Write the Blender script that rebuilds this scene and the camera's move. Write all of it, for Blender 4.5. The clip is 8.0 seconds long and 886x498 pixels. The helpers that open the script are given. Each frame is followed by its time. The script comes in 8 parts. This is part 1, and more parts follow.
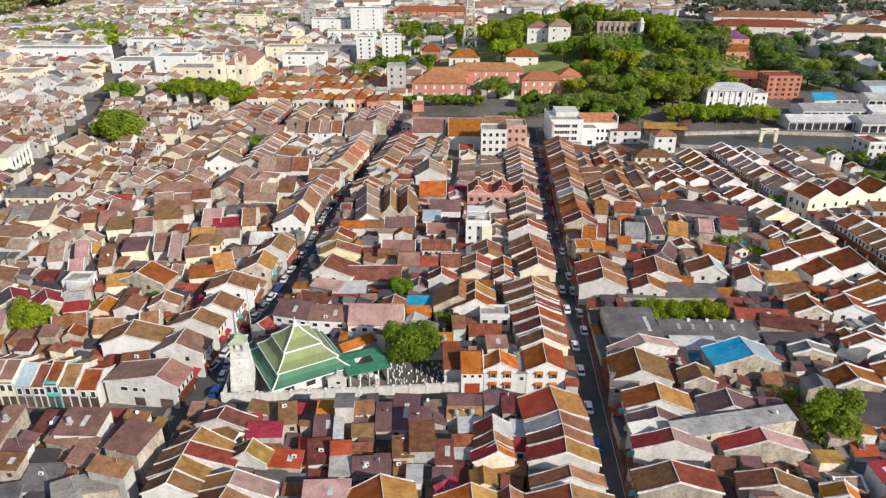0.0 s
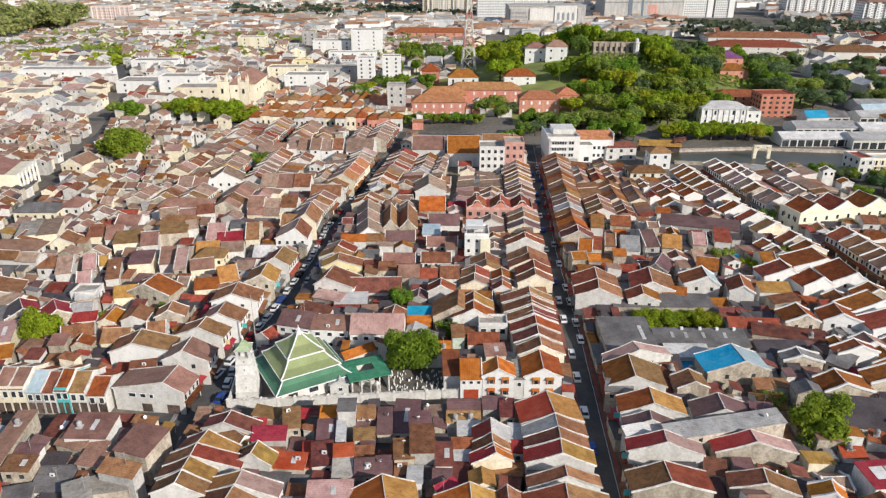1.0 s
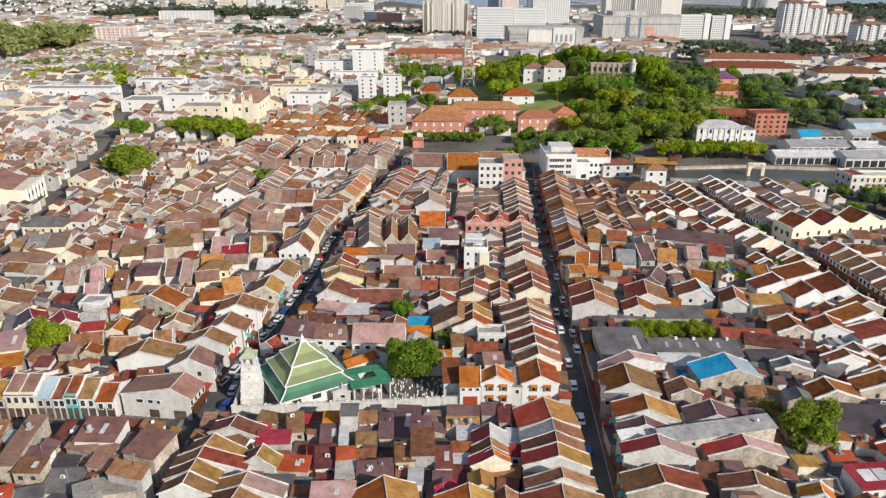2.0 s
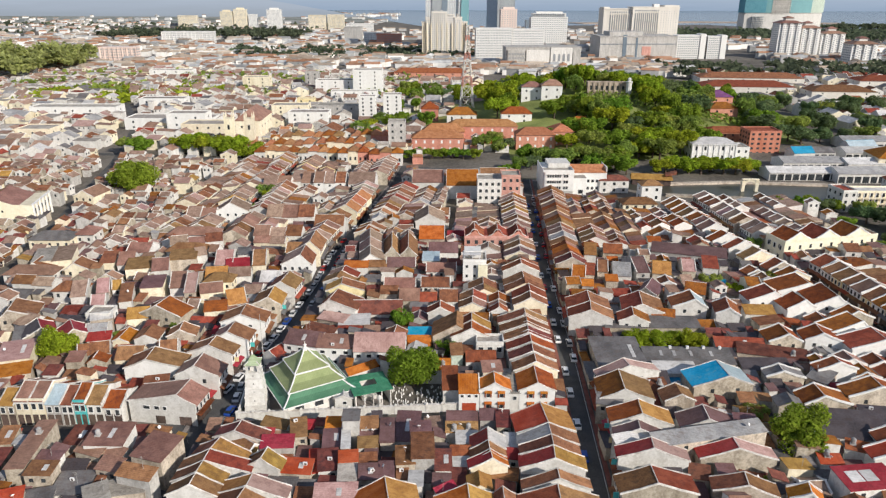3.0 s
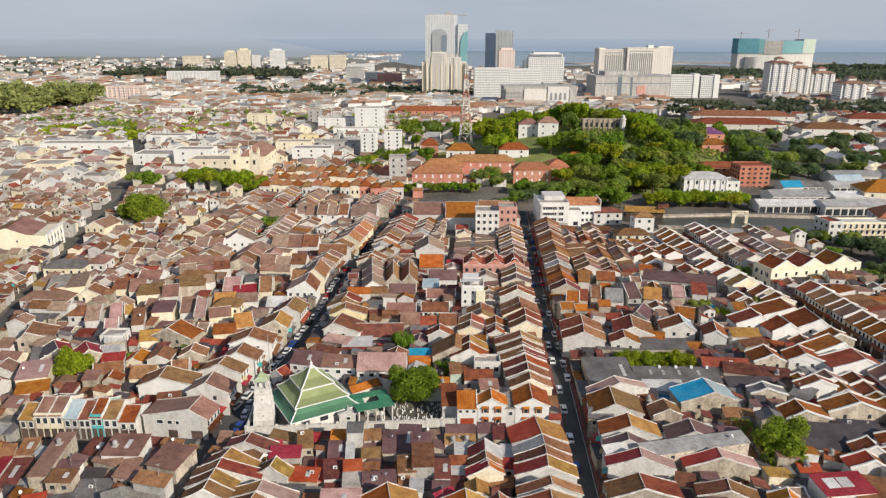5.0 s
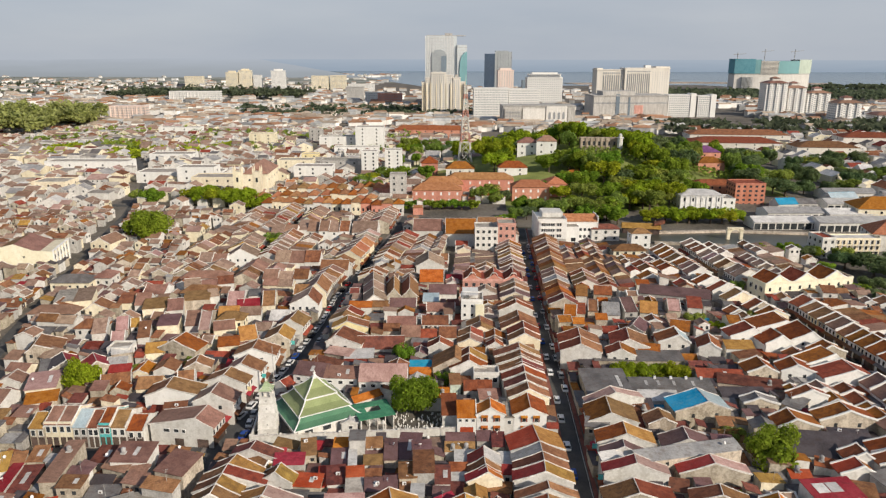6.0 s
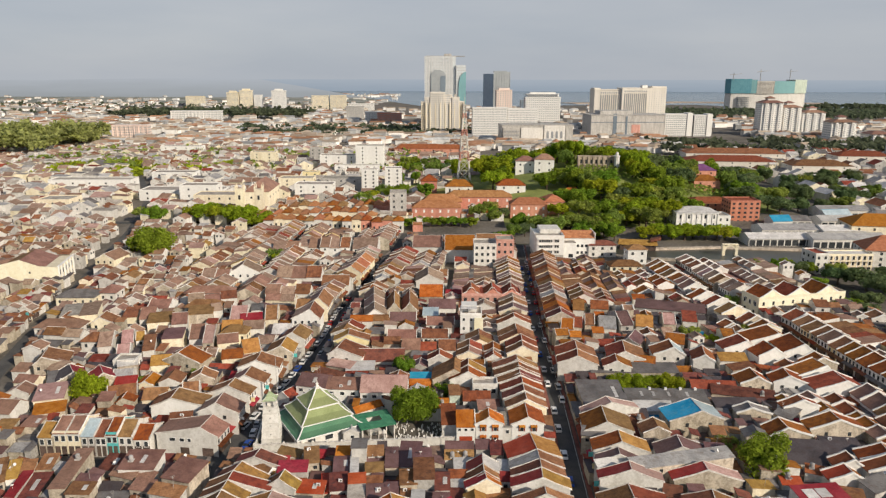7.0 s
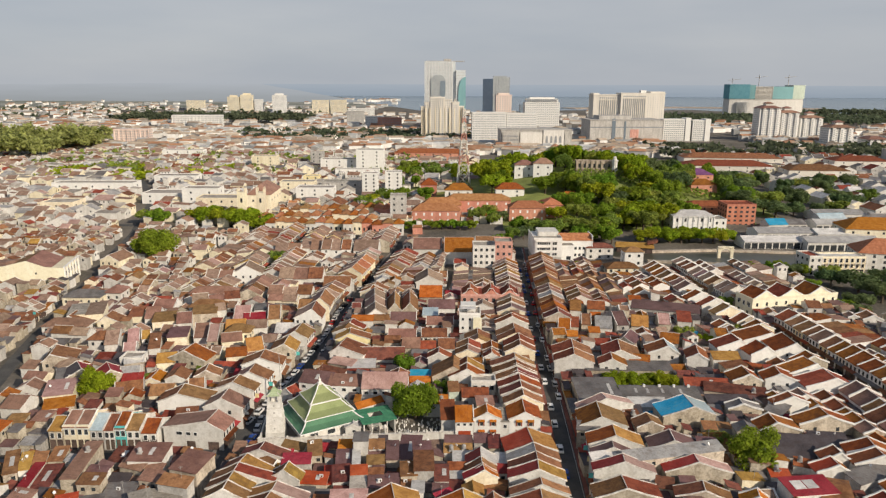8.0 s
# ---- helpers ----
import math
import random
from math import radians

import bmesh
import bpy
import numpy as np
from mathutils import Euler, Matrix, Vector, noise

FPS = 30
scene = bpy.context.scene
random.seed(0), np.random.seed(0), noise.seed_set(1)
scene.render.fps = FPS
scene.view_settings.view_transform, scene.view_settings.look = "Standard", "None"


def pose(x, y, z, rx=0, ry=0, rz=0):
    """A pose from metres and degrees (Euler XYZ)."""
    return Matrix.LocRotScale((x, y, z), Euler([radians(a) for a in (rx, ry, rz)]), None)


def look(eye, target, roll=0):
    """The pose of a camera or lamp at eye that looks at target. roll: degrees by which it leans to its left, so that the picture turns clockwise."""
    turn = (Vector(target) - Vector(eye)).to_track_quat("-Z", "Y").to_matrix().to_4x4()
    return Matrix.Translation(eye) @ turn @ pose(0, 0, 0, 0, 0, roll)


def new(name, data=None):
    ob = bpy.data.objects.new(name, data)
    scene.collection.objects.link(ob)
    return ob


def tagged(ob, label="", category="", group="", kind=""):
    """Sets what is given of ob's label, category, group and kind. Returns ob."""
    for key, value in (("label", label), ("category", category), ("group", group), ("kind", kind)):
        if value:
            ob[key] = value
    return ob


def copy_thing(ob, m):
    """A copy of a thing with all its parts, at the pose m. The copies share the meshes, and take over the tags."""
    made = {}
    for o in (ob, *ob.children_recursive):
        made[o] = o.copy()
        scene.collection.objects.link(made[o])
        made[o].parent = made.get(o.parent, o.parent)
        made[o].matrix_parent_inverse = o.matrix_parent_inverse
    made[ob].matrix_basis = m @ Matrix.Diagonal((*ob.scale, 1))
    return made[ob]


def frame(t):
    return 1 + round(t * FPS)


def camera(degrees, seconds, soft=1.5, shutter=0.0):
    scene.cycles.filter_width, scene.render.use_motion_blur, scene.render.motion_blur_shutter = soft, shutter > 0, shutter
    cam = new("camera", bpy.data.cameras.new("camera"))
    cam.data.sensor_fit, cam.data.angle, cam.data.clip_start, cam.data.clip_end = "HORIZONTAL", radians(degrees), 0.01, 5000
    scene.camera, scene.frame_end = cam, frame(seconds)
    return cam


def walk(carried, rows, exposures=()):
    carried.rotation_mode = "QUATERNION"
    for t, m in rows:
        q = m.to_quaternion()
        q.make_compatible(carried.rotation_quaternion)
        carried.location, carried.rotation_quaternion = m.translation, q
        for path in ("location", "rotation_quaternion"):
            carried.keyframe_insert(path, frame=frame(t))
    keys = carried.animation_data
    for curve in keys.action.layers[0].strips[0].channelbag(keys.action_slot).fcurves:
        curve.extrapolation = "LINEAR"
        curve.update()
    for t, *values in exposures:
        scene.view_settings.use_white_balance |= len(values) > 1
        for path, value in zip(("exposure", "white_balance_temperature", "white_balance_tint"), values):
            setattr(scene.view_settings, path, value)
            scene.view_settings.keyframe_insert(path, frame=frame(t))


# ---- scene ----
cam = camera(64.4, 8.0, soft=1.3)
PATH = [
    (0, (1.628, 36.745, 96.496), (1.544, 38.561, 95.664), 0.1),
    (0.5, (1.813, 33.953, 96.467), (1.728, 35.782, 95.661), 0.1),
    (1, (1.956, 31.184, 96.429), (1.872, 33.024, 95.648), 0.0),
    (1.5, (1.998, 28.405, 96.392), (1.914, 30.255, 95.638), 0.1),
    (3, (2.266, 20.269, 96.184), (2.184, 22.148, 95.505), 0.1),
    (3.5, (2.42, 17.516, 96.15), (2.338, 19.404, 95.497), 0.1),
    (4, (2.558, 14.779, 96.125), (2.475, 16.676, 95.496), 0.0),
    (4.5, (2.696, 11.979, 96.089), (2.614, 13.884, 95.485), 0.1),
    (6, (2.94, 3.556, 96.082), (2.858, 5.484, 95.555), 0.1),
    (6.5, (2.981, 0.713, 96.055), (2.901, 2.648, 95.555), 0.1),
    (7, (3.042, -2.082, 96.043), (2.962, -0.141, 95.568), 0.1),
    (7.5, (3.149, -4.939, 96.01), (3.069, -2.995, 95.547), 0.2),
    (8, (3.283, -7.787, 96.001), (3.204, -5.843, 95.539), 0.2),
]
walk(cam, [(t, look(eye, target, roll)) for t, eye, target, roll in PATH],
     exposures=[(0.0, 0.20, 5660, 10), (4.5, 0.08, 5850, 10), (6.5, 0.00, 6200, 10), (8.0, -0.04, 6350, 10)])

# ---------------------------------------------------------------- sky and sun
SUN_TO = Vector((0.71, -0.58, 0.47)).normalized()
world = bpy.data.worlds.new("world")
scene.world = world
world.use_nodes = True
wn, wl = world.node_tree.nodes, world.node_tree.links
sky = wn.new("ShaderNodeTexSky")
sky.sky_type, sky.sun_disc = "NISHITA", False
sky.sun_elevation, sky.sun_rotation = math.asin(SUN_TO.z), math.atan2(SUN_TO.x, SUN_TO.y)
sky.air_density, sky.dust_density, sky.ozone_density = 1.0, 1.0, 1.5
wcoord = wn.new("ShaderNodeTexCoord")
wmap = wn.new("ShaderNodeMapping")
wmap.inputs["Scale"].default_value = (1.4, 1.4, 7.0)
cloud = wn.new("ShaderNodeTexNoise")
cloud.inputs["Scale"].default_value, cloud.inputs["Detail"].default_value = 1.6, 6.0
cramp = wn.new("ShaderNodeValToRGB")
cramp.color_ramp.elements[0].position, cramp.color_ramp.elements[0].color = 0.36, (5.8, 6.15, 6.7, 1)
cramp.color_ramp.elements[1].position, cramp.color_ramp.elements[1].color = 0.72, (7.1, 7.2, 7.4, 1)
wmix = wn.new("ShaderNodeMix")
wmix.data_type = "RGBA"
wsep = wn.new("ShaderNodeSeparateXYZ")
wfade = wn.new("ShaderNodeMapRange")
wfade.inputs["From Min"].default_value, wfade.inputs["From Max"].default_value = 0.10, 0.75
wfade.inputs["To Min"].default_value, wfade.inputs["To Max"].default_value = 0.9, 0.12
wl.new(wcoord.outputs["Generated"], wsep.inputs[0])
wl.new(wsep.outputs["Z"], wfade.inputs["Value"])
wl.new(wfade.outputs[0], wmix.inputs[0])
wl.new(wcoord.outputs["Generated"], wmap.inputs["Vector"])
wl.new(wmap.outputs[0], cloud.inputs["Vector"])
wl.new(cloud.outputs["Fac"], cramp.inputs[0])
wl.new(sky.outputs[0], wmix.inputs[6])
wl.new(cramp.outputs[0], wmix.inputs[7])
wl.new(wmix.outputs[2], wn["Background"].inputs["Color"])
wn["Background"].inputs["Strength"].default_value = 0.076

sun = new("sun", bpy.data.lights.new("sun", "SUN"))
sun.data.energy, sun.data.angle, sun.data.color = 4.6, radians(0.6), (1.0, 0.86, 0.67)
sun.matrix_world = look(SUN_TO * 300, (0, 0, 0))


# ---------------------------------------------------------------- materials
def material(name, c1, c2, coarse=0.25, fine=3.0, rough=0.85, stripe=0.0, bump=0.15, vary=0.25, streak=False, island=False, metal=0.0, axis="Y", patch=None, ribs=0.28):
    """A weathered surface: two colours mixed by coarse and fine noise, varied from object to object; stripe: the pitch of ribs or tile rows along local y."""
    m = bpy.data.materials.new(name)
    m.use_nodes = True
    n, l = m.node_tree.nodes, m.node_tree.links
    bsdf = n["Principled BSDF"]
    bsdf.inputs["Roughness"].default_value = rough
    bsdf.inputs["Metallic"].default_value = metal
    bsdf.inputs["Specular IOR Level"].default_value = 0.25
    co = n.new("ShaderNodeTexCoord")
    info = n.new("ShaderNodeObjectInfo")
    big, small = n.new("ShaderNodeTexNoise"), n.new("ShaderNodeTexNoise")
    big.noise_dimensions = small.noise_dimensions = "4D"
    big.inputs["Scale"].default_value, big.inputs["Detail"].default_value = coarse, 4.0
    small.inputs["Scale"].default_value, small.inputs["Detail"].default_value = fine, 3.0
    shift = n.new("ShaderNodeMath")
    shift.operation, shift.inputs[1].default_value = "MULTIPLY", 40.0
    l.new(info.outputs["Random"], shift.inputs[0])
    if streak:
        mp = n.new("ShaderNodeMapping")
        mp.inputs["Scale"].default_value = (1.0, 1.0, 0.16)
        l.new(co.outputs["Object"], mp.inputs[0])
        l.new(mp.outputs[0], big.inputs["Vector"])
    else:
        l.new(co.outputs["Object"], big.inputs["Vector"])
    l.new(co.outputs["Object"], small.inputs["Vector"])
    l.new(shift.outputs[0], big.inputs["W"])
    l.new(shift.outputs[0], small.inputs["W"])
    add = n.new("ShaderNodeMath")
    add.operation = "MULTIPLY_ADD"
    l.new(small.outputs["Fac"], add.inputs[0])
    add.inputs[1].default_value = 0.62
    l.new(big.outputs["Fac"], add.inputs[2])
    rg = n.new("ShaderNodeMapRange")
    rg.inputs["From Min"].default_value, rg.inputs["From Max"].default_value = 0.60, 0.95
    l.new(add.outputs[0], rg.inputs["Value"])
    mix = n.new("ShaderNodeMix")
    mix.data_type = "RGBA"
    mix.inputs[6].default_value, mix.inputs[7].default_value = (*c1, 1), (*c2, 1)
    l.new(rg.outputs[0], mix.inputs[0])
    last = mix.outputs[2]
    if patch:
        spot = n.new("ShaderNodeTexNoise")
        spot.noise_dimensions = "4D"
        spot.inputs["Scale"].default_value, spot.inputs["Detail"].default_value, spot.inputs["Roughness"].default_value = 0.9, 6.0, 0.72
        long = n.new("ShaderNodeMapping")
        long.inputs["Scale"].default_value = (0.8, 1.2, 0.8)
        l.new(co.outputs["Object"], long.inputs[0])
        l.new(long.outputs[0], spot.inputs["Vector"])
        l.new(shift.outputs[0], spot.inputs["W"])
        sr = n.new("ShaderNodeMapRange")
        sr.inputs["From Min"].default_value, sr.inputs["From Max"].default_value, sr.inputs["To Max"].default_value = 0.49, 0.64, 0.75
        l.new(spot.outputs["Fac"], sr.inputs["Value"])
        worn = n.new("ShaderNodeMix")
        worn.data_type = "RGBA"
        worn.inputs[7].default_value = (*patch, 1)
        l.new(sr.outputs[0], worn.inputs[0])
        l.new(last, worn.inputs[6])
        last = worn.outputs[2]
    hsv = n.new("ShaderNodeHueSaturation")
    hsv.inputs["Saturation"].default_value = 1.13 if stripe else 1.0
    vr = n.new("ShaderNodeMapRange")
    vr.inputs["To Min"].default_value, vr.inputs["To Max"].default_value = 1 - vary, 1 + vary
    geo = n.new("ShaderNodeNewGeometry")
    both = n.new("ShaderNodeMath")
    both.operation = "ADD"
    wrap = n.new("ShaderNodeMath")
    wrap.operation = "FRACT"
    l.new(geo.outputs["Random Per Island"], both.inputs[0])
    if not island:
        l.new(info.outputs["Random"], both.inputs[1])
    l.new(both.outputs[0], wrap.inputs[0])
    l.new(wrap.outputs[0], vr.inputs["Value"])
    l.new(vr.outputs[0], hsv.inputs["Value"])
    hr = n.new("ShaderNodeMapRange")
    hr.inputs["To Min"].default_value, hr.inputs["To Max"].default_value = 0.5 - 0.06 * vary, 0.5 + 0.06 * vary
    frac = n.new("ShaderNodeMath")
    frac.operation = "FRACT"
    l.new(shift.outputs[0], frac.inputs[0])
    l.new(frac.outputs[0], hr.inputs["Value"])
    l.new(hr.outputs[0], hsv.inputs["Hue"])
    l.new(last, hsv.inputs["Color"])
    last = hsv.outputs[0]
    height = small.outputs["Fac"]
    if stripe:
        wave = n.new("ShaderNodeTexWave")
        wave.bands_direction, wave.wave_profile = axis, "SIN"
        wave.inputs["Scale"].default_value = 0.314 / stripe
        wave.inputs["Distortion"].default_value = 0.6
        wave.inputs["Detail Scale"].default_value = 0.6
        l.new(co.outputs["Object"], wave.inputs["Vector"])
        dark = n.new("ShaderNodeMix")
        dark.data_type, dark.blend_type = "RGBA", "MULTIPLY"
        wr = n.new("ShaderNodeMapRange")
        wr.inputs["To Min"].default_value, wr.inputs["To Max"].default_value = 1 - ribs, 1 + ribs * 0.35
        l.new(wave.outputs["Fac"], wr.inputs["Value"])
        dark.inputs[0].default_value = 1.0
        l.new(last, dark.inputs[6])
        l.new(wr.outputs[0], dark.inputs[7])
        last = dark.outputs[2]
        height = wave.outputs["Fac"]
    l.new(last, bsdf.inputs["Base Color"])
    if bump:
        b = n.new("ShaderNodeBump")
        b.inputs["Strength"].default_value, b.inputs["Distance"].default_value = bump, 0.08
        l.new(height, b.inputs["Height"])
        l.new(b.outputs[0], bsdf.inputs["Normal"])
    return m


TILE = dict(ribs=0.11, stripe=0.42, bump=0.25, rough=0.9, vary=0.24, coarse=0.55, fine=4.5)
SHEET = dict(ribs=0.09, stripe=0.42, bump=0.15, rough=0.6, vary=0.2)
ROOF = {
    "brown": material("aged_brown_tile", (0.15, 0.07, 0.041), (0.31, 0.16, 0.095), patch=(0.105, 0.058, 0.045), **TILE),
    "rose": material("rose_brown_sheet", (0.195, 0.112, 0.086), (0.345, 0.215, 0.168), patch=(0.16, 0.098, 0.08), **SHEET),
    "tan": material("tan_tile", (0.20, 0.11, 0.06), (0.36, 0.215, 0.12), patch=(0.15, 0.085, 0.055), **TILE),
    "olive": material("lichen_tile", (0.19, 0.112, 0.045), (0.35, 0.225, 0.09), patch=(0.12, 0.075, 0.045), **TILE),
    "ochre": material("ochre_tile", (0.31, 0.175, 0.068), (0.49, 0.30, 0.125), patch=(0.24, 0.125, 0.06), **TILE),
    "copper": material("rust_brown_tile", (0.20, 0.072, 0.032), (0.36, 0.145, 0.06), patch=(0.12, 0.052, 0.034), **TILE),
    "rust": material("red_brown_tile", (0.18, 0.058, 0.036), (0.33, 0.125, 0.078), patch=(0.13, 0.056, 0.042), **TILE),
    "orange": material("orange_tile", (0.37, 0.135, 0.045), (0.53, 0.235, 0.09), patch=(0.27, 0.10, 0.045), **TILE),
    "maroon": material("dark_maroon_tile", (0.115, 0.045, 0.036), (0.235, 0.10, 0.078), patch=(0.075, 0.043, 0.042), **TILE),
    "mauve": material("mauve_sheet", (0.105, 0.062, 0.062), (0.215, 0.13, 0.13), patch=(0.135, 0.075, 0.062), **SHEET),
    "pinkish": material("pink_grey_sheet", (0.33, 0.205, 0.185), (0.50, 0.345, 0.315), patch=(0.27, 0.165, 0.15), **SHEET),
    "red": material("red_sheet", (0.31, 0.062, 0.042), (0.43, 0.12, 0.085), patch=(0.235, 0.062, 0.048), **SHEET),
    "crimson": material("crimson_sheet", (0.24, 0.03, 0.038), (0.37, 0.085, 0.09), patch=(0.19, 0.045, 0.045), **SHEET),
    "zinc": material("zinc_sheet", (0.27, 0.27, 0.275), (0.47, 0.46, 0.45), patch=(0.23, 0.20, 0.18), **SHEET),
    "pale": material("pale_sheet", (0.46, 0.45, 0.44), (0.68, 0.66, 0.64), patch=(0.36, 0.34, 0.32), **SHEET),
    "slate": material("grey_sheet", (0.105, 0.10, 0.10), (0.225, 0.215, 0.21), patch=(0.135, 0.105, 0.092), **SHEET),
    "dark": material("dark_sheet", (0.05, 0.043, 0.047), (0.105, 0.092, 0.098), patch=(0.07, 0.052, 0.05), **SHEET),
    "blue": material("blue_sheet", (0.05, 0.27, 0.45), (0.11, 0.40, 0.60), patch=(0.16, 0.36, 0.46), **SHEET),
    "paleblue": material("pale_blue_sheet", (0.34, 0.42, 0.46), (0.52, 0.60, 0.63), patch=(0.30, 0.34, 0.36), **SHEET),
    "green": material("green_tile", (0.055, 0.19, 0.11), (0.11, 0.28, 0.17), patch=(0.05, 0.14, 0.09), **TILE),
    "moss": material("light_green_tile", (0.28, 0.33, 0.20), (0.42, 0.47, 0.32), patch=(0.24, 0.27, 0.18), **TILE),
    "violet": material("purple_sheet", (0.12, 0.05, 0.12), (0.21, 0.10, 0.20), patch=(0.10, 0.05, 0.10), **SHEET),
    "taupe": material("grey_brown_tile", (0.225, 0.155, 0.12), (0.40, 0.295, 0.235), patch=(0.19, 0.125, 0.10), **TILE),
    "terracotta": material("terracotta_tile", (0.32, 0.145, 0.08), (0.48, 0.25, 0.15), patch=(0.25, 0.12, 0.075), **TILE),
    "concrete": material("flat_concrete_roof", (0.27, 0.245, 0.21), (0.47, 0.435, 0.38), rough=0.95, patch=(0.19, 0.165, 0.14)),
}
PLASTER = dict(coarse=0.35, fine=2.2, streak=True)
WALL = {
    "white": material("white_plaster", (0.58, 0.56, 0.52), (0.75, 0.73, 0.69), vary=0.08, patch=(0.50, 0.47, 0.42), **PLASTER),
    "bright": material("fresh_white_paint", (0.72, 0.71, 0.68), (0.82, 0.81, 0.78), vary=0.04, patch=(0.67, 0.65, 0.61), **PLASTER),
    "cream": material("cream_plaster", (0.69, 0.60, 0.43), (0.85, 0.78, 0.61), vary=0.1, patch=(0.60, 0.51, 0.36), **PLASTER),
    "yellow_cream": material("pale_yellow_limewash", (0.76, 0.71, 0.52), (0.86, 0.82, 0.65), vary=0.03, patch=(0.70, 0.64, 0.46), **PLASTER),
    "pink_white": material("pale_pink_paint", (0.66, 0.52, 0.46), (0.78, 0.65, 0.58), 0.1, 0.6, streak=True, vary=0.04),
    "aged": material("stained_plaster", (0.30, 0.25, 0.19), (0.60, 0.53, 0.43), vary=0.15, patch=(0.22, 0.18, 0.14), **PLASTER),
    "yellow": material("yellow_plaster", (0.68, 0.56, 0.29), (0.84, 0.74, 0.44), vary=0.08, patch=(0.58, 0.47, 0.25), **PLASTER),
    "pink": material("pink_plaster", (0.50, 0.25, 0.20), (0.68, 0.40, 0.33), vary=0.1, patch=(0.45, 0.25, 0.20), **PLASTER),
    "teal": material("turquoise_plaster", (0.08, 0.42, 0.42), (0.15, 0.58, 0.56), vary=0.08, patch=(0.10, 0.36, 0.36), **PLASTER),
    "mint": material("mint_plaster", (0.44, 0.52, 0.44), (0.62, 0.70, 0.60), vary=0.1, patch=(0.40, 0.44, 0.38), **PLASTER),
    "grey": material("grey_concrete", (0.34, 0.325, 0.305), (0.54, 0.52, 0.49), vary=0.12, patch=(0.27, 0.25, 0.22), **PLASTER),
    "salmon": material("salmon_red_plaster", (0.52, 0.215, 0.15), (0.68, 0.335, 0.245), vary=0.1, patch=(0.42, 0.18, 0.13), **PLASTER),
    "brick": material("red_brick", (0.40, 0.145, 0.085), (0.54, 0.235, 0.155), vary=0.1, **PLASTER),
    "beige": material("beige_tower_paint", (0.63, 0.59, 0.52), (0.75, 0.71, 0.64), 0.1, 0.6, streak=True, vary=0.08),
    "stone": material("ruined_stone", (0.25, 0.20, 0.15), (0.48, 0.40, 0.32), 0.3, 1.5, vary=0.1),
}
COPING = material("whitewashed_coping", (0.52, 0.48, 0.43), (0.80, 0.77, 0.72), 0.5, 2.0, vary=0.22, patch=(0.38, 0.34, 0.29))
TRIM = material("white_paint", (0.66, 0.65, 0.63), (0.82, 0.81, 0.80), 0.6, 3.0, vary=0.05)
GLASS_DARK = material("dark_window_glass", (0.02, 0.024, 0.028), (0.06, 0.065, 0.07), 0.5, 2.0, rough=0.12, bump=0.0)
SHUTTER = material("dark_shutter_wood", (0.05, 0.04, 0.035), (0.14, 0.10, 0.08), 0.6, 4.0)
ASPHALT = material("asphalt", (0.055, 0.055, 0.057), (0.11, 0.108, 0.105), 0.15, 4.0, rough=0.92, vary=0.0)
PAVING = material("grey_paving", (0.14, 0.12, 0.11), (0.27, 0.24, 0.22), 0.3, 3.0, vary=0.0)
SQUARE_PAVING = material("worn_square_paving", (0.27, 0.205, 0.175), (0.44, 0.355, 0.31), 0.12, 1.5, vary=0.0, patch=(0.18, 0.15, 0.14))
RED_PAVING = material("red_paving", (0.17, 0.065, 0.05), (0.27, 0.11, 0.085), 0.4, 3.0, vary=0.0)
PAINT_LINE = material("road_paint", (0.45, 0.45, 0.43), (0.72, 0.72, 0.70), 0.8, 5.0, vary=0.0)
EARTH = material("town_ground", (0.085, 0.076, 0.064), (0.20, 0.178, 0.15), 0.03, 0.6, rough=0.95, vary=0.0)
GRASS = material("grass_ground", (0.15, 0.18, 0.05), (0.27, 0.30, 0.09), 0.05, 1.0, rough=0.95, vary=0.0)


def leaves_of(name, c1, c2):
    """Leaves: matt, letting part of the light through."""
    m = material(name, c1, c2, 0.25, 2.0, island=True, vary=0.35, bump=0)
    n, l = m.node_tree.nodes, m.node_tree.links
    bsdf, out = n["Principled BSDF"], n["Material Output"]
    thin, mix = n.new("ShaderNodeBsdfTranslucent"), n.new("ShaderNodeMixShader")
    mix.inputs[0].default_value = 0.58
    l.new(bsdf.inputs["Base Color"].links[0].from_socket, thin.inputs["Color"])
    l.new(bsdf.outputs[0], mix.inputs[1])
    l.new(thin.outputs[0], mix.inputs[2])
    l.new(mix.outputs[0], out.inputs["Surface"])
    return m


LEAF = {
    "bright": leaves_of("bright_leaves", (0.165, 0.25, 0.018), (0.31, 0.43, 0.042)),
    "mid": leaves_of("green_leaves", (0.19, 0.25, 0.045), (0.36, 0.43, 0.085)),
    "deep": leaves_of("dark_leaves", (0.11, 0.165, 0.065), (0.215, 0.29, 0.12)),
    # far and pale: the haze of the distance is mixed into the leaf colour
    "far": leaves_of("hazed_distant_leaves", (0.075, 0.10, 0.06), (0.15, 0.18, 0.105)),
    "pale": leaves_of("hazy_green_leaves", (0.27, 0.31, 0.10), (0.46, 0.50, 0.18)),
    "yellow": leaves_of("yellow_green_leaves", (0.245, 0.30, 0.012), (0.45, 0.51, 0.03)),
}
BARK = material("bark", (0.06, 0.045, 0.03), (0.16, 0.12, 0.09), 1.0, 5.0)
RUBBER = material("tyre_rubber", (0.012, 0.012, 0.013), (0.03, 0.03, 0.03), 1.0, 6.0)
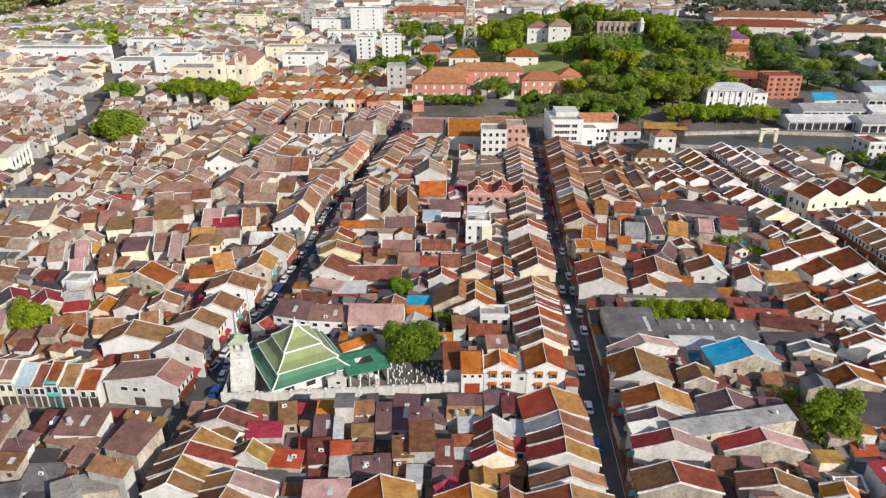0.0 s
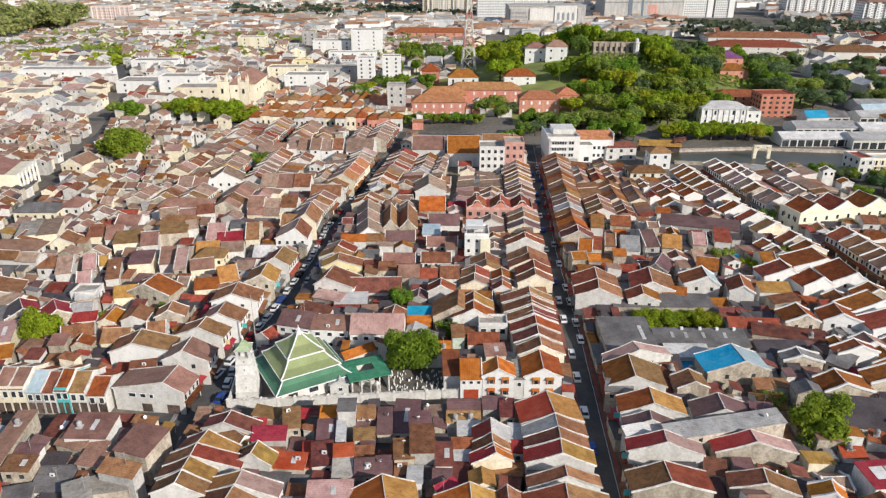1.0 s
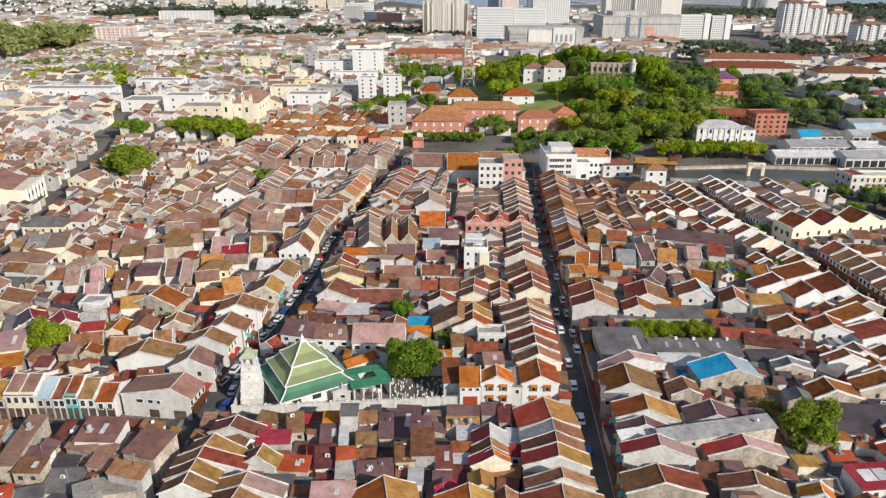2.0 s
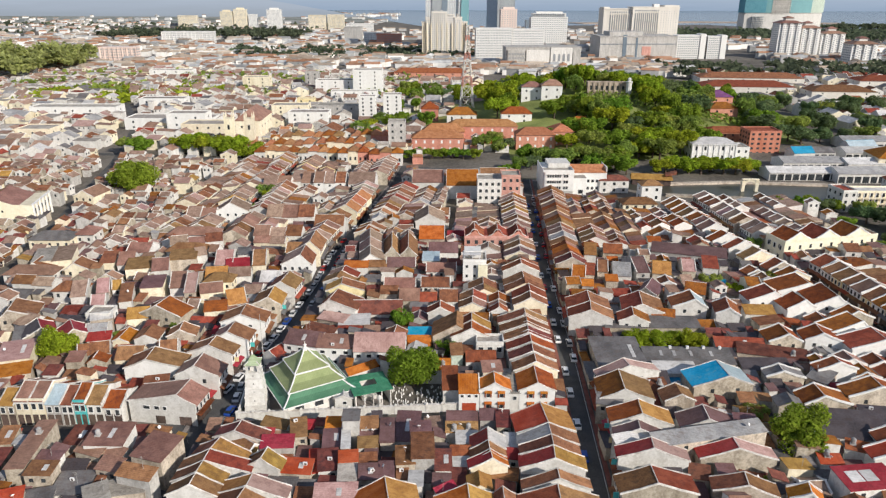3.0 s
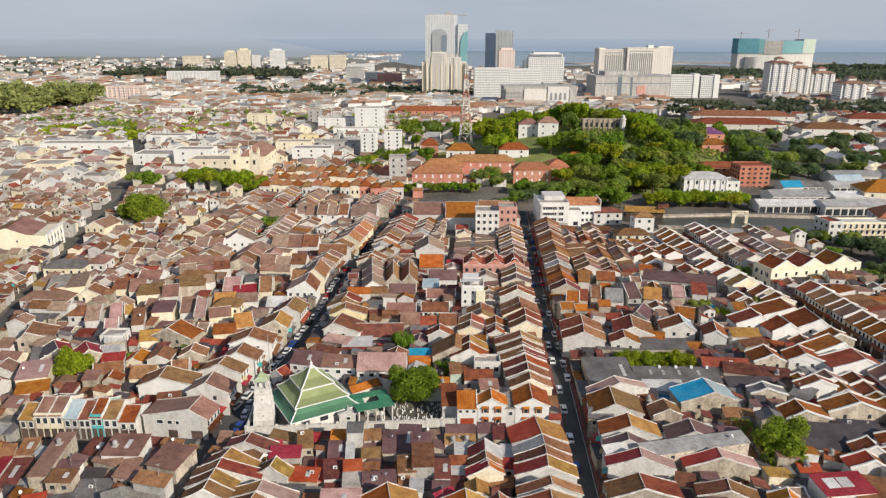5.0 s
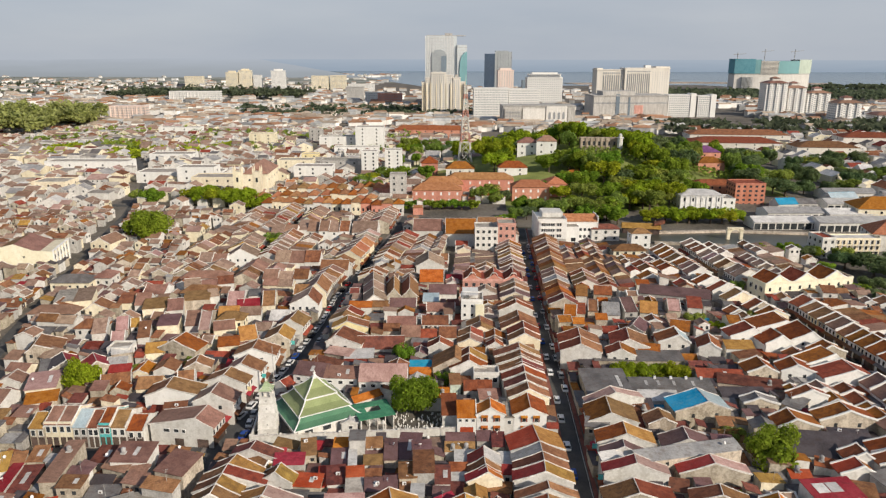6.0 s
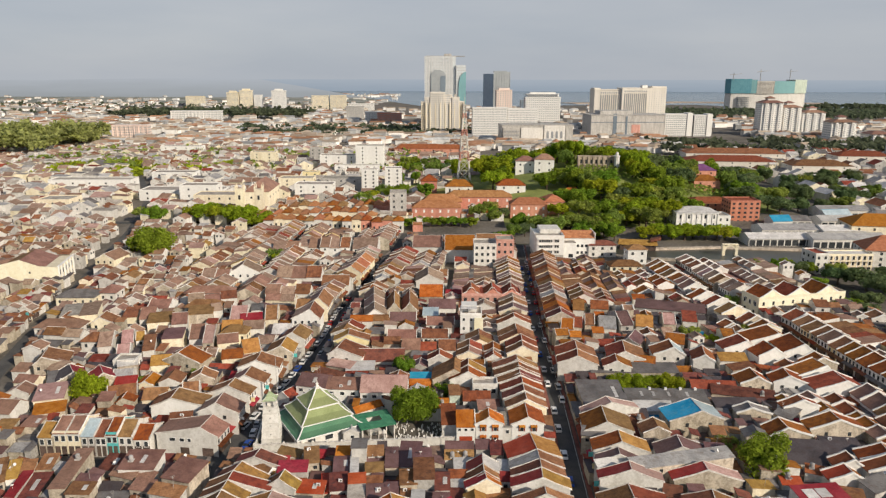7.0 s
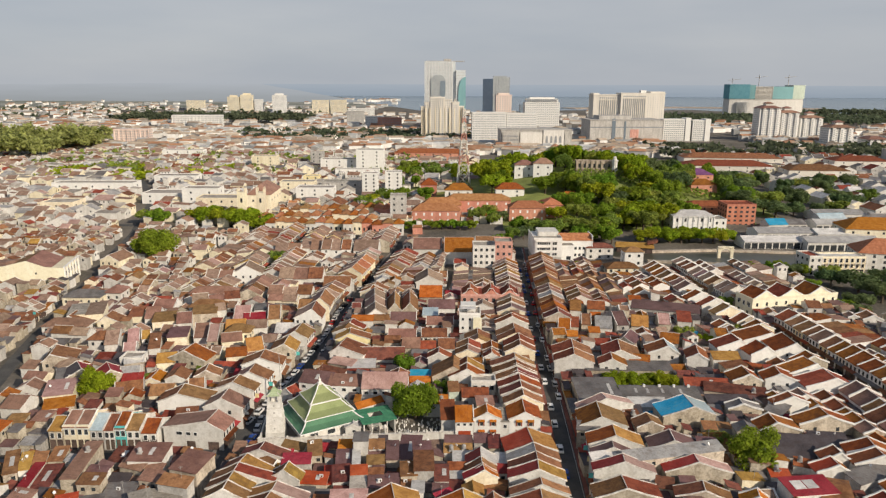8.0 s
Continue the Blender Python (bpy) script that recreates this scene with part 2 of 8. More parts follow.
CAR = [material("car_paint_" + k, a, b, 0.4, 3.0, rough=0.25, vary=0.05, bump=0)
       for k, a, b in (("white", (0.7, 0.7, 0.7), (0.8, 0.8, 0.8)), ("silver", (0.38, 0.39, 0.40), (0.5, 0.5, 0.5)), ("black", (0.012, 0.012, 0.014), (0.03, 0.03, 0.03)),
                       ("blue", (0.02, 0.05, 0.25), (0.03, 0.08, 0.36)), ("red", (0.35, 0.02, 0.02), (0.45, 0.03, 0.03)))]


def clear_glass(name, tint, rough):
    m = material(name, tint, tuple(c * 1.25 for c in tint), 0.02, 0.3, rough=rough, bump=0.0, vary=0.05)
    m.node_tree.nodes["Principled BSDF"].inputs["Specular IOR Level"].default_value = 0.8
    return m


CURTAIN = clear_glass("curtain_glass", (0.17, 0.21, 0.25), 0.15)
TEAL_GLASS = clear_glass("teal_glass", (0.17, 0.33, 0.35), 0.25)
WATER = material("river_water", (0.04, 0.042, 0.032), (0.075, 0.075, 0.058), 0.05, 0.7, rough=0.3, bump=0.12, vary=0.0)
SEA = material("sea_water", (0.12, 0.18, 0.22), (0.17, 0.23, 0.27), 0.002, 0.02, rough=0.22, bump=0.02, vary=0.0)
SEA.node_tree.nodes["Principled BSDF"].inputs["Specular IOR Level"].default_value = 0.5


# ---------------------------------------------------------------- mesh tools
class Shape:
    """Collects corners and faces of one mesh."""

    def __init__(self):
        self.v, self.f = [], []

    def face(self, *pts):
        k = len(self.v)
        self.v += [tuple(p) for p in pts]
        self.f.append(tuple(range(k, k + len(pts))))

    def hexa(self, p):
        """A solid from eight corners: four below, four above, both anticlockwise."""
        k = len(self.v)
        self.v += [tuple(q) for q in p]
        self.f += [tuple(k + i for i in s) for s in ((3, 2, 1, 0), (4, 5, 6, 7), (0, 1, 5, 4), (1, 2, 6, 5), (2, 3, 7, 6), (3, 0, 4, 7))]

    def box(self, x0, x1, y0, y1, z0, z1):
        self.hexa([(x0, y0, z0), (x1, y0, z0), (x1, y1, z0), (x0, y1, z0), (x0, y0, z1), (x1, y0, z1), (x1, y1, z1), (x0, y1, z1)])

    def prism(self, outline, y0, y1):
        """Sweeps an x-z outline, anticlockwise as seen from -y, along y."""
        n, k = len(outline), len(self.v)
        self.v += [(x, y0, z) for x, z in outline] + [(x, y1, z) for x, z in outline]
        self.f.append(tuple(range(k, k + n)))
        self.f.append(tuple(range(k + 2 * n - 1, k + n - 1, -1)))
        for i in range(n):
            j = (i + 1) % n
            self.f.append((k + j, k + i, k + n + i, k + n + j))

    def tube(self, a, b, r0, r1, n=6):
        a, b = Vector(a), Vector(b)
        q = (b - a).to_track_quat("Z", "Y")
        k = len(self.v)
        for c, r in ((a, r0), (b, r1)):
            for i in range(n):
                self.v.append(tuple(c + q @ Vector((r * math.cos(math.tau * i / n), r * math.sin(math.tau * i / n), 0))))
        self.f += [(k + i, k + (i + 1) % n, k + n + (i + 1) % n, k + n + i) for i in range(n)]
        self.f += [tuple(range(k + n - 1, k - 1, -1)), tuple(range(k + n, k + 2 * n))]

    def rings(self, rows, n, turn=0.0, square=False):
        """A lathe: rows of (radius, z), capped."""
        k = len(self.v)
        for r, z in rows:
            s = r * math.sqrt(2) if square else r
            for i in range(n):
                a = turn + math.tau * (i + 0.5) / n
                self.v.append((s * math.cos(a), s * math.sin(a), z))
        for j in range(len(rows) - 1):
            for i in range(n):
                self.f.append((k + j * n + i, k + j * n + (i + 1) % n, k + (j + 1) * n + (i + 1) % n, k + (j + 1) * n + i))
        self.f += [tuple(range(k + n - 1, k - 1, -1)), tuple(range(k + (len(rows) - 1) * n, k + len(rows) * n))]

    def mesh(self, name, mat):
        me = bpy.data.meshes.new(name)
        me.from_pydata(self.v, [], self.f)
        me.materials.append(mat)
        return me


class Ghost:
    """Stands for a far house whose pieces are joined into the roofscape."""

    def __init__(self, m):
        self.m = m


JOINED = {}
COUNT = {}
LIMIT = {"house": 240, "outbuilding": 300, "shophouse": 160}


def part(name, shape, mat, parent=None, label="", m=None):
    """One mesh object, under a thing or a part."""
    if isinstance(parent, Ghost):
        if mat is not None:
            to = JOINED.setdefault(mat.name, (Shape(), mat))[0]
            k = len(to.v)
            t = parent.m if m is None else parent.m @ m
            to.v += [tuple(t @ Vector(p)) for p in shape.v]
            to.f += [tuple(k + i for i in f) for f in shape.f]
        return parent
    ob = new(name, shape if isinstance(shape, bpy.types.Mesh) else shape.mesh(name, mat))
    ob.parent = parent
    if m is not None:
        ob.matrix_basis = m
    if label:
        ob["label"] = label
    return ob


def thing(name, m, label, category, group="", kind=""):
    COUNT[name] = COUNT.get(name, 0) + 1
    if name in LIMIT and (COUNT[name] > LIMIT[name] or m.translation.y > 330):
        return Ghost(m)
    ob = new(name)
    ob.matrix_basis = m
    ob.empty_display_size = 0.5
    return tagged(ob, label, category, group, kind)


def add_box(root, name, mat, *box, label=""):
    s = Shape()
    s.box(*box)
    return part(name, s, mat, root, label)


# occupied ground, in cells of one metre
TAKEN = set()


def claim(m, x0, x1, y0, y1, test=False, grow=0.0, taken=TAKEN):
    """Marks (or tests) the cells under a local rectangle; True if any of them is taken."""
    x0, x1, y0, y1 = x0 - grow, x1 + grow, y0 - grow, y1 + grow
    nx, ny = max(2, int((x1 - x0) / 0.8) + 1), max(2, int((y1 - y0) / 0.8) + 1)
    (ax, ay), (bx, by), (ox, oy) = m.col[0][:2], m.col[1][:2], m.translation[:2]
    for i in range(nx + 1):
        u = x0 + (x1 - x0) * i / nx
        for j in range(ny + 1):
            v = y0 + (y1 - y0) * j / ny
            c = (int((ox + ax * u + bx * v) // 1), int((oy + ay * u + by * v) // 1))
            if test:
                if c in taken:
                    return True
            else:
                taken.add(c)
    return False


# ---------------------------------------------------------------- street lines
JONKER = [(28.6, 95), (29.1, 141.2), (29.6, 197.2), (29.0, 259.4), (29.9, 298.0), (30.5, 352.4), (31.6, 402.3)]
TUKANG = [(-61, 95), (-60.4, 137.5), (-60.8, 164.1), (-57.4, 179.0), (-53.8, 205.7), (-50.6, 245.1), (-50.9, 273.7), (-48.7, 294.9), (-44.3, 336.3), (-39.5, 384.0), (-37.7, 431.3)]
BACK = [(-101.7, 239.7), (-100.8, 324.7), (-99.6, 381.2), (-98.4, 441.6)]
WEST = [(-148, 190), (-155, 212), (-163, 239), (-173.5, 280), (-182.6, 311), (-189, 335), (-200, 373), (-214, 426), (-233, 483), (-262, 560), (-305, 640), (-350, 720)]
HEEREN = [(138, 95), (133, 150), (128, 204), (126.6, 217), (125, 230), (123.2, 243), (121.6, 258), (117, 275), (111.5, 296), (104, 350)]
LEKIU = [(-148.8, 147.4), (-99.6, 154.3), (-60.7, 159.3), (-29.5, 162.4), (1.0, 165.1), (28.7, 164.4)]
QUAY = [(-257.3, 457.4), (-189.8, 449.2), (-144.4, 443.4), (-91.4, 433.8), (-36.7, 429.3), (27.2, 422.2), (68.3, 417.6)]
FRONTS = ((TUKANG, 7.5), (JONKER, 7.0), (WEST, 6.5))


# ---------------------------------------------------------------- houses
WORDS = {
    "taupe": "grey-brown tile", "terracotta": "terracotta tile",
    "rose": "faded rose-brown sheet", "brown": "weathered brown tile", "tan": "tan clay tile", "olive": "lichen-yellowed tile", "ochre": "ochre clay tile", "copper": "rust-brown tile", "rust": "red-brown tile",
    "orange": "bright orange tile", "maroon": "dark maroon tile", "mauve": "mauve corrugated sheet", "violet": "purple sheet", "pinkish": "pink-grey sheet", "red": "red sheet-metal", "crimson": "crimson sheet-metal",
    "zinc": "grey zinc sheet", "pale": "pale grey sheet", "slate": "dark grey sheet", "dark": "blackish sheet", "blue": "bright blue sheet", "paleblue": "pale blue sheet",
    "green": "green tile", "moss": "light green tile", "concrete": "flat concrete",
}
SIDES = {"white": "whitewashed", "pink_white": "pale pink", "yellow_cream": "pale yellow", "bright": "bright white", "cream": "cream-painted", "aged": "stained plaster", "yellow": "yellow-painted", "pink": "pink-painted", "teal": "turquoise-painted",
         "mint": "mint-green", "grey": "grey concrete", "salmon": "salmon-red", "brick": "red-brick", "beige": "beige", "stone": "weathered stone"}

WINDOWS = {}


def window(parent, m, w=1.0, h=1.4, frame=True, glass=None):
    """A window on a wall that faces local -y: a frame of four bars with a dark pane set back in it."""
    key = (round(w, 2), round(h, 2), frame, glass)
    if key not in WINDOWS:
        f, p = Shape(), Shape()
        t = 0.10
        f.box(-w / 2 - t, w / 2 + t, -0.10, 0.02, -t, 0)
        f.box(-w / 2 - t, w / 2 + t, -0.10, 0.02, h, h + t)
        f.box(-w / 2 - t, -w / 2, -0.07, 0.02, 0, h)
        f.box(w / 2, w / 2 + t, -0.07, 0.02, 0, h)
        p.box(-w / 2, w / 2, -0.03, 0.02, 0, h)
        WINDOWS[key] = (f.mesh("window", TRIM), p.mesh("pane", glass or GLASS_DARK))
    f, p = WINDOWS[key]
    if isinstance(parent, Ghost):
        s = Shape()
        s.box(-w / 2, w / 2, -0.03, 0.02, 0, h)
        return part("window", s, glass or GLASS_DARK, parent, "", m)
    if not frame:
        return part("window", p, None, parent, "", m)
    ob = part("window", f, None, parent, "", m)
    part("pane", p, None, ob)
    return ob


def shuttered_window(root, m, w=0.9, h=1.3):
    """A window with red-brown shutters and a little tiled canopy over it."""
    ob = window(root, m, w, h)
    s = Shape()
    s.hexa([(-w / 2 - 0.45, -0.6, h + 0.05), (w / 2 + 0.45, -0.6, h + 0.05), (w / 2 + 0.45, 0.02, h + 0.40), (-w / 2 - 0.45, 0.02, h + 0.40),
            (-w / 2 - 0.45, -0.6, h + 0.14), (w / 2 + 0.45, -0.6, h + 0.14), (w / 2 + 0.45, 0.02, h + 0.50), (-w / 2 - 0.45, 0.02, h + 0.50)])
    part("canopy", s, ROOF["orange"], ob, "small tiled canopy")
    for a in (-1, 1):
        s = Shape()
        x0, x1 = sorted((a * (w / 2 + 0.08), a * (w / 2 + 0.40)))
        s.box(x0, x1, -0.13, -0.02, 0, h)
        part("shutter", s, ROOF["rust"], ob, "red-brown shutter")
    return ob


def slope(s, xa, za, xb, zb, y0, y1, thick=0.14, sag=0.10):
    """A roof slope from the ridge (xa, za) down to the eaves (xb, zb), slightly hollow."""
    n = 3
    pts = []
    for i in range(n + 1):
        f = i / n
        pts.append((xa + (xb - xa) * f, za + (zb - za) * f - sag * math.sin(math.pi * f)))
    low = [(x, z - thick) for x, z in pts]
    ring = pts + low[::-1]
    if xb > xa:
        ring = ring[::-1]
    s.prism(ring, y0, y1)


def coping(pts, y, half=0.09, up=0.13, down=0.25):
    """A raised gable parapet that follows an x-z line at y."""
    s = Shape()
    s.prism([(x, z - down) for x, z in pts] + [(x, z + up) for x, z in pts[::-1]], y - half, y + half)
    return s


def gable_parts(root, x0, xr, x1, L, zr, ze0, ze1, c0, c1, wall, coped, y0=0.0, body=None, side=None, both=True):
    """A gabled range: ridge along y at xr, eaves at x0 and x1. Adds to body (wall) and links two roof slopes, a ridge and the gable parapets."""
    body.prism([(x0, 0), (x1, 0), (x1, ze1 - 0.15), (xr, zr - 0.2), (x0, ze0 - 0.15)], y0, y0 + L)
    over = 0.45
    for xe, ze, c in ((x0, ze0, c0), (x1, ze1, c1)):
        s = Shape()
        k = over / max(abs(xe - xr), 1)
        slope(s, xr, zr, xe + (xe - xr) * k, ze + (ze - zr) * k, y0 + 0.02, y0 + L - 0.02)
        if not coped and xe == x0:
            s.box(xr - 0.09, xr + 0.09, y0 + 0.05, y0 + L - 0.05, zr - 0.06, zr + 0.08)
        part("roof_slope", s, ROOF[c], root, WORDS[c] + " slope")
    if coped:
        s = Shape()
        s.box(xr - 0.08, xr + 0.08, y0 + 0.13, y0 + L - 0.13, zr - 0.06, zr + 0.08)
        part("ridge", s, COPING, root)
    if coped:
        line = [(x0 - 0.35, ze0 - 0.06), (x0 + (xr - x0) * 0.5, ze0 + (zr - ze0) * 0.5 - 0.10), (xr, zr + 0.05)]
        if coped > 1:
            line = line[:2] + [(xr - 1.3, zr - 0.3), (xr - 0.7, zr + 0.5), (xr + 0.7, zr + 0.5), (xr + 1.3, zr - 0.3)]
        line += [(x1 + (xr - x1) * 0.5, ze1 + (zr - ze1) * 0.5 - 0.10), (x1 + 0.35, ze1 - 0.06)]
        for y in (y0, y0 + L) if both else (y0,):
            east = (root.m if isinstance(root, Ghost) else root.matrix_basis).translation.x > 66
            part("parapet", coping(line, y, 0.19 if east else 0.075 + 0.035 * ((L * 7) % 1), 0.25 if east else 0.13), WALL["bright"] if east else side or COPING, root, "white gable parapet")


def gabled_house(x, y, ang, L, left, right, zr, ze, cl, cr, wall, coped=1, windows=0, name="house", label="", group="old town houses"):
    m = pose(x, y, 0, 0, 0, ang)
    claim(m, -left, right, 0, L)
    root = thing(name, m, label or f"{SIDES[wall]} house with {WORDS[cl]} gable roof" + (" and parapets" if coped else ""), name.split("_")[-1], group)
    body = Shape()
    gable_parts(root, -left, 0, right, L, zr, ze, ze, cl, cr, wall, coped, 0.0, body)
    part("wall", body, WALL[wall], root)
    for i in range(windows):
        window(root, pose(-left + (left + right) * (i + 0.5) / windows, -0.02, ze - 2.2), 0.9, 1.2)
        window(root, pose(-left + (left + right) * (i + 0.5) / windows, -0.02, ze - 5.2), 0.9, 1.2)
    if not windows and name == "house" and isinstance(root, Ghost):
        for u in (-0.5, 0.5):
            window(root, pose((right if u > 0 else left) * u, -0.02, ze - 1.9), 0.9, 1.2)
    elif not windows and name == "house":
        if 165 < y < 330 and left + right > 7.5 and (x * 3.1 + y) % 1 < 0.6:
            for u in (-0.45, 0.4):
                window(root, pose((right if u > 0 else left) * u, -0.02, ze - 2.0), 0.9, 1.1, False)
        for side, xe in ((1, right), (-1, -left)):
            mid = m @ Vector((xe, L / 2, 0))
            if side * x < 0 and any(near_street(mid, line, reach) for line, reach in FRONTS):
                facade(root, xe, L, ze, side)
    return root


def near_street(p, line, reach):
    for (xa, ya), (xb, yb) in zip(line, line[1:]):
        if ya <= p.y <= yb:
            return abs(p.x - (xa + (xb - xa) * (p.y - ya) / (yb - ya))) < reach
    return False


def facade(root, xe, L, ze, side):
    """Windows, a canopy and a dark shopfront on the eaves side of a house; side +1 faces local +x."""
    turn = pose(xe + side * 0.02, 0, 0, 0, 0, 90 * side)
    n = max(2, round(L / 2))
    for i in range(n):
        window(root, pose(0, L * (i + 0.5) / n, 0) @ turn @ pose(0, 0, ze - 2.3), 0.85, 1.4)
    s = Shape()
    a, b = sorted((xe, xe + side * 1.2))
    za, zb = (3.4, 2.9) if side > 0 else (2.9, 3.4)
    s.hexa([(a, 0.1, za - 0.12), (b, 0.1, zb - 0.12), (b, L - 0.1, zb - 0.12), (a, L - 0.1, za - 0.12), (a, 0.1, za), (b, 0.1, zb), (b, L - 0.1, zb), (a, L - 0.1, za)])
    part("awning", s, ROOF[("rust", "brown", "crimson", "slate")[int(L * 10) % 4]], root, "sloping canopy over the footway")
    s = Shape()
    s.box(min(xe, xe + side * 0.05), max(xe, xe + side * 0.05), 0.4, L - 0.4, 0.1, 2.7)
    part("shopfront", s, SHUTTER, root, "dark recessed shopfront")
    k = int(abs(L * 37.0 + xe * 11.0)) % 5
    if k < 3:
        s = Shape()
        a, b = sorted((xe, xe + side * 1.15))
        s.box(a, b, L * 0.3 - 0.07, L * 0.3 + 0.07, 3.6, 4.9 if k else 4.4)
        part("signboard", s, (TRIM, WALL["teal"], WALL["yellow"])[k], root, "plain projecting signboard")


LEAN_ROOFS = []


def pitched_house(m, w, d, zn, zf, c, wall):
    """A house whose ridge runs across it: a front and a rear slope, some with raised parapets at the ends."""
    k = (m.translation.x * 3.3 + m.translation.y * 1.7) % 1
    root = thing("outbuilding", m, f"{SIDES[wall]} house with pitched {WORDS[c]} roof", "building", "rear buildings")
    turn = pose(-w / 2, 0, 0, 0, 0, -90)
    ridge, top = -d * (0.46 + 0.16 * k), max(zn, zf) + d * 0.12
    body = Shape()
    body.prism([(-d, 0), (0, 0), (0, zn - 0.25), (ridge, top - 0.2), (-d, zn - 0.4)], 0, w)
    part("wall", body, WALL[wall], root, "", turn)
    for xe, ze, over in ((0, zn - 0.1, 0.4), (-d, zn - 0.25, -0.4)):
        f = (xe + over - ridge) / (xe - ridge)
        s = Shape()
        slope(s, ridge, top, xe + over, top + (ze - top) * f, -0.12, w + 0.12, sag=0.06)
        part("roof_slope", s, ROOF[c], root, "", turn)
    if isinstance(root, Ghost) or k < 0.25:
        n = max(1, int(w / 3))
        for i in range(n):
            window(root, pose(-w / 2 + w * (i + 0.5) / n, -0.02, zn - 2.2), 0.95, 1.1, False)
    if k < 0.55:
        line = [(-d - 0.2, zn - 0.2), ((ridge - d) / 2, (zn + top) / 2 - 0.06), (ridge, top + 0.08), (ridge / 2, (zn + top) / 2 - 0.06), (0.25, zn - 0.1)]
        for v in (0, w) if k < 0.35 else (w,):
            part("parapet", coping(line, v, 0.12, 0.16), COPING, root, "white gable parapet", turn)
    else:
        s = Shape()
        s.box(ridge - 0.1, ridge + 0.1, -0.1, w + 0.1, top - 0.05, top + 0.09)
        part("ridge", s, ROOF[c] if k < 0.8 else COPING, root, "", turn)
    return root


def lean_house(x, y, ang, w, d, zn, zf, c, wall):
    m = pose(x, y, 0, 0, 0, ang)
    claim(m, -w / 2, w / 2, 0, d)
    if y > 165 and d > 4.6 and w > 3.0 and c not in ("concrete", "slate", "blue", "dark") and (x * 2.3 + y * 5.9) % 1 < 0.85:
        return pitched_house(m, w, d, zn, zf, c, wall)
    root = thing("outbuilding", m, f"{SIDES[wall]} rear building with {WORDS[c]} lean-to roof", "building", "rear buildings")
    body, roof = Shape(), Shape()
    body.hexa([(-w / 2, 0, 0), (w / 2, 0, 0), (w / 2, d, 0), (-w / 2, d, 0), (-w / 2, 0, zn - 0.2), (w / 2, 0, zn - 0.2), (w / 2, d, zf - 0.2), (-w / 2, d, zf - 0.2)])
    e, k = 0.22, (zf - zn) / d * 0.3
    a, b = zn - k, zf + k
    roof.hexa([(-w / 2 - e, -0.3, a - 0.12), (w / 2 + e, -0.3, a - 0.12), (w / 2 + e, d + 0.3, b - 0.12), (-w / 2 - e, d + 0.3, b - 0.12),
               (-w / 2 - e, -0.3, a), (w / 2 + e, -0.3, a), (w / 2 + e, d + 0.3, b), (-w / 2 - e, d + 0.3, b)])
    part("wall", body, WALL[wall], root)
    part("roof", roof, ROOF[c], root)
    if y < 205 and zn > 4.9 and w > 2.8 and wall in ("white", "aged", "cream") and (x * 5.7 + y * 1.9) % 1 < 0.45:
        for i in range(1 if w < 4.5 else 2):
            window(root, pose(w * (0.22 - 0.46 * i), -0.02, zn - 1.9), 0.9, 0.9, False)
    if y < 235 and not isinstance(root, Ghost):
        LEAN_ROOFS.append((m, w, d, zn, zf))
        if (x * 7.3 + y * 3.1) % 1 < 0.28 and w > 2.6 and d > 2.4:
            s = Shape()
            u, v0, v1 = (x * 3.7) % 1 * w * 0.3, d * 0.3, d * 0.72
            z0, z1 = zn + (zf - zn) * 0.3 + 0.03, zn + (zf - zn) * 0.72 + 0.03
            s.hexa([(u - 0.5, v0, z0), (u + 0.5, v0, z0), (u + 0.5, v1, z1), (u - 0.5, v1, z1), (u - 0.5, v0, z0 + 0.06), (u + 0.5, v0, z0 + 0.06), (u + 0.5, v1, z1 + 0.06), (u - 0.5, v1, z1 + 0.06)])
            part("skylight", s, ROOF["pale"], root, "pale translucent skylight sheet")
    return root


def pick(rng, table):
    """Draws a key by weight from a string such as 'brown 5 tan 3'."""
    bits = table.split()
    keys, w = bits[::2], [float(v) for v in bits[1::2]]
    return rng.choices(keys, w)[0]


MIXED = "brown 8 rose 8 tan 5 taupe 5 copper 2 rust 1.5 maroon 0.6 mauve 1 ochre 1 olive 1 pinkish 0.8 zinc 0.4 orange 0.25 crimson 0.06 slate 0.4"
# paler, greyer roofs for houses farther off, partly standing in for haze
FAR_HAZE_MIX = "taupe 10 rose 8 tan 4 brown 3 pinkish 1.5 ochre 0.4 copper 0.8 rust 0.5 zinc 0.6"
PALE = "white 7 cream 3 aged 4 yellow 0.4 pink 0.3 mint 0.3"


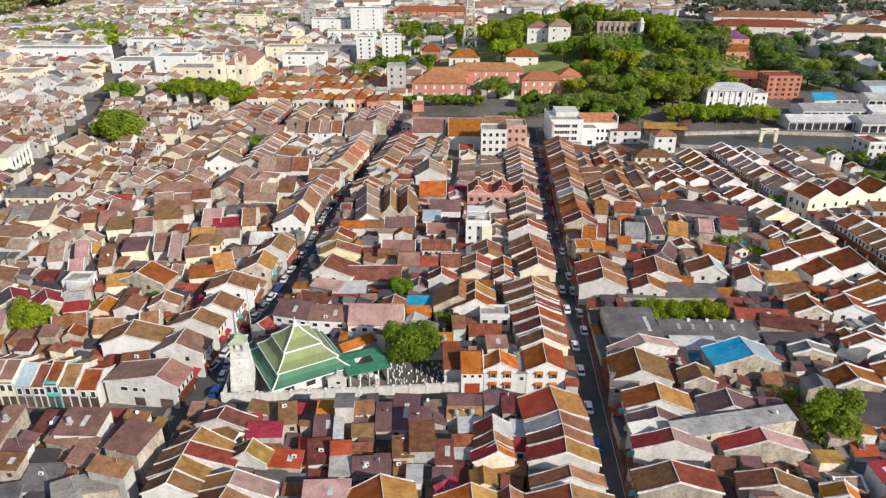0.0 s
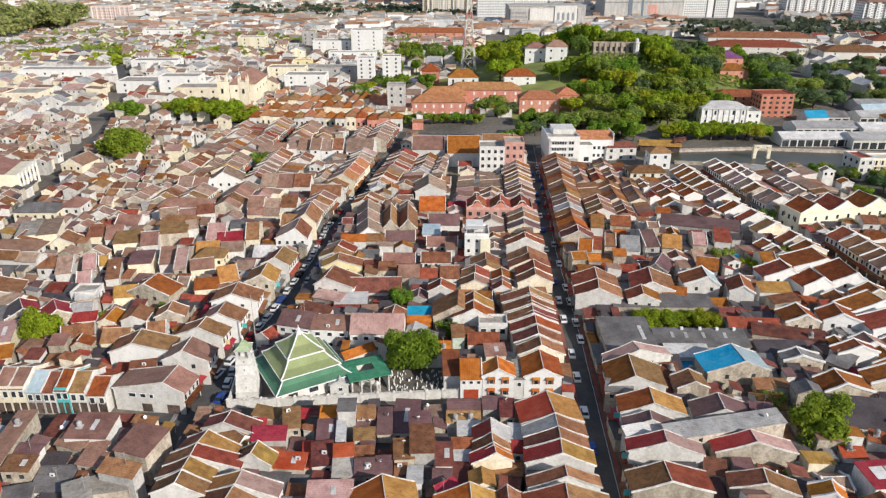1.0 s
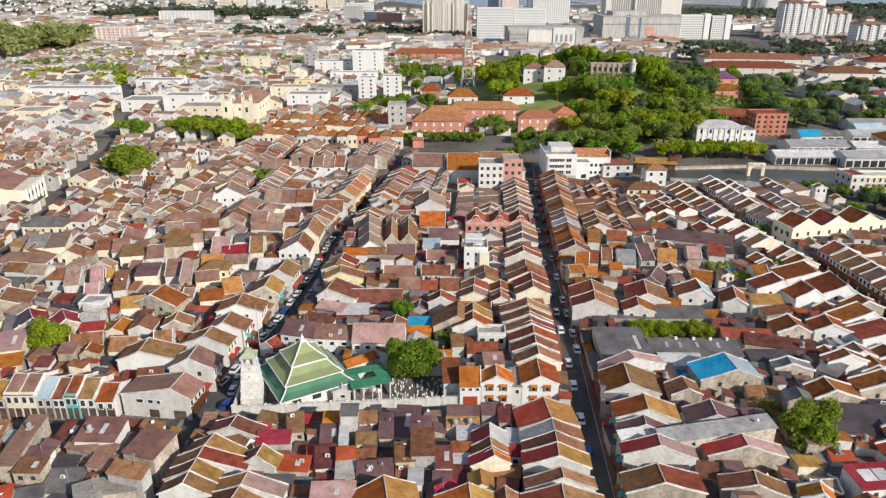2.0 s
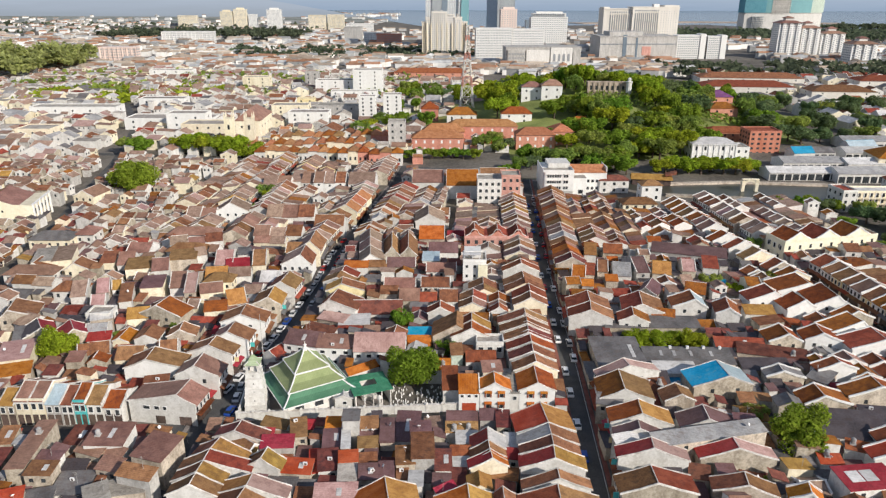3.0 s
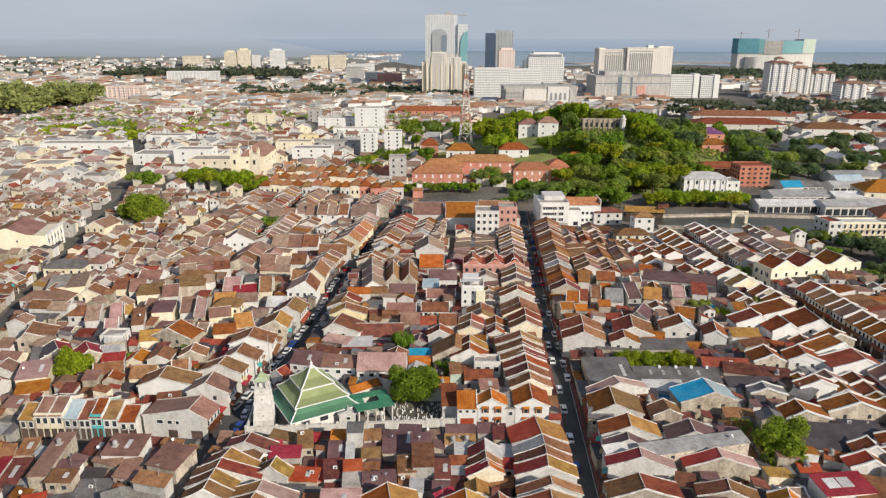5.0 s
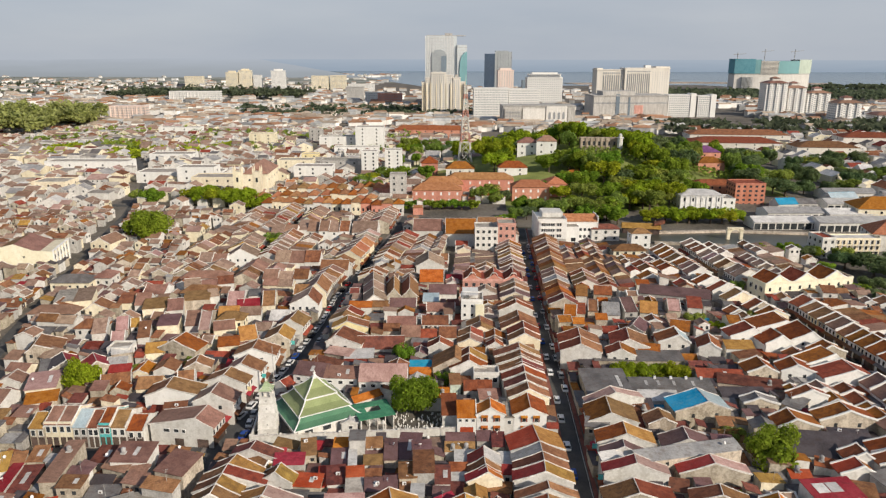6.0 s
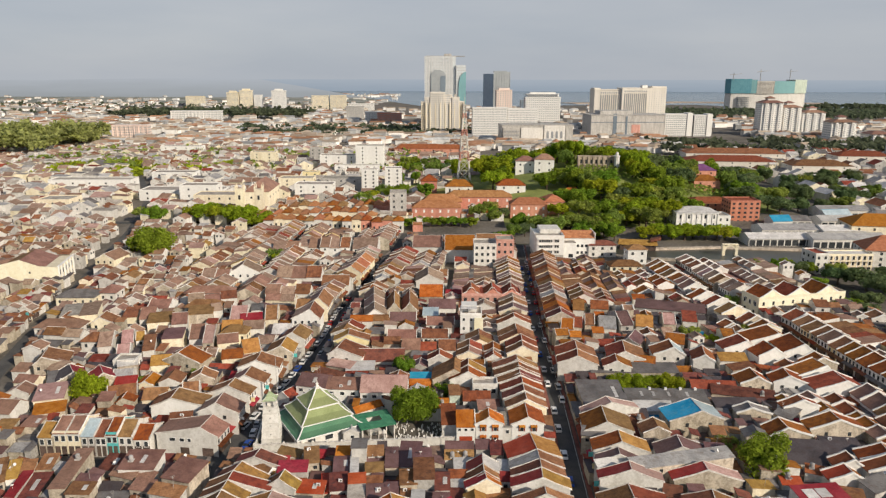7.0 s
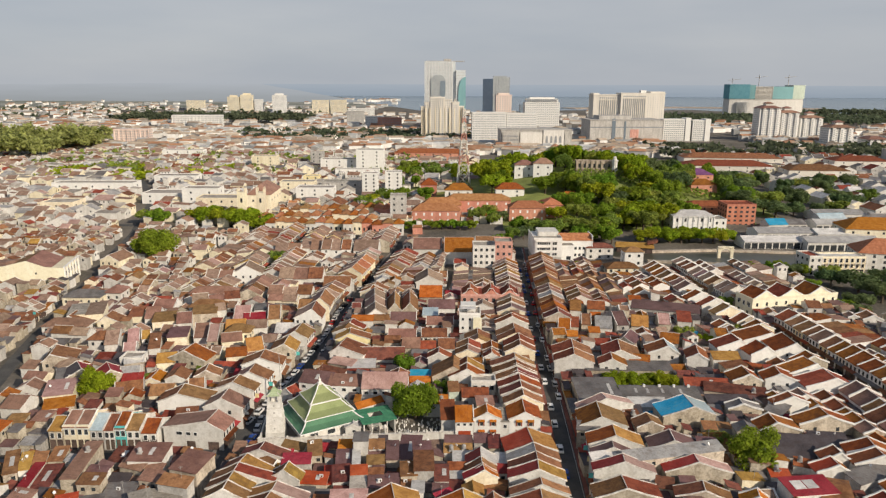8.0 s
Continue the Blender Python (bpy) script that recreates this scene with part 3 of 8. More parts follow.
def shophouse(m, w, depth, rng, roofs=MIXED, walls=PALE, facing=True, coped=0.62, storey=5.9, first=None, like=0, awning=True):
    """A deep terrace house. Local y runs along the street, x from the street into the lot. like: houses of one number share their heights and ranges."""
    wall = pick(rng, walls)
    roofs = FAR_HAZE_MIX if roofs == MIXED and m.translation.y > 265 else roofs
    coped = 1 if rng.random() < coped else 0
    c = first or pick(rng, roofs)
    geo = random.Random(like)
    root = thing("shophouse", m, f"{SIDES[wall]} terraced shophouse with {WORDS[c]} roof", "shophouse", "terraced shophouses")
    body = Shape()
    step = rng.uniform(-0.3, 0.3)
    ze = storey + geo.uniform(-0.4, 0.5) + step
    d = min(depth, geo.uniform(9.5, 12.5))
    zr = ze + d * geo.uniform(0.19, 0.25)
    gable_parts(root, 0, d * 0.5, d, w, zr, ze, ze - 0.2, c, c if rng.random() < 0.7 else pick(rng, roofs), wall, coped, -w / 2, body)
    claim(m, 0, depth, -w / 2, w / 2)
    x = d
    while x < depth - 3:
        gap = geo.uniform(0.8, 2.4)
        s = Shape()
        s.hexa([(x, -w / 2, 0), (x + gap, -w / 2, 0), (x + gap, w / 2, 0), (x, w / 2, 0), (x, -w / 2, ze - 1.7), (x + gap, -w / 2, ze - 2.3), (x + gap, w / 2, ze - 2.3), (x, w / 2, ze - 1.7)])
        part("link_roof", s, ROOF[pick(rng, "slate 3 mauve 3 rust 1 concrete 2")], root, "low link roof beside the light well")
        x += gap
        d = min(depth - x, geo.uniform(5, 10))
        if d < 3:
            break
        k = pick(rng, roofs)
        e = ze - geo.uniform(0.2, 1.9)
        if geo.random() < 0.6:
            gable_parts(root, x, x + d / 2, x + d, w, e + d * 0.23, e, e, k, k if rng.random() < 0.6 else pick(rng, roofs), wall, coped, -w / 2, body)
        else:
            za, zb = (e, e - 0.9) if geo.random() < 0.5 else (e - 0.9, e)
            body.hexa([(x, -w / 2, 0), (x + d, -w / 2, 0), (x + d, w / 2, 0), (x, w / 2, 0), (x, -w / 2, za - 0.2), (x + d, -w / 2, zb - 0.2), (x + d, w / 2, zb - 0.2), (x, w / 2, za - 0.2)])
            s = Shape()
            s.hexa([(x - 0.2, -w / 2, za - 0.12), (x + d + 0.2, -w / 2, zb - 0.12), (x + d + 0.2, w / 2, zb - 0.12), (x - 0.2, w / 2, za - 0.12),
                    (x - 0.2, -w / 2, za), (x + d + 0.2, -w / 2, zb), (x + d + 0.2, w / 2, zb), (x - 0.2, w / 2, za)])
            part("roof_slope", s, ROOF[k], root, WORDS[k] + " lean-to")
        x += d
    part("wall", body, WALL[wall], root)
    if facing:
        turn = pose(0, 0, 0, 0, 0, -90)
        n = 3 if w > 5.2 else 2
        for i in range(n):
            window(root, pose(-0.02, -w / 2 + w * (i + 0.5) / n, ze - 2.5) @ turn, 0.95, 1.5)
        s = Shape()
        if not awning:
            # flat dark plates on the wall stand for the shade inside the arcade
            for k in range(n):
                s.box(-0.06, 0.03, -w / 2 + w * k / n + 0.18, -w / 2 + w * (k + 1) / n - 0.18, 0.1, 3.0)
            part("shopfront", s, SHUTTER, root, "dark plates for the shaded arcade openings")
            return root
        s.hexa([(-1.3, -w / 2, 2.9), (0, -w / 2, 3.4), (0, w / 2, 3.4), (-1.3, w / 2, 2.9), (-1.3, -w / 2, 3.02), (0, -w / 2, 3.55), (0, w / 2, 3.55), (-1.3, w / 2, 3.02)])
        part("awning", s, ROOF[pick(rng, "rust 3 brown 3 red 1 slate 2 tan 1")], root, "sloping canopy over the footway")
        s = Shape()
        s.box(-0.04, 0.03, -w / 2 + 0.5, w / 2 - 0.5, 0.1, 2.7)
        part("shopfront", s, SHUTTER, root, "dark recessed shopfront")
    return root


def along(poly, s):
    """The point and heading at length s of a street's line."""
    for (xa, ya), (xb, yb) in zip(poly, poly[1:]):
        d = math.hypot(xb - xa, yb - ya)
        if s <= d:
            return xa + (xb - xa) * s / d, ya + (yb - ya) * s / d, math.atan2(yb - ya, xb - xa)
        s -= d
    return None


def terrace(poly, side, offset, depth, seed, y0=0, y1=900, facing=True, skip=(), widths=(4.6, 6.4), firsts="", **kw):
    """Terraced houses on one side of a street (side -1: towards -x, +1: towards +x), between y0 and y1."""
    rng = random.Random(seed)
    queue = firsts.split()
    before = set(TAKEN)
    s = 0.0
    like, left = seed * 100, 0
    while True:
        w = rng.uniform(*widths)
        at = along(poly, s + w / 2)
        s += w
        if at is None:
            return
        x, y, a = at
        if y < y0 or y > y1 or any(p <= y <= q for p, q in skip):
            continue
        nx, ny = (math.sin(a), -math.cos(a)) if side > 0 else (-math.sin(a), math.cos(a))
        head = math.degrees(math.atan2(ny, nx))
        dd = depth(y) if callable(depth) else depth
        m = pose(x + nx * offset, y + ny * offset, 0, 0, 0, head)
        while dd > 8 and claim(m, 1.0, dd - 0.5, -w / 2 + 0.8, w / 2 - 0.8, test=True, taken=before):
            dd -= 2
        if dd <= 8:
            continue
        if left == 0:
            like, left = like + 1, rng.randint(2, 5)
        left -= 1
        if y > 225 and rng.random() < 0.14:
            continue
        m = m @ pose(rng.uniform(0, 0.5), 0, 0)
        shophouse(m, w, dd, rng, like=like, facing=facing, first=queue.pop(0) if queue else None, **kw)


# ---------------------------------------------------------------- ground, streets, water
def hill(x, y):
    """Height of the ground: the wooded hill behind the red square."""
    d = ((x - 101) / 124) ** 2 + ((y - 600) / 112) ** 2
    return 26 * math.exp(-d * 1.6) if d < 3 else 0.0


ground, grass = Shape(), Shape()
xs = [-5200, -3600, -2400, -1500, -900] + list(range(-600, 601, 25)) + [900, 1500, 2400, 3600, 5200]
ys = [-900, -200] + list(range(0, 1001, 25)) + [1300, 1800, 2600, 3600, 4985]
idx = {}
for j, yy in enumerate(ys):
    for i, xx in enumerate(xs):
        idx[i, j] = len(ground.v)
        ground.v.append((xx, yy, hill(xx, yy)))
for j in range(len(ys) - 1):
    for i in range(len(xs) - 1):
        if hill((xs[i] + xs[i + 1]) / 2, (ys[j] + ys[j + 1]) / 2) > 1.5:
            grass.f.append((idx[i, j], idx[i + 1, j], idx[i + 1, j + 1], idx[i, j + 1]))
        else:
            ground.f.append((idx[i, j], idx[i + 1, j], idx[i + 1, j + 1], idx[i, j + 1]))
grass.v = ground.v
tagged(part("ground", ground, EARTH), "bare grey-brown town ground with a low hill", "ground", kind="structure")
tagged(part("hill_ground", grass, GRASS), "grassy slopes of the low hill", "ground", kind="structure")


def ribbon(poly, half, z0, z1, shift=0.0):
    """A strip of paving along a street's line."""
    s = Shape()
    rows = []
    for i, (x, y) in enumerate(poly):
        a, b = poly[max(i - 1, 0)], poly[min(i + 1, len(poly) - 1)]
        d = math.hypot(b[0] - a[0], b[1] - a[1])
        nx, ny = (b[1] - a[1]) / d, -(b[0] - a[0]) / d
        rows.append([(x + nx * (shift + k * half), y + ny * (shift + k * half)) for k in (-1, 1)])
    for (a, b), (c, d) in zip(rows, rows[1:]):
        s.hexa([(*a, z0), (*b, z0), (*d, z0), (*c, z0), (*a, z1), (*b, z1), (*d, z1), (*c, z1)])
    return s


def claim_street(poly, half):
    for (xa, ya), (xb, yb) in zip(poly, poly[1:]):
        n = int(math.hypot(xb - xa, yb - ya)) + 1
        for i in range(n + 1):
            claim(pose(xa + (xb - xa) * i / n, ya + (yb - ya) * i / n, 0), -half, half, -half, half)


for line, half, label in ((JONKER, 2.3, "narrow dark asphalt street between shophouse rows"), (TUKANG, 2.9, "asphalt street lined with parked cars"),
                          (BACK, 2.3, "back street between old houses"), (WEST, 2.5, "asphalt street at the edge of the old town"),
                          (HEEREN, 2.4, "old street beside white shophouses"), (LEKIU, 2.2, "narrow lane in front of the mosque wall"), (QUAY, 3.2, "road along the river front")):
    rise = {id(JONKER): 0.06, id(TUKANG): 0.065, id(LEKIU): 0.05, id(QUAY): 0.045}.get(id(line), 0.055)
    tagged(part("road", ribbon(line, half, 0.0, rise), ASPHALT), label, "road", kind="structure")
    claim_street(line, half + 0.4)
for line, half, mat, label in ((JONKER, 2.3, RED_PAVING, "red-paved footway with a raised kerb"), (TUKANG, 2.9, PAVING, "grey footway with a raised kerb"), (HEEREN, 2.4, RED_PAVING, "red-brown footway with a raised kerb")):
    for k in (-1, 1):
        tagged(part("pavement", ribbon(line, 0.5, 0.0, 0.16, k * (half + 0.5)), mat), label, "pavement", kind="structure")
tagged(part("road_line", ribbon(JONKER, 0.06, 0.06, 0.068, 1.95), PAINT_LINE), "white line along the kerb of the street", "road marking", kind="structure")

river = Shape()
river.face((20, 403, 0.08), (58.3, 399.9, 0.08), (100.3, 373.7, 0.08), (136.1, 369.4, 0.08), (180.0, 351.4, 0.08), (273.0, 306.1, 0.08), (455.0, 236.1, 0.08), (465.0, 282.0, 0.08), (304.8, 352.1, 0.08),
           (222.0, 388.8, 0.08), (189.7, 393.3, 0.08), (146.0, 397.0, 0.08), (94.8, 389.4, 0.08), (58.0, 416.9, 0.08), (20, 419, 0.08))
tagged(part("river", river, WATER), "still brownish river between walled banks", "river", kind="structure")
for line in ([(94.7, 392.1), (146.0, 399.7), (189.6, 396.0), (221.9, 391.5), (304.7, 354.3)], [(100.4, 371.5), (136.1, 367.3), (180.0, 349.3), (273.1, 303.9)]):
    bank = ribbon(line, 1.6, 0.0, 1.1)
    tagged(part("river_wall", bank, WALL["aged"]), "stained masonry river wall with a walkway", "river wall", kind="structure")
claim_street([(40, 410), (58.2, 409.4), (94.9, 383.0), (146.3, 384.1), (195.5, 374.1), (316.6, 325.0)], 11)

sea = Shape()
sea.face((-1190, 4980, 0.5), (-850, 4570, 0.5), (-490, 3355, 0.5), (-296, 2770, 0.5), (-184, 2450, 0.5), (28, 2330, 0.5), (333, 2520, 0.5), (800, 2620, 0.5), (965, 2280, 0.5), (1400, 2420, 0.5), (2400, 2300, 0.5),
         (5100, 1900, 0.5), (5100, 4980, 0.5))
tagged(part("sea", sea, SEA), "hazy grey-blue sea behind the town", "sea", kind="structure")
flat = ribbon([(360, 2700), (820, 2860), (1330, 2760)], 60, 0.6, 2.2)
tagged(part("reclaimed_land", flat, WALL["stone"]), "low strip of sandy reclaimed land in the sea", "land", kind="structure")


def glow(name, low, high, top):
    """A far backdrop that glows: haze is painted into its colour, paling from its foot to its top."""
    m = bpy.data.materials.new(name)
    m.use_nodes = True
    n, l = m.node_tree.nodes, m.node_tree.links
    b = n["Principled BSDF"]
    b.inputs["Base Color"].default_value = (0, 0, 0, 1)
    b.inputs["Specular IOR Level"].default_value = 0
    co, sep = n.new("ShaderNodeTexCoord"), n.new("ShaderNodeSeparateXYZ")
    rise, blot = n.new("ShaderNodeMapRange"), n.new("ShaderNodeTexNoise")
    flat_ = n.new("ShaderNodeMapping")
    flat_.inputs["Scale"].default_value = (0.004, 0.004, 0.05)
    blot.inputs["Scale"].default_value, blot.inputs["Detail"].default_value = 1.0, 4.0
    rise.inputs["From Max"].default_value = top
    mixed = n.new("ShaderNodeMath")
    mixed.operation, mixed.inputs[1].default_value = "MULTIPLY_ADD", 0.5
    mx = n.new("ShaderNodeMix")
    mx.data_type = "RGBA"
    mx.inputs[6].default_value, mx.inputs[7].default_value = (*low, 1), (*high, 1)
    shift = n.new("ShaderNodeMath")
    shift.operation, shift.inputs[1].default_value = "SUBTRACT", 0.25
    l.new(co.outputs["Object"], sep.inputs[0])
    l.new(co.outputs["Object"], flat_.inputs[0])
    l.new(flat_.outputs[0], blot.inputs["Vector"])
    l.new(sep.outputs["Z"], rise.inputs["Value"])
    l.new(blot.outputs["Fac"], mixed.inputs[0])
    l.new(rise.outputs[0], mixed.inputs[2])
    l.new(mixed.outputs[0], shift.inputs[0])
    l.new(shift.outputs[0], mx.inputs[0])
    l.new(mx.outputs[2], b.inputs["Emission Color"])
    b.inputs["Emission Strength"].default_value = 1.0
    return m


plain = Shape()
plain.face((-5200, 2600, 0.3), (-700, 2600, 0.3), (-298, 2768, 0.3), (-492, 3355, 0.3), (-852, 4570, 0.3), (-1192, 4984, 0.3), (-5200, 4984, 0.3))
# the land's colour is paled to imitate haze over it
tagged(part("plain", plain, material("haze_paled_plain", (0.13, 0.15, 0.12), (0.34, 0.34, 0.31), 0.006, 0.05, rough=0.95, vary=0.0, bump=0)), "flat country towards the hills, paled for haze", "plain", kind="structure")

tagged(part("plaza", ribbon([(52, 420), (72, 424), (100, 430), (135, 436), (175, 440)], 13, 0.0, 0.09), SQUARE_PAVING), "reddish paved promenade by the river", "plaza", kind="structure")

# the distance beyond five kilometres as glowing sheets, haze painted in: sea on the right, wooded land on the left
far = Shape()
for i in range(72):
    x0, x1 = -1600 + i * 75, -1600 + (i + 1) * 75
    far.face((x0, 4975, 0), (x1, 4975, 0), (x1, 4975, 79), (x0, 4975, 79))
tagged(part("backdrop", far, glow("painted_sea_haze", (0.31, 0.36, 0.415), (0.39, 0.43, 0.475), 79)), "glowing backdrop sheet with the hazy grey-blue sea painted on", "horizon", kind="structure")
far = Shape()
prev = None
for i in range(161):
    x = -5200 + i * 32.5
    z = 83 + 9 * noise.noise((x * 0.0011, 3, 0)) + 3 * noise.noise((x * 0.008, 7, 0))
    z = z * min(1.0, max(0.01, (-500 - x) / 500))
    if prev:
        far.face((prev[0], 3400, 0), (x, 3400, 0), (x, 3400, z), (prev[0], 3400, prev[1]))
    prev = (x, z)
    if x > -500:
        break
tagged(part("backdrop", far, glow("painted_woods_haze", (0.335, 0.35, 0.355), (0.44, 0.46, 0.485), 88)), "glowing backdrop sheet with far hazy wooded hills painted on", "horizon", kind="structure")

# ---------------------------------------------------------------- the mosque
MOSQUE = pose(-38.8, 174.9, 0, 0, 0, 33)
claim(MOSQUE, -11, 11, -11, 11)
MOSQUE_TILE = {"green": material("green_glazed_tile", (0.082, 0.18, 0.115), (0.125, 0.245, 0.16), stripe=0.4, axis="X", ribs=0.12, bump=0.3, rough=0.6),
               "moss": material("faded_green_tile", (0.235, 0.275, 0.135), (0.32, 0.365, 0.19), stripe=0.4, axis="X", ribs=0.06, bump=0.3, rough=0.7)}
mosque = thing("mosque", MOSQUE, "square mosque with three-tiered green tile roof and white ridges", "mosque")
s = Shape()
s.box(-7.8, 7.8, -7.8, 7.8, 0, 4.6)
s.box(-5.6, 5.6, -5.6, 5.6, 4.6, 7.2)
s.box(-3.6, 3.6, -3.6, 3.6, 7.2, 10.2)
part("wall", s, WALL["white"], mosque, "white plastered hall walls")
for (h0, z0, h1, z1, col) in ((9.4, 4.0, 6.2, 6.7, "green"), (7.3, 6.5, 4.0, 9.6, "moss"), (4.5, 9.6, 0.35, 13.4, "moss")):
    for k in range(4):
        turn = pose(0, 0, 0, 0, 0, 90 * k)
        s = Shape()
        n = 4
        for i in range(n):
            fa, fb = i / n, (i + 1) / n
            sag = lambda f: -0.35 * math.sin(math.pi * f)
            ha, hb = h0 + (h1 - h0) * fa, h0 + (h1 - h0) * fb
            za, zb = z0 + (z1 - z0) * fa + sag(fa), z0 + (z1 - z0) * fb + sag(fb)
            s.hexa([(-ha, -ha, za - 0.18), (ha, -ha, za - 0.18), (hb, -hb, zb - 0.18), (-hb, -hb, zb - 0.18), (-ha, -ha, za), (ha, -ha, za), (hb, -hb, zb), (-hb, -hb, zb)])
        part("roof_slope", s, MOSQUE_TILE[col], mosque, WORDS[col] + " slope", turn)
        s = Shape()
        for i in range(n):
            fa, fb = i / n, (i + 1) / n
            ha, hb = h0 + (h1 - h0) * fa, h0 + (h1 - h0) * fb
            za, zb = z0 + (z1 - z0) * fa - 0.35 * math.sin(math.pi * fa), z0 + (z1 - z0) * fb - 0.35 * math.sin(math.pi * fb)
            s.tube((-ha, -ha, za + 0.08), (-hb, -hb, zb + 0.08), 0.2, 0.18, 6)
        s.box(-h0 - 0.06, h0 + 0.06, -h0 - 0.12, -h0 + 0.02, z0 - 0.34 if h0 < 5 else z0 - 0.18, z0 + 0.04)
        part("ridge", s, TRIM, mosque, "white hip ridge and eaves board", turn)
s = Shape()
s.rings([(0.75, 13.0), (0.6, 13.4), (0.75, 13.55), (0.34, 13.8), (0.3, 14.2), (0.46, 14.4), (0.18, 14.7), (0.05, 15.4)], 8)
part("finial", s, COPING, mosque, "white crown-like finial")
for k in range(3):
    window(mosque, pose(-5 + 5 * k, -7.83, 1.4), 2.2, 1.3)
minaret = thing("minaret", pose(-50.0, 168.3, 0, 0, 0, 8), "white tapering six-tier minaret with green pyramid cap", "minaret")
claim(pose(-50.0, 168.3, 0), -3.6, 3.6, -3.6, 3.6)
zz, hh = 0.0, 2.65
for i, step in enumerate((2.4, 2.3, 2.2, 2.1, 2.0)):
    s = Shape()
    top = hh - 0.16
    s.rings([(hh, zz), (top, zz + step - 0.3), (top + 0.11, zz + step - 0.22), (top + 0.11, zz + step)], 4, 0, True)
    tier = part("tier", s, WALL["white"], minaret)
    for k in range(4):
        window(tier, pose(0, 0, 0, 0, 0, 90 * k) @ pose(0, -top - 0.05, zz + 0.7), 0.34, 0.7, False, WALL["grey"])
    zz, hh = zz + step, top - 0.03
s = Shape()
for a in (-1, 1):
    for b in (-1, 1):
        s.box(a * 1.35 - 0.28, a * 1.35 + 0.28, b * 1.35 - 0.28, b * 1.35 + 0.28, zz, zz + 1.7)
s.box(-0.7, 0.7, -0.7, 0.7, zz, zz + 1.7)
s.box(-1.7, 1.7, -1.7, 1.7, zz + 1.7, zz + 1.9)
part("belfry", s, WALL["white"], minaret, "open arcaded top stage")
s = Shape()
s.rings([(1.9, zz + 1.9), (1.05, zz + 2.6), (0.15, zz + 4.0)], 4, 0, True)
part("cap", s, ROOF["moss"], minaret, "pale grey-green pyramid cap")
s = Shape()
for k in range(4):
    a, b = pose(0, 0, 0, 0, 0, 90 * k) @ Vector((1.9, 1.9, zz + 1.95)), Vector((0, 0, zz + 4.05))
    mid = a * 0.47 + b * 0.53
    mid.z = zz + 2.65
    s.tube(a, mid, 0.11, 0.1)
    s.tube(mid, b, 0.1, 0.08)
s.rings([(0.2, zz + 3.9), (0.3, zz + 4.2), (0.06, zz + 5.1)], 6)
part("ridge", s, COPING, minaret, "white ridges and finial")

# parking apron between the street and the yard wall
apron = Shape()
apron.hexa([(-57.9, 161.6, 0), (-53.5, 162.0, 0), (-55.8, 179.0, 0), (-55.2, 180.0, 0), (-57.9, 161.6, 0.062), (-53.5, 162.0, 0.062), (-55.8, 179.0, 0.062), (-55.2, 180.0, 0.062)])
tagged(part("parking_apron", apron, ASPHALT), "asphalt parking strip beside the minaret wall", "parking", kind="structure")
for i in range(7):
    s = Shape()
    s.box(-1.1, 1.1, -0.05, 0.05, 0.062, 0.07)
    tagged(part("bay_line", s, PAINT_LINE, None, "", pose(-55.6 + 0.04 * i, 163.4 + 1.2 * i, 0, 0, 0, 4)), "painted white parking bay line", "road marking", kind="structure")
claim(pose(-57.0, 173.0, 0), -3.5, 3.5, -13, 14)

gabled_house(-52.6, 189.0, -28, 5.0, 2.2, 2.2, 5.0, 3.6, "rust", "rust", "white", 1, name="gatehouse", label="small white gate with red tile roof and white ridges", group="")
# enclosure wall, annexe, graves
s = ribbon([(-53.2, 162.8), (-29.6, 165.8), (-0.6, 169.5)], 0.22, 0, 2.1)
wall = tagged(part("enclosure_wall", s, WALL["white"]), "long white plastered wall round the mosque yard", "wall")
s = ribbon([(-53.2, 162.8), (-29.6, 165.8), (-0.6, 169.5)], 0.34, 2.1, 2.28)
part("coping", s, COPING, wall)
post = Shape()
post.box(-0.27, 0.27, -0.27, 0.27, 0, 2.45)
post.rings([(0.32, 2.45), (0.32, 2.54), (0.08, 2.8)], 4, 0, True)
post = post.mesh("post", WALL["white"])
for i in range(15):
    f = i / 14
    part("post", post, None, wall, "", pose(-53.2 + 52.6 * f, 162.75 + 6.7 * f, 0, 0, 0, 7))
s = ribbon([(-53.2, 163.2), (-55.5, 179.1), (-53.1, 185.6)], 0.2, 0, 1.9)
tagged(part("enclosure_wall", s, WALL["white"]), "white side wall of the mosque yard", "wall")
yard = Shape()
graveyard = Shape()
graveyard.face((-19, 170.6, 0.034), (-2.2, 172.0, 0.034), (-3, 182, 0.034), (-19, 181.5, 0.034))
tagged(part("graveyard", graveyard, EARTH), "dark bare earth of the graveyard", "graveyard", kind="structure")
yard.face((-52.7, 163.3, 0.03), (-0.6, 169.9, 0.03), (-2.4, 185.3, 0.03), (-52.0, 184.6, 0.03))
tagged(part("yard", yard, PAVING), "grey paved mosque yard", "yard", kind="structure")
claim(pose(-26.7, 174.8, 0), -26, 25, -10, 8)

annexe = thing("annexe", pose(-23.3, 174.7, 0, 0, 0, 24), "low annexe with flat green roof round a light well", "annexe")
s = Shape()
for a in ((-5, 5, -5, -1.4), (-5, 5, 1.6, 4.2), (-5, -2, -1.4, 1.6), (2, 5, -1.4, 1.6)):
    s.box(*a, 4.1, 4.35)
part("roof", s, ROOF["green"], annexe)
s = Shape()
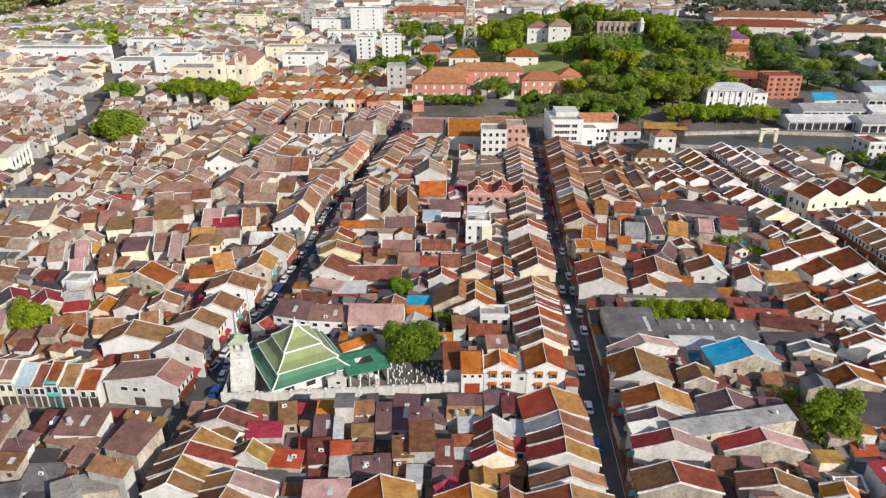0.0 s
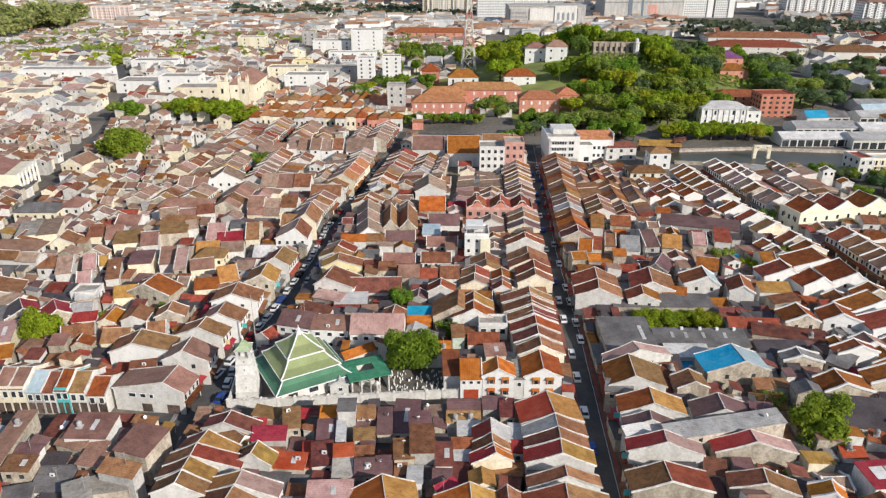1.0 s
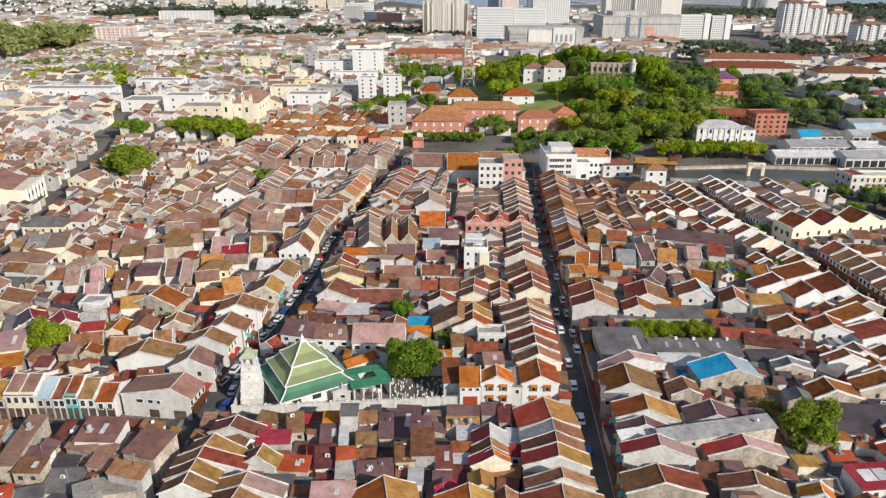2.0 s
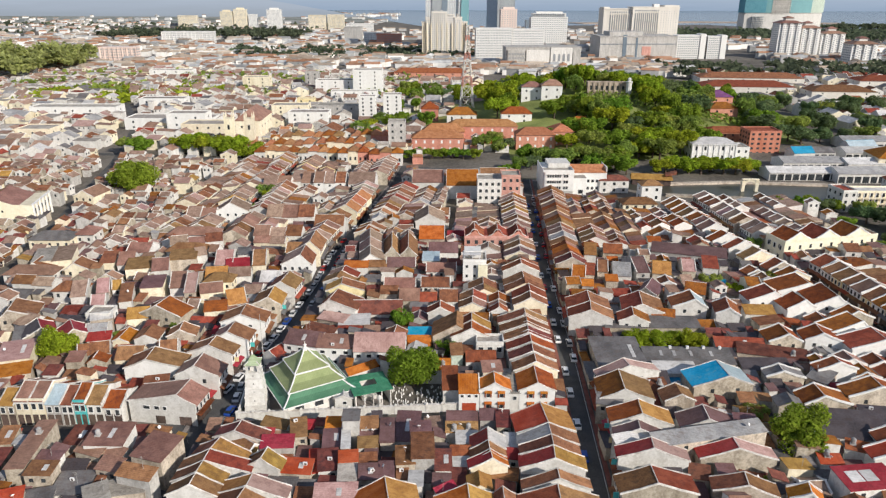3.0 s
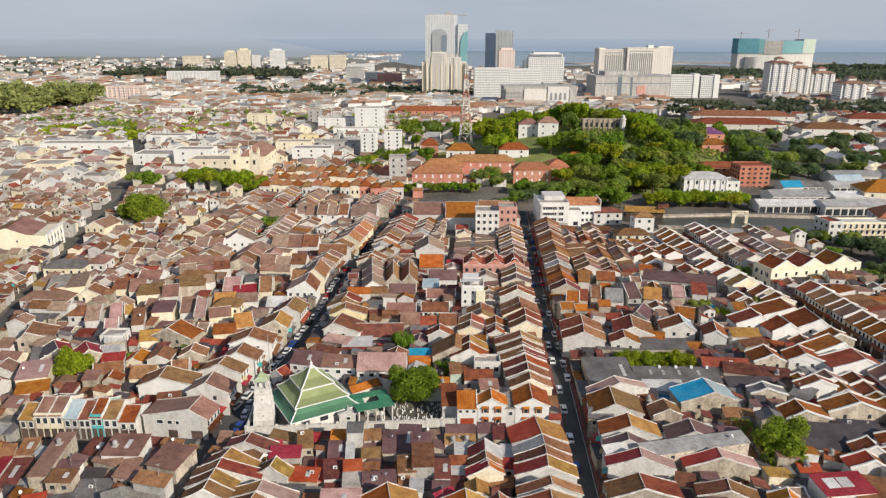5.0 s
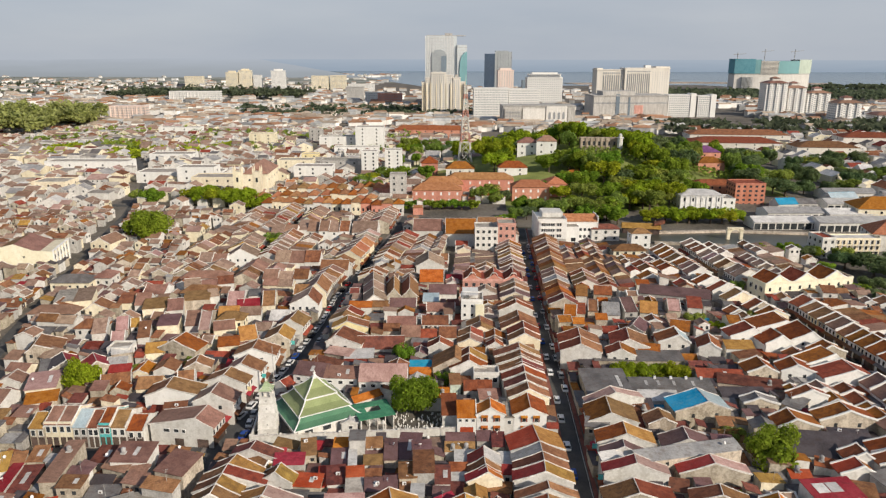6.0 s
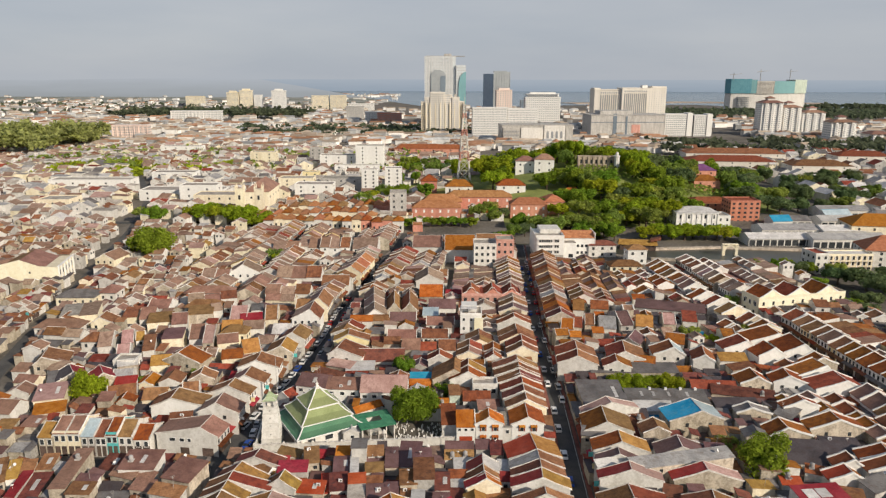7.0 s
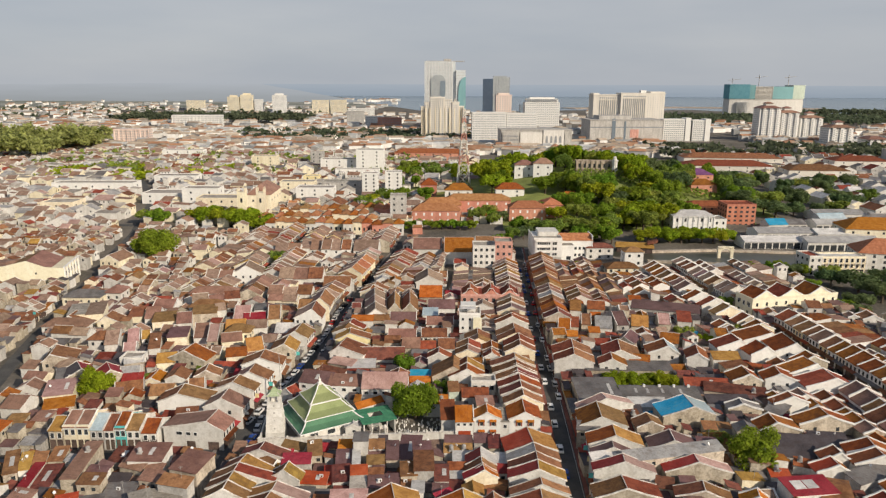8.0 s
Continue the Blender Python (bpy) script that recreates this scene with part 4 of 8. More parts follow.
for a in ((-4.6, -4.3, -4.6, 3.9), (4.3, 4.6, -4.6, 3.9), (-4.6, 4.6, 3.6, 3.9), (-1.9, 1.9, -1.3, 1.5)):
    s.box(*a, 0, 4.1 if a[0] < -2 or a[1] > 2 else 1.0)
part("wall", s, WALL["white"], annexe)
s = Shape()
for i in range(5):
    s.tube((-4.4 + 2.2 * i, -4.5, 0), (-4.4 + 2.2 * i, -4.5, 4.1), 0.16, 0.14, 8)
part("column", s, COPING, annexe)
gabled_house(-30.2, 180.6, -52, 9.2, 1.5, 1.5, 4.6, 3.7, "orange", "orange", "white", 0, name="gatehouse", label="long low passage house with bright orange tile gable roof", group="")
gate = gabled_house(-28.6, 168.6, 6, 3.4, 2.1, 2.1, 4.3, 3.3, "pale", "pale", "white", 0, name="gatehouse", label="small white plastered gatehouse in the mosque wall", group="")
window(gate, pose(0.3, -0.02, 1.6), 0.9, 0.8)
lean_house(-6.4, 182.0, 2, 7, 4.2, 4.4, 5.2, "orange", "white")

rng = random.Random(11)
stone = Shape()
stone.prism([(-0.12, 0), (0.12, 0), (0.14, 0.5), (0.06, 0.68), (-0.06, 0.68), (-0.14, 0.5)], -0.05, 0.05)
stone = stone.mesh("gravestone", WALL["bright"])
for i in range(110):
    x, y = rng.uniform(-17.8, -3), rng.uniform(171.2, 180.5)
    if (x + 12) ** 2 + (y - 180) ** 2 < 4:
        continue
    g = part("gravestone", stone, None, None, "", pose(x, y, 0.03, rng.uniform(-8, 8), rng.uniform(-8, 8), rng.uniform(-25, 25)))
    tagged(g, "small white upright gravestone in the mosque yard", "gravestone", "gravestones")
lamp = thing("yard_tank", pose(-20.0, 170.8, 0), "round white stone basin on a pedestal in the yard", "basin")
s = Shape()
s.rings([(0.9, 0), (0.9, 0.3), (0.35, 0.5), (0.3, 1.8), (0.7, 2.2), (0.7, 2.5), (0.2, 3.1)], 10)
part("pedestal", s, COPING, lamp)


# ---------------------------------------------------------------- flat-roofed and special buildings
def block(name, x, y, ang, w, d, h, wall, label, category, roof="concrete", floors=0, bays=0, parapet=0.7, group="", hip=0.0, win=(1.3, 1.5), sides=True, z=0.0, glass=None):
    """A plain building with a parapet or a hipped roof; x, y: the middle of its front; windows on the front and the two sides."""
    m = pose(x, y, z, 0, 0, ang)
    claim(m, -w / 2, w / 2, 0, d)
    root = thing(name, m, label, category, group)
    s = Shape()
    s.box(-w / 2, w / 2, 0, d, -6 if z else 0, h)
    part("wall", s, WALL[wall], root)
    if hip:
        s = Shape()
        e = 0.6
        a, b = min(w, d) / 2 * 0.98, h + hip
        s.hexa([(-w / 2 - e, -e, h + 0.01), (w / 2 + e, -e, h + 0.01), (w / 2 + e, d + e, h + 0.01), (-w / 2 - e, d + e, h + 0.01),
                (-w / 2 + a, min(a, d / 2 - 0.1), b), (w / 2 - a, min(a, d / 2 - 0.1), b), (w / 2 - a, max(d - a, d / 2 + 0.1), b), (-w / 2 + a, max(d - a, d / 2 + 0.1), b)])
        part("roof", s, ROOF[roof], root, WORDS[roof] + " hipped roof")
    else:
        s = Shape()
        s.box(-w / 2 + 0.25, w / 2 - 0.25, 0.25, d - 0.25, h, h + 0.08)
        part("roof", s, ROOF[roof], root, "flat roof")
        s = Shape()
        for a in ((-w / 2, w / 2, -0.06, 0.25), (-w / 2, w / 2, d - 0.25, d + 0.06), (-w / 2 - 0.06, -w / 2 + 0.25, 0.25, d - 0.25), (w / 2 - 0.25, w / 2 + 0.06, 0.25, d - 0.25)):
            s.box(*a, h - 0.25, h + parapet)
        part("parapet", s, WALL[wall], root)
    if floors and bays:
        bays = bays if y < 360 else max(min(2, bays), int(bays * (0.66 if y < 520 else 0.42)))
        fh = h / floors
        nd = max(1, int(d / (w / bays)))
        for k in range(floors):
            zw = k * fh + (fh - win[1]) * 0.45
            for i in range(bays):
                window(root, pose(-w / 2 + w * (i + 0.5) / bays, -0.02, zw), *win, frame=y < 212, glass=glass)
            if sides:
                side = -1 if x > 0 else 1
                for i in range(nd):
                    window(root, pose(-side * -w / 2 + side * 0.02, d * (i + 0.5) / nd, zw, 0, 0, 90 * side), *win, frame=y < 212, glass=glass)
    return root


# the wide corner house and its neighbours
corner = gabled_house(-66.3, 160.3, -5, 7.6, 12.2, 4.4, 8.2, 5.8, "rose", "rose", "white", 1, label="wide white corner house with faded rose-brown gable roof")
for u, wd in ((-7.8, 1.6), (-5.2, 1.2), (-3.2, 0.8)):
    window(corner, pose(u, -0.02, 3.9), wd, 0.9)
add_box(corner, "shopfront", SHUTTER, 0.2, 3.2, -0.05, 0.03, 0.1, 2.4, label="dark shop door")
add_box(corner, "shopfront", SHUTTER, -5.8, -3.4, -0.05, 0.03, 0.1, 2.2, label="dark shop door")
facade(corner, 4.4, 7.6, 5.8, 1)
# white houses with orange roofs beside the graves, fronting the lane
shop = lean_house(2.2, 168.9, 3, 5.0, 9.0, 5.9, 7.1, "orange", "bright")
for i in range(3):
    window(shop, pose(-1.7 + 1.7 * i, -0.02, 4.3), 0.7, 0.7)
add_box(shop, "door", ROOF["red"], -1.7, 1.7, -0.06, 0.03, 0.05, 2.7, label="wide red folding shop door")
for x, y, L, a, b, zr in ((8.4, 169.2, 5.6, 3.6, 3.7, 8.3), (18.7, 169.5, 8.6, 4.3, 4.3, 8.4)):
    r = gabled_house(x, y, 2, L, a, b, zr, 6.3, "orange", "orange" if x < 10 else "copper", "bright", 1, name="house", windows=0, label="white corner house with orange tile gable and shuttered windows")
    for u in (-1.6, 1.6):
        shuttered_window(r, pose(u, -0.02, 4.3))
        shuttered_window(r, pose(u, -0.02, 1.3))
r = lean_house(13.3, 169.4, 2, 2.4, 8.0, 5.6, 5.8, "concrete", "white")
window(r, pose(0, -0.02, 3.6), 0.8, 1.0)
gabled_house(19.0, 178.6, 2, 4.6, 5.4, 5.6, 9.2, 6.6, "brown", "tan", "cream")
gabled_house(18.7, 184.2, 1, 4.6, 5.8, 5.8, 9.2, 6.6, "maroon", "brown", "white")
gabled_house(18.6, 189.5, 1, 4.6, 6.2, 6.0, 9.2, 6.6, "rust", "copper", "white")
gabled_house(18.3, 194.9, 1, 4.6, 6.4, 6.2, 9.2, 6.6, "brown", "maroon", "white")
gabled_house(18.2, 200.2, 1, 4.8, 7.2, 6.2, 9.4, 6.6, "brown", "brown", "aged")
gabled_house(18.1, 205.8, 1, 4.8, 7.6, 6.2, 9.4, 6.6, "brown", "tan", "aged")
lean_house(5.2, 185.6, 2, 8, 5, 5.4, 6.2, "rust", "white")
lean_house(-2.4, 171.6, 4, 3.8, 7.6, 4.8, 7.0, "rust", "white")
block("house", 7.7, 192.7, 2, 7.5, 5, 6.5, "white", "small white flat-roofed rear house with windows", "house", "concrete", 2, 3)
# double-fronted grey gable and the white triple gable
gabled_house(-1.8, 198.8, 0, 9.5, 6.6, 6.4, 9.2, 5.6, "brown", "tan", "aged", 0)
for x, c in ((2.6, "rust"), (18.2, "rust")):
    gabled_house(x, 196.6, 1, 5.0, 5.6, 5.2 if x < 5 else 6.4, 9.2, 6.4, c, "copper", "white" if x < 5 else "yellow")
    gabled_house(x, 201.8, 1, 5.0, 5.6, 5.2 if x < 5 else 6.4, 9.4, 6.4, c, "ochre" if x < 5 else "copper", "white")
gabled_house(10.8, 214.3, 1, 4.0, 2.4, 2.4, 7.8, 6.2, "rust", "rust", "white")
gabled_house(-7.0, 212.5, 1, 5.0, 3.6, 4.0, 8.2, 6.2, "rust", "rust", "white")
lean_house(-12.4, 202.7, 3, 6.6, 3.4, 4.0, 4.6, "blue", "aged")
lean_house(-12.1, 196.2, 2, 6.4, 3.6, 3.8, 5.0, "orange", "aged")
# white two-storey houses behind the mosque
for x, y, ang, w, d, zn, zf, c, n in ((-44.3, 190.5, -12, 9.8, 4.6, 6.3, 8.2, "mauve", 3), (-34.7, 189.2, -2, 9.6, 4.2, 6.3, 8.0, "rose", 3), (-22.2, 187.6, 2, 13.8, 8.2, 6.6, 8.6, "pinkish", 5)):
    r = lean_house(x, y, ang, w, d, zn, zf, c, "bright")
    for i in range(n):
        window(r, pose(-w / 2 + w * (i + 0.5) / n, -0.02, 4.3), 1.2, 0.95)
        window(r, pose(-w / 2 + w * (i + 0.5) / n, -0.02, 1.3), 1.2, 0.95)
    if x < -30:
        lean_house(x + 0.9, y + d + 4.3, ang + 180, w, 4.0, zn - 0.2, zf - 0.1, c, "white")
gabled_house(-39.4, 227.2, 6, 6.0, 5.0, 7.0, 9.0, 6.6, "ochre", "brown", "yellow")
lean_house(-27.3, 215.3, 4, 17, 7, 4.6, 6.2, "maroon", "white")
# grey warehouse roofs and the overgrown court east of the main street
lean_house(42.7, 185.3, 2, 13, 16, 4.6, 5.2, "slate", "aged")
shed = lean_house(61.2, 188.6, 1, 23.5, 7.0, 4.2, 5.3, "slate", "aged")
for u in (-7.5, -4.0, 0.5, 6.0):
    s = Shape()
    s.hexa([(u, 3.2, 4.72), (u + 0.8, 3.2, 4.72), (u + 0.8, 5.4, 5.07), (u, 5.4, 5.07), (u, 3.2, 4.78), (u + 0.8, 3.2, 4.78), (u + 0.8, 5.4, 5.13), (u, 5.4, 5.13)])
    part("skylight", s, ROOF["zinc"], shed, "pale skylight sheet")
for u in (-4.5, 0.2, 4.6, 9.0):
    add_box(shed, "roof_vent", TRIM, u, u + 0.7, 6.3, 6.9, 5.1, 5.9, label="small white roof vent")
lean_house(56.0, 209.6, 2, 28, 6.0, 4.4, 5.2, "slate", "aged")
lean_house(80.4, 186.4, 2, 12.6, 4.6, 4.0, 5.0, "dark", "aged")
lean_house(56.0, 183.4, 1, 10.6, 4.8, 4.2, 4.9, "pale", "white")
lean_house(55.2, 177.4, 4, 3.4, 5.4, 2.4, 3.0, "blue", "grey")
# white yard walls by the large tree
for pts, label in ((((65.6, 146.3), (77.0, 146.1)), "whitewashed yard wall"), (((77.3, 146.3), (77.6, 151.5)), "whitewashed yard wall with stains"), (((78.6, 155.0), (84.6, 155.0)), "low white yard wall beside a dark roof")):
    wall_ = tagged(part("yard_wall", ribbon(list(pts), 0.15, 0, 2.9), WALL["white"]), label, "wall")
    part("coping", ribbon(list(pts), 0.21, 2.9, 3.02), COPING, wall_)
claim(pose(58.3, 203.5, 0), -10, 10, -6, 5)
# the four-storey white house and the pink guild house
th = block("town_house", 3.3, 245.4, 1, 8.0, 9.0, 10.5, "bright", "tall white four-storey house with stepped roof terrace", "house", "concrete", 3, 3, win=(0.8, 1.0))
add_box(th, "stair_tower", WALL["yellow_cream"], 1.2, 4.4, -1.4, -0.1, 0, 9.4, label="plain cream stair tower")
add_box(th, "roof_room", WALL["bright"], -3.6, 2.2, 3.4, 8.6, 10.58, 13.0, label="set-back white roof room")
window(th, pose(-1.6, 3.38, 11.2), 1.0, 1.0)
for a in (-3.4, -0.8, 1.6):
    add_box(th, "roof_post", TRIM, a - 0.1, a + 0.1, 0.4, 0.6, 10.58, 12.6)
add_box(th, "terrace_canopy", ROOF["pale"], -3.8, 2.2, 0.2, 3.3, 12.6, 12.7, label="thin pale terrace canopy")
guild = block("guild_house", 11.8, 281.0, 1, 25, 12, 7.0, "pink", "pink and red guild house with ornate stepped gables", "building", "rust", 2, 8, hip=0)
for x in (-8.5, 0.5, 8.5):
    s = Shape()
    gable_parts(guild, x - 3.6, x, x + 3.6, 10, 9.6, 7.2, 7.2, "rust", "rust", "pink", 2, 1.0, s)
    part("gable_wall", s, WALL["salmon"], guild)
block("tower_house", 10.2, 345.8, 2, 11.5, 11, 13.5, "white", "white five-storey corner house with rows of windows", "building", "concrete", 4, 4)
block("tower_house", 20.3, 346.4, 2, 9, 11, 15.5, "pink", "tall plain pink stucco building", "building", "concrete", 4, 3, sides=False)
def ring(pts, z0, z1):
    """A flat-topped solid over a plan outline, anticlockwise."""
    s = Shape()
    n = len(pts)
    s.v = [(x, y, z0) for x, y in pts] + [(x, y, z1) for x, y in pts]
    s.f = [tuple(range(n - 1, -1, -1)), tuple(range(n, 2 * n))] + [(i, (i + 1) % n, n + (i + 1) % n, n + i) for i in range(n)]
    return s


MODERN = pose(37.6, 365.5, 0, 0, 0, 3)
claim(MODERN, -0.5, 35, -1, 23)
modern = thing("office_building", MODERN, "white modernist corner building with ribbon windows and tiled wing", "building")
CORNER = [(0.8, 0.25), (1.6, 0), (15, 0), (15, 22), (0, 22), (0, 1.6), (0.25, 0.8)]
# the grey wall colour paints the shadow over the ground storey
part("storey", ring(CORNER, 0, 3.4), WALL["grey"], modern, "ground storey greyed for shade")
part("storey", ring([(x - 0.4 if x < 2 else x, y - 0.6 if y < 2 else y) for x, y in CORNER], 3.4, 13.2), WALL["bright"], modern, "smooth white upper storeys with a rounded corner")
for k in range(3):
    for x0, x1 in ((1.6, 8.6), (9.8, 12.2)):
        band = add_box(modern, "ribbon_window", GLASS_DARK, x0, x1, -0.72, -0.3, 4.5 + 3.0 * k, 5.9 + 3.0 * k, label="dark ribbon window")
        for i in range(int((x1 - x0) / 1.2) + 1):
            add_box(band, "mullion", TRIM, x0 + 1.2 * i - 0.08, x0 + 1.2 * i + 0.08, -0.8, -0.68, 4.5 + 3.0 * k, 5.9 + 3.0 * k)
        add_box(modern, "canopy", COPING, x0 - 0.3, x1 + 0.3, -1.2, -0.6, 6.0 + 3.0 * k, 6.16 + 3.0 * k, label="thin white sun canopy")
add_box(modern, "penthouse", WALL["white"], 3.5, 14.5, 9, 21, 13.2, 15.6, label="set-back white roof storey")
add_box(modern, "roof", ROOF["concrete"], 0.6, 14.4, 0.6, 8.8, 13.2, 13.3, label="flat concrete roof terrace")
for a in ((-0.4, 15, -0.6, -0.35), (-0.4, -0.15, -0.35, 22), (14.8, 15, -0.35, 9)):
    add_box(modern, "parapet", WALL["bright"], *a, 13.2, 14.3)
add_box(modern, "wing", WALL["bright"], 15.0, 33.5, 9.5, 22, 0, 10.6, label="plain white wing")
s = Shape()
s.hexa([(14.4, 9.0, 10.6), (34, 9.0, 10.6), (34, 22.5, 10.6), (14.4, 22.5, 10.6), (14.4, 15.5, 13.6), (33.2, 15.5, 13.6), (33.2, 16.2, 13.6), (14.4, 16.2, 13.6)])
part("roof", s, ROOF["terracotta"], modern, "orange-brown tile roof")
add_box(modern, "gable_wall", WALL["bright"], 33.5, 33.9, 9.3, 22.3, 0, 13.4, label="white end wall")
for i in range(4):
    for z in (1.6, 5.4):
        window(modern, pose(24.5 + 2.3 * i, 9.48, z), 1.3, 1.5)
add_box(modern, "stair_block", WALL["bright"], 13.6, 22.5, 3.0, 9.5, 0, 9.2, label="projecting white stair block")
add_box(modern, "stair_roof", ROOF["concrete"], 13.9, 22.2, 3.3, 9.2, 9.2, 9.3)
window(modern, pose(19.5, 2.98, 1.2), 2.4, 2.0)
block("office", 75.0, 376.0, 4, 15, 9, 6.6, "white", "small white annexe with a maroon roof", "building", "maroon", 2, 5, hip=2)

# broad tiled roofs behind the painted corner tower
gabled_house(-29.0, 377.0, -88, 16.0, 10, 11, 11.0, 7.2, "tan", "rose", "white", 1, label="broad white hall with tan tile pitched roof and parapets", name="hall", group="")
gabled_house(-11.5, 374.5, -88, 16.5, 13, 14, 12.0, 7.2, "orange", "orange", "white", 1, label="broad white hall with orange tile pitched roof", name="hall", group="")
gabled_house(5.8, 383.0, -88, 14.0, 7, 8, 11.0, 8.0, "tan", "tan", "cream", 1, label="cream hall with tan tile pitched roof", name="hall", group="")
tagged(part("square", ribbon([(-38, 436), (10, 434), (52, 432)], 34, 0.0, 0.04), SQUARE_PAVING), "reddish-grey paved square with trees before the red halls", "square", kind="structure")
claim(pose(10, 428, 0), -38, 37, -30, 36)
# timber-roofed boat house on the river bank
boat = thing("boat_house", pose(98.5, 396.0, 0, 0, 0, -8), "long brown timber boat house with layered roof on the bank", "boat house")
claim(pose(98.5, 396.0, 0), -12, 12, -4, 6)
add_box(boat, "hull_wall", SHUTTER, -10, 10, -3.4, 3.4, 0, 3.2, label="dark planked wall")
s = Shape()
s.hexa([(-11, -4.2, 3.2), (11, -4.2, 3.2), (11, 4.2, 3.2), (-11, 4.2, 3.2), (-10.5, -0.3, 5.6), (10.5, -0.3, 5.6), (10.5, 0.3, 5.6), (-10.5, 0.3, 5.6)])
part("roof", s, ROOF["ochre"], boat, "ochre-brown ridge roof")
s = Shape()
s.hexa([(7, -3, 5.0), (12.5, -3, 6.2), (12.5, 3, 6.2), (7, 3, 5.0), (7, -2.6, 6.0), (12.8, -2.2, 7.6), (12.8, 2.2, 7.6), (7, 2.6, 6.0)])
part("raised_deck", s, ROOF["brown"], boat, "raised brown end deck")
block("quay_house", 80.0, 338.0, 4, 16, 9, 5, "cream", "low cream quayside house with a tile roof", "house", "brown", 2, 4, hip=2.4)
block("quay_house", 90.6, 361.2, 4, 10, 8, 8.0, "bright", "white quayside house with a tile roof", "house", "tan", 2, 3, hip=2.2)

# arch at the bridge
arch = thing("gate_arch", pose(146.3, 383.0, 0, 0, 0, 0), "ornamental cream gateway arch at the footbridge", "arch")
claim(pose(146.3, 383.0, 0), -7, 7, -2, 2)
s = Shape()
for a, b in ((-4.3, -2.7), (2.7, 4.3)):
    s.box(a, b, -0.9, 0.9, 0, 5.2)
    s.box(a - 0.25, b + 0.25, -1.15, 1.15, 5.2, 5.6)
for i in range(8):
    a, b = math.pi * i / 8, math.pi * (i + 1) / 8
    p = lambda an, r: (r * math.cos(an), 2.8 + r * math.sin(an))
    (xa, za), (xb, zb), (xc, zc), (xd, zd) = p(a, 2.6), p(b, 2.6), p(b, 3.5), p(a, 3.5)
    s.hexa([(xb, -0.8, zb), (xa, -0.8, za), (xa, 0.8, za), (xb, 0.8, zb), (xc, -0.8, zc), (xd, -0.8, zd), (xd, 0.8, zd), (xc, 0.8, zc)])
s.box(-4.3, 4.3, -0.8, 0.8, 6.1, 6.7)
part("arch", s, WALL["cream"], arch)

# museum, brick hotel, riverside sheds
museum = block("museum", 149.6, 453.4, 2, 27, 18, 11, "bright", "white colonial museum with pilasters and grey roof", "museum", "pale", 2, 8, hip=2.6, win=(1.3, 2.4))
for i in range(9):
    add_box(museum, "pilaster", TRIM, -13.3 + 3.325 * i - 0.3, -13.3 + 3.325 * i + 0.3, -0.45, -0.02, 0, 10.2)
add_box(museum, "cornice", TRIM, -13.8, 13.8, -0.7, -0.02, 10.2, 10.75)
add_box(museum, "string_course", TRIM, -13.6, 13.6, -0.3, -0.02, 5.3, 5.65)
block("museum_wing", 167.6, 455.5, 2, 8.6, 14, 8, "bright", "lower white wing beside the colonial museum", "museum", "concrete", 2, 3, win=(1.2, 1.8))
block("hotel", 187.5, 473.2, 3, 20, 16, 15, "brick", "red brick hotel with balconies", "hotel", "rust", 5, 8, win=(1.8, 1.4))
block("hotel", 173.0, 497.0, 3, 32, 16, 10, "brick", "long red brick building with tile roof", "building", "rust", 3, 10, hip=3)
claim(pose(203, 600, 0), -18, 18, -30, 24)
claim(pose(184, 535, 0), -16, 16, -18, 18)
block("shop_house", 204.0, 624.0, 4, 28, 18, 9, "salmon", "building with purple hipped roof among trees", "building", "violet", 2, 8, hip=5, z=hill(204, 633))
for x, y, w, d, h, c in ((184, 415, 38, 14, 4.6, "pale"), (222, 412, 44, 16, 5.5, "zinc"), (200, 440, 36, 16, 5, "zinc"), (238, 438, 40, 16, 5, "pale"), (250, 470, 36, 16, 5, "pale"), (214, 468, 24, 14, 5, "slate"),
                         (278, 440, 30, 14, 5, "zinc"), (264, 502, 36, 16, 6, "zinc")):
    shed_ = gabled_house(x - w / 2, y - 2, -87, w, d / 2, d / 2, h + 2.2, h, c, c, "white", 0, 0, "riverside_shed", f"long riverside shed with {WORDS[c]} roof and open front", "riverside sheds")
    n = int(w / 4.2)
    for i in range(n):
        # no real windows: dark panes put the shade of the open bays on the front
        window(shed_, pose(d / 2 + 0.02, w * (i + 0.5) / n, 0.2, 0, 0, 90), 3.5, 3.5, False)
gabled_house(199.0, 462.0, -80, 14, 5, 5, 8.0, 5.0, "blue", "blue", "white", 0, 0, "riverside_shed", "riverside shed with bright blue sheet roof", "riverside sheds")
gabled_house(243.0, 484.0, -80, 20, 5, 5, 8.0, 5.0, "blue", "paleblue", "white", 0, 0, "riverside_shed", "riverside shed with blue sheet roof", "riverside sheds")
hotel = block("hotel", 195.5, 352.0, 3, 23, 9, 8.6, "cream", "cream riverside hotel with arcaded balconies", "hotel", "pale", 3, 8, win=(1.6, 1.9))
for k in range(1, 3):
    add_box(hotel, "balcony", WALL["cream"], -11.5, 11.5, -1.6, -0.02, 2.87 * k - 0.2, 2.87 * k, label="long cream balcony")
    for i in range(9):
        add_box(hotel, "column", TRIM, -11.3 + 2.82 * i - 0.15, -11.3 + 2.82 * i + 0.15, -1.5, -1.2, 2.87 * k, 2.87 * k + 2.6)
block("hotel", 179.0, 347.0, 8, 7, 12, 10, "white", "white stair tower of the riverside hotel", "hotel", "rust", 3, 2)
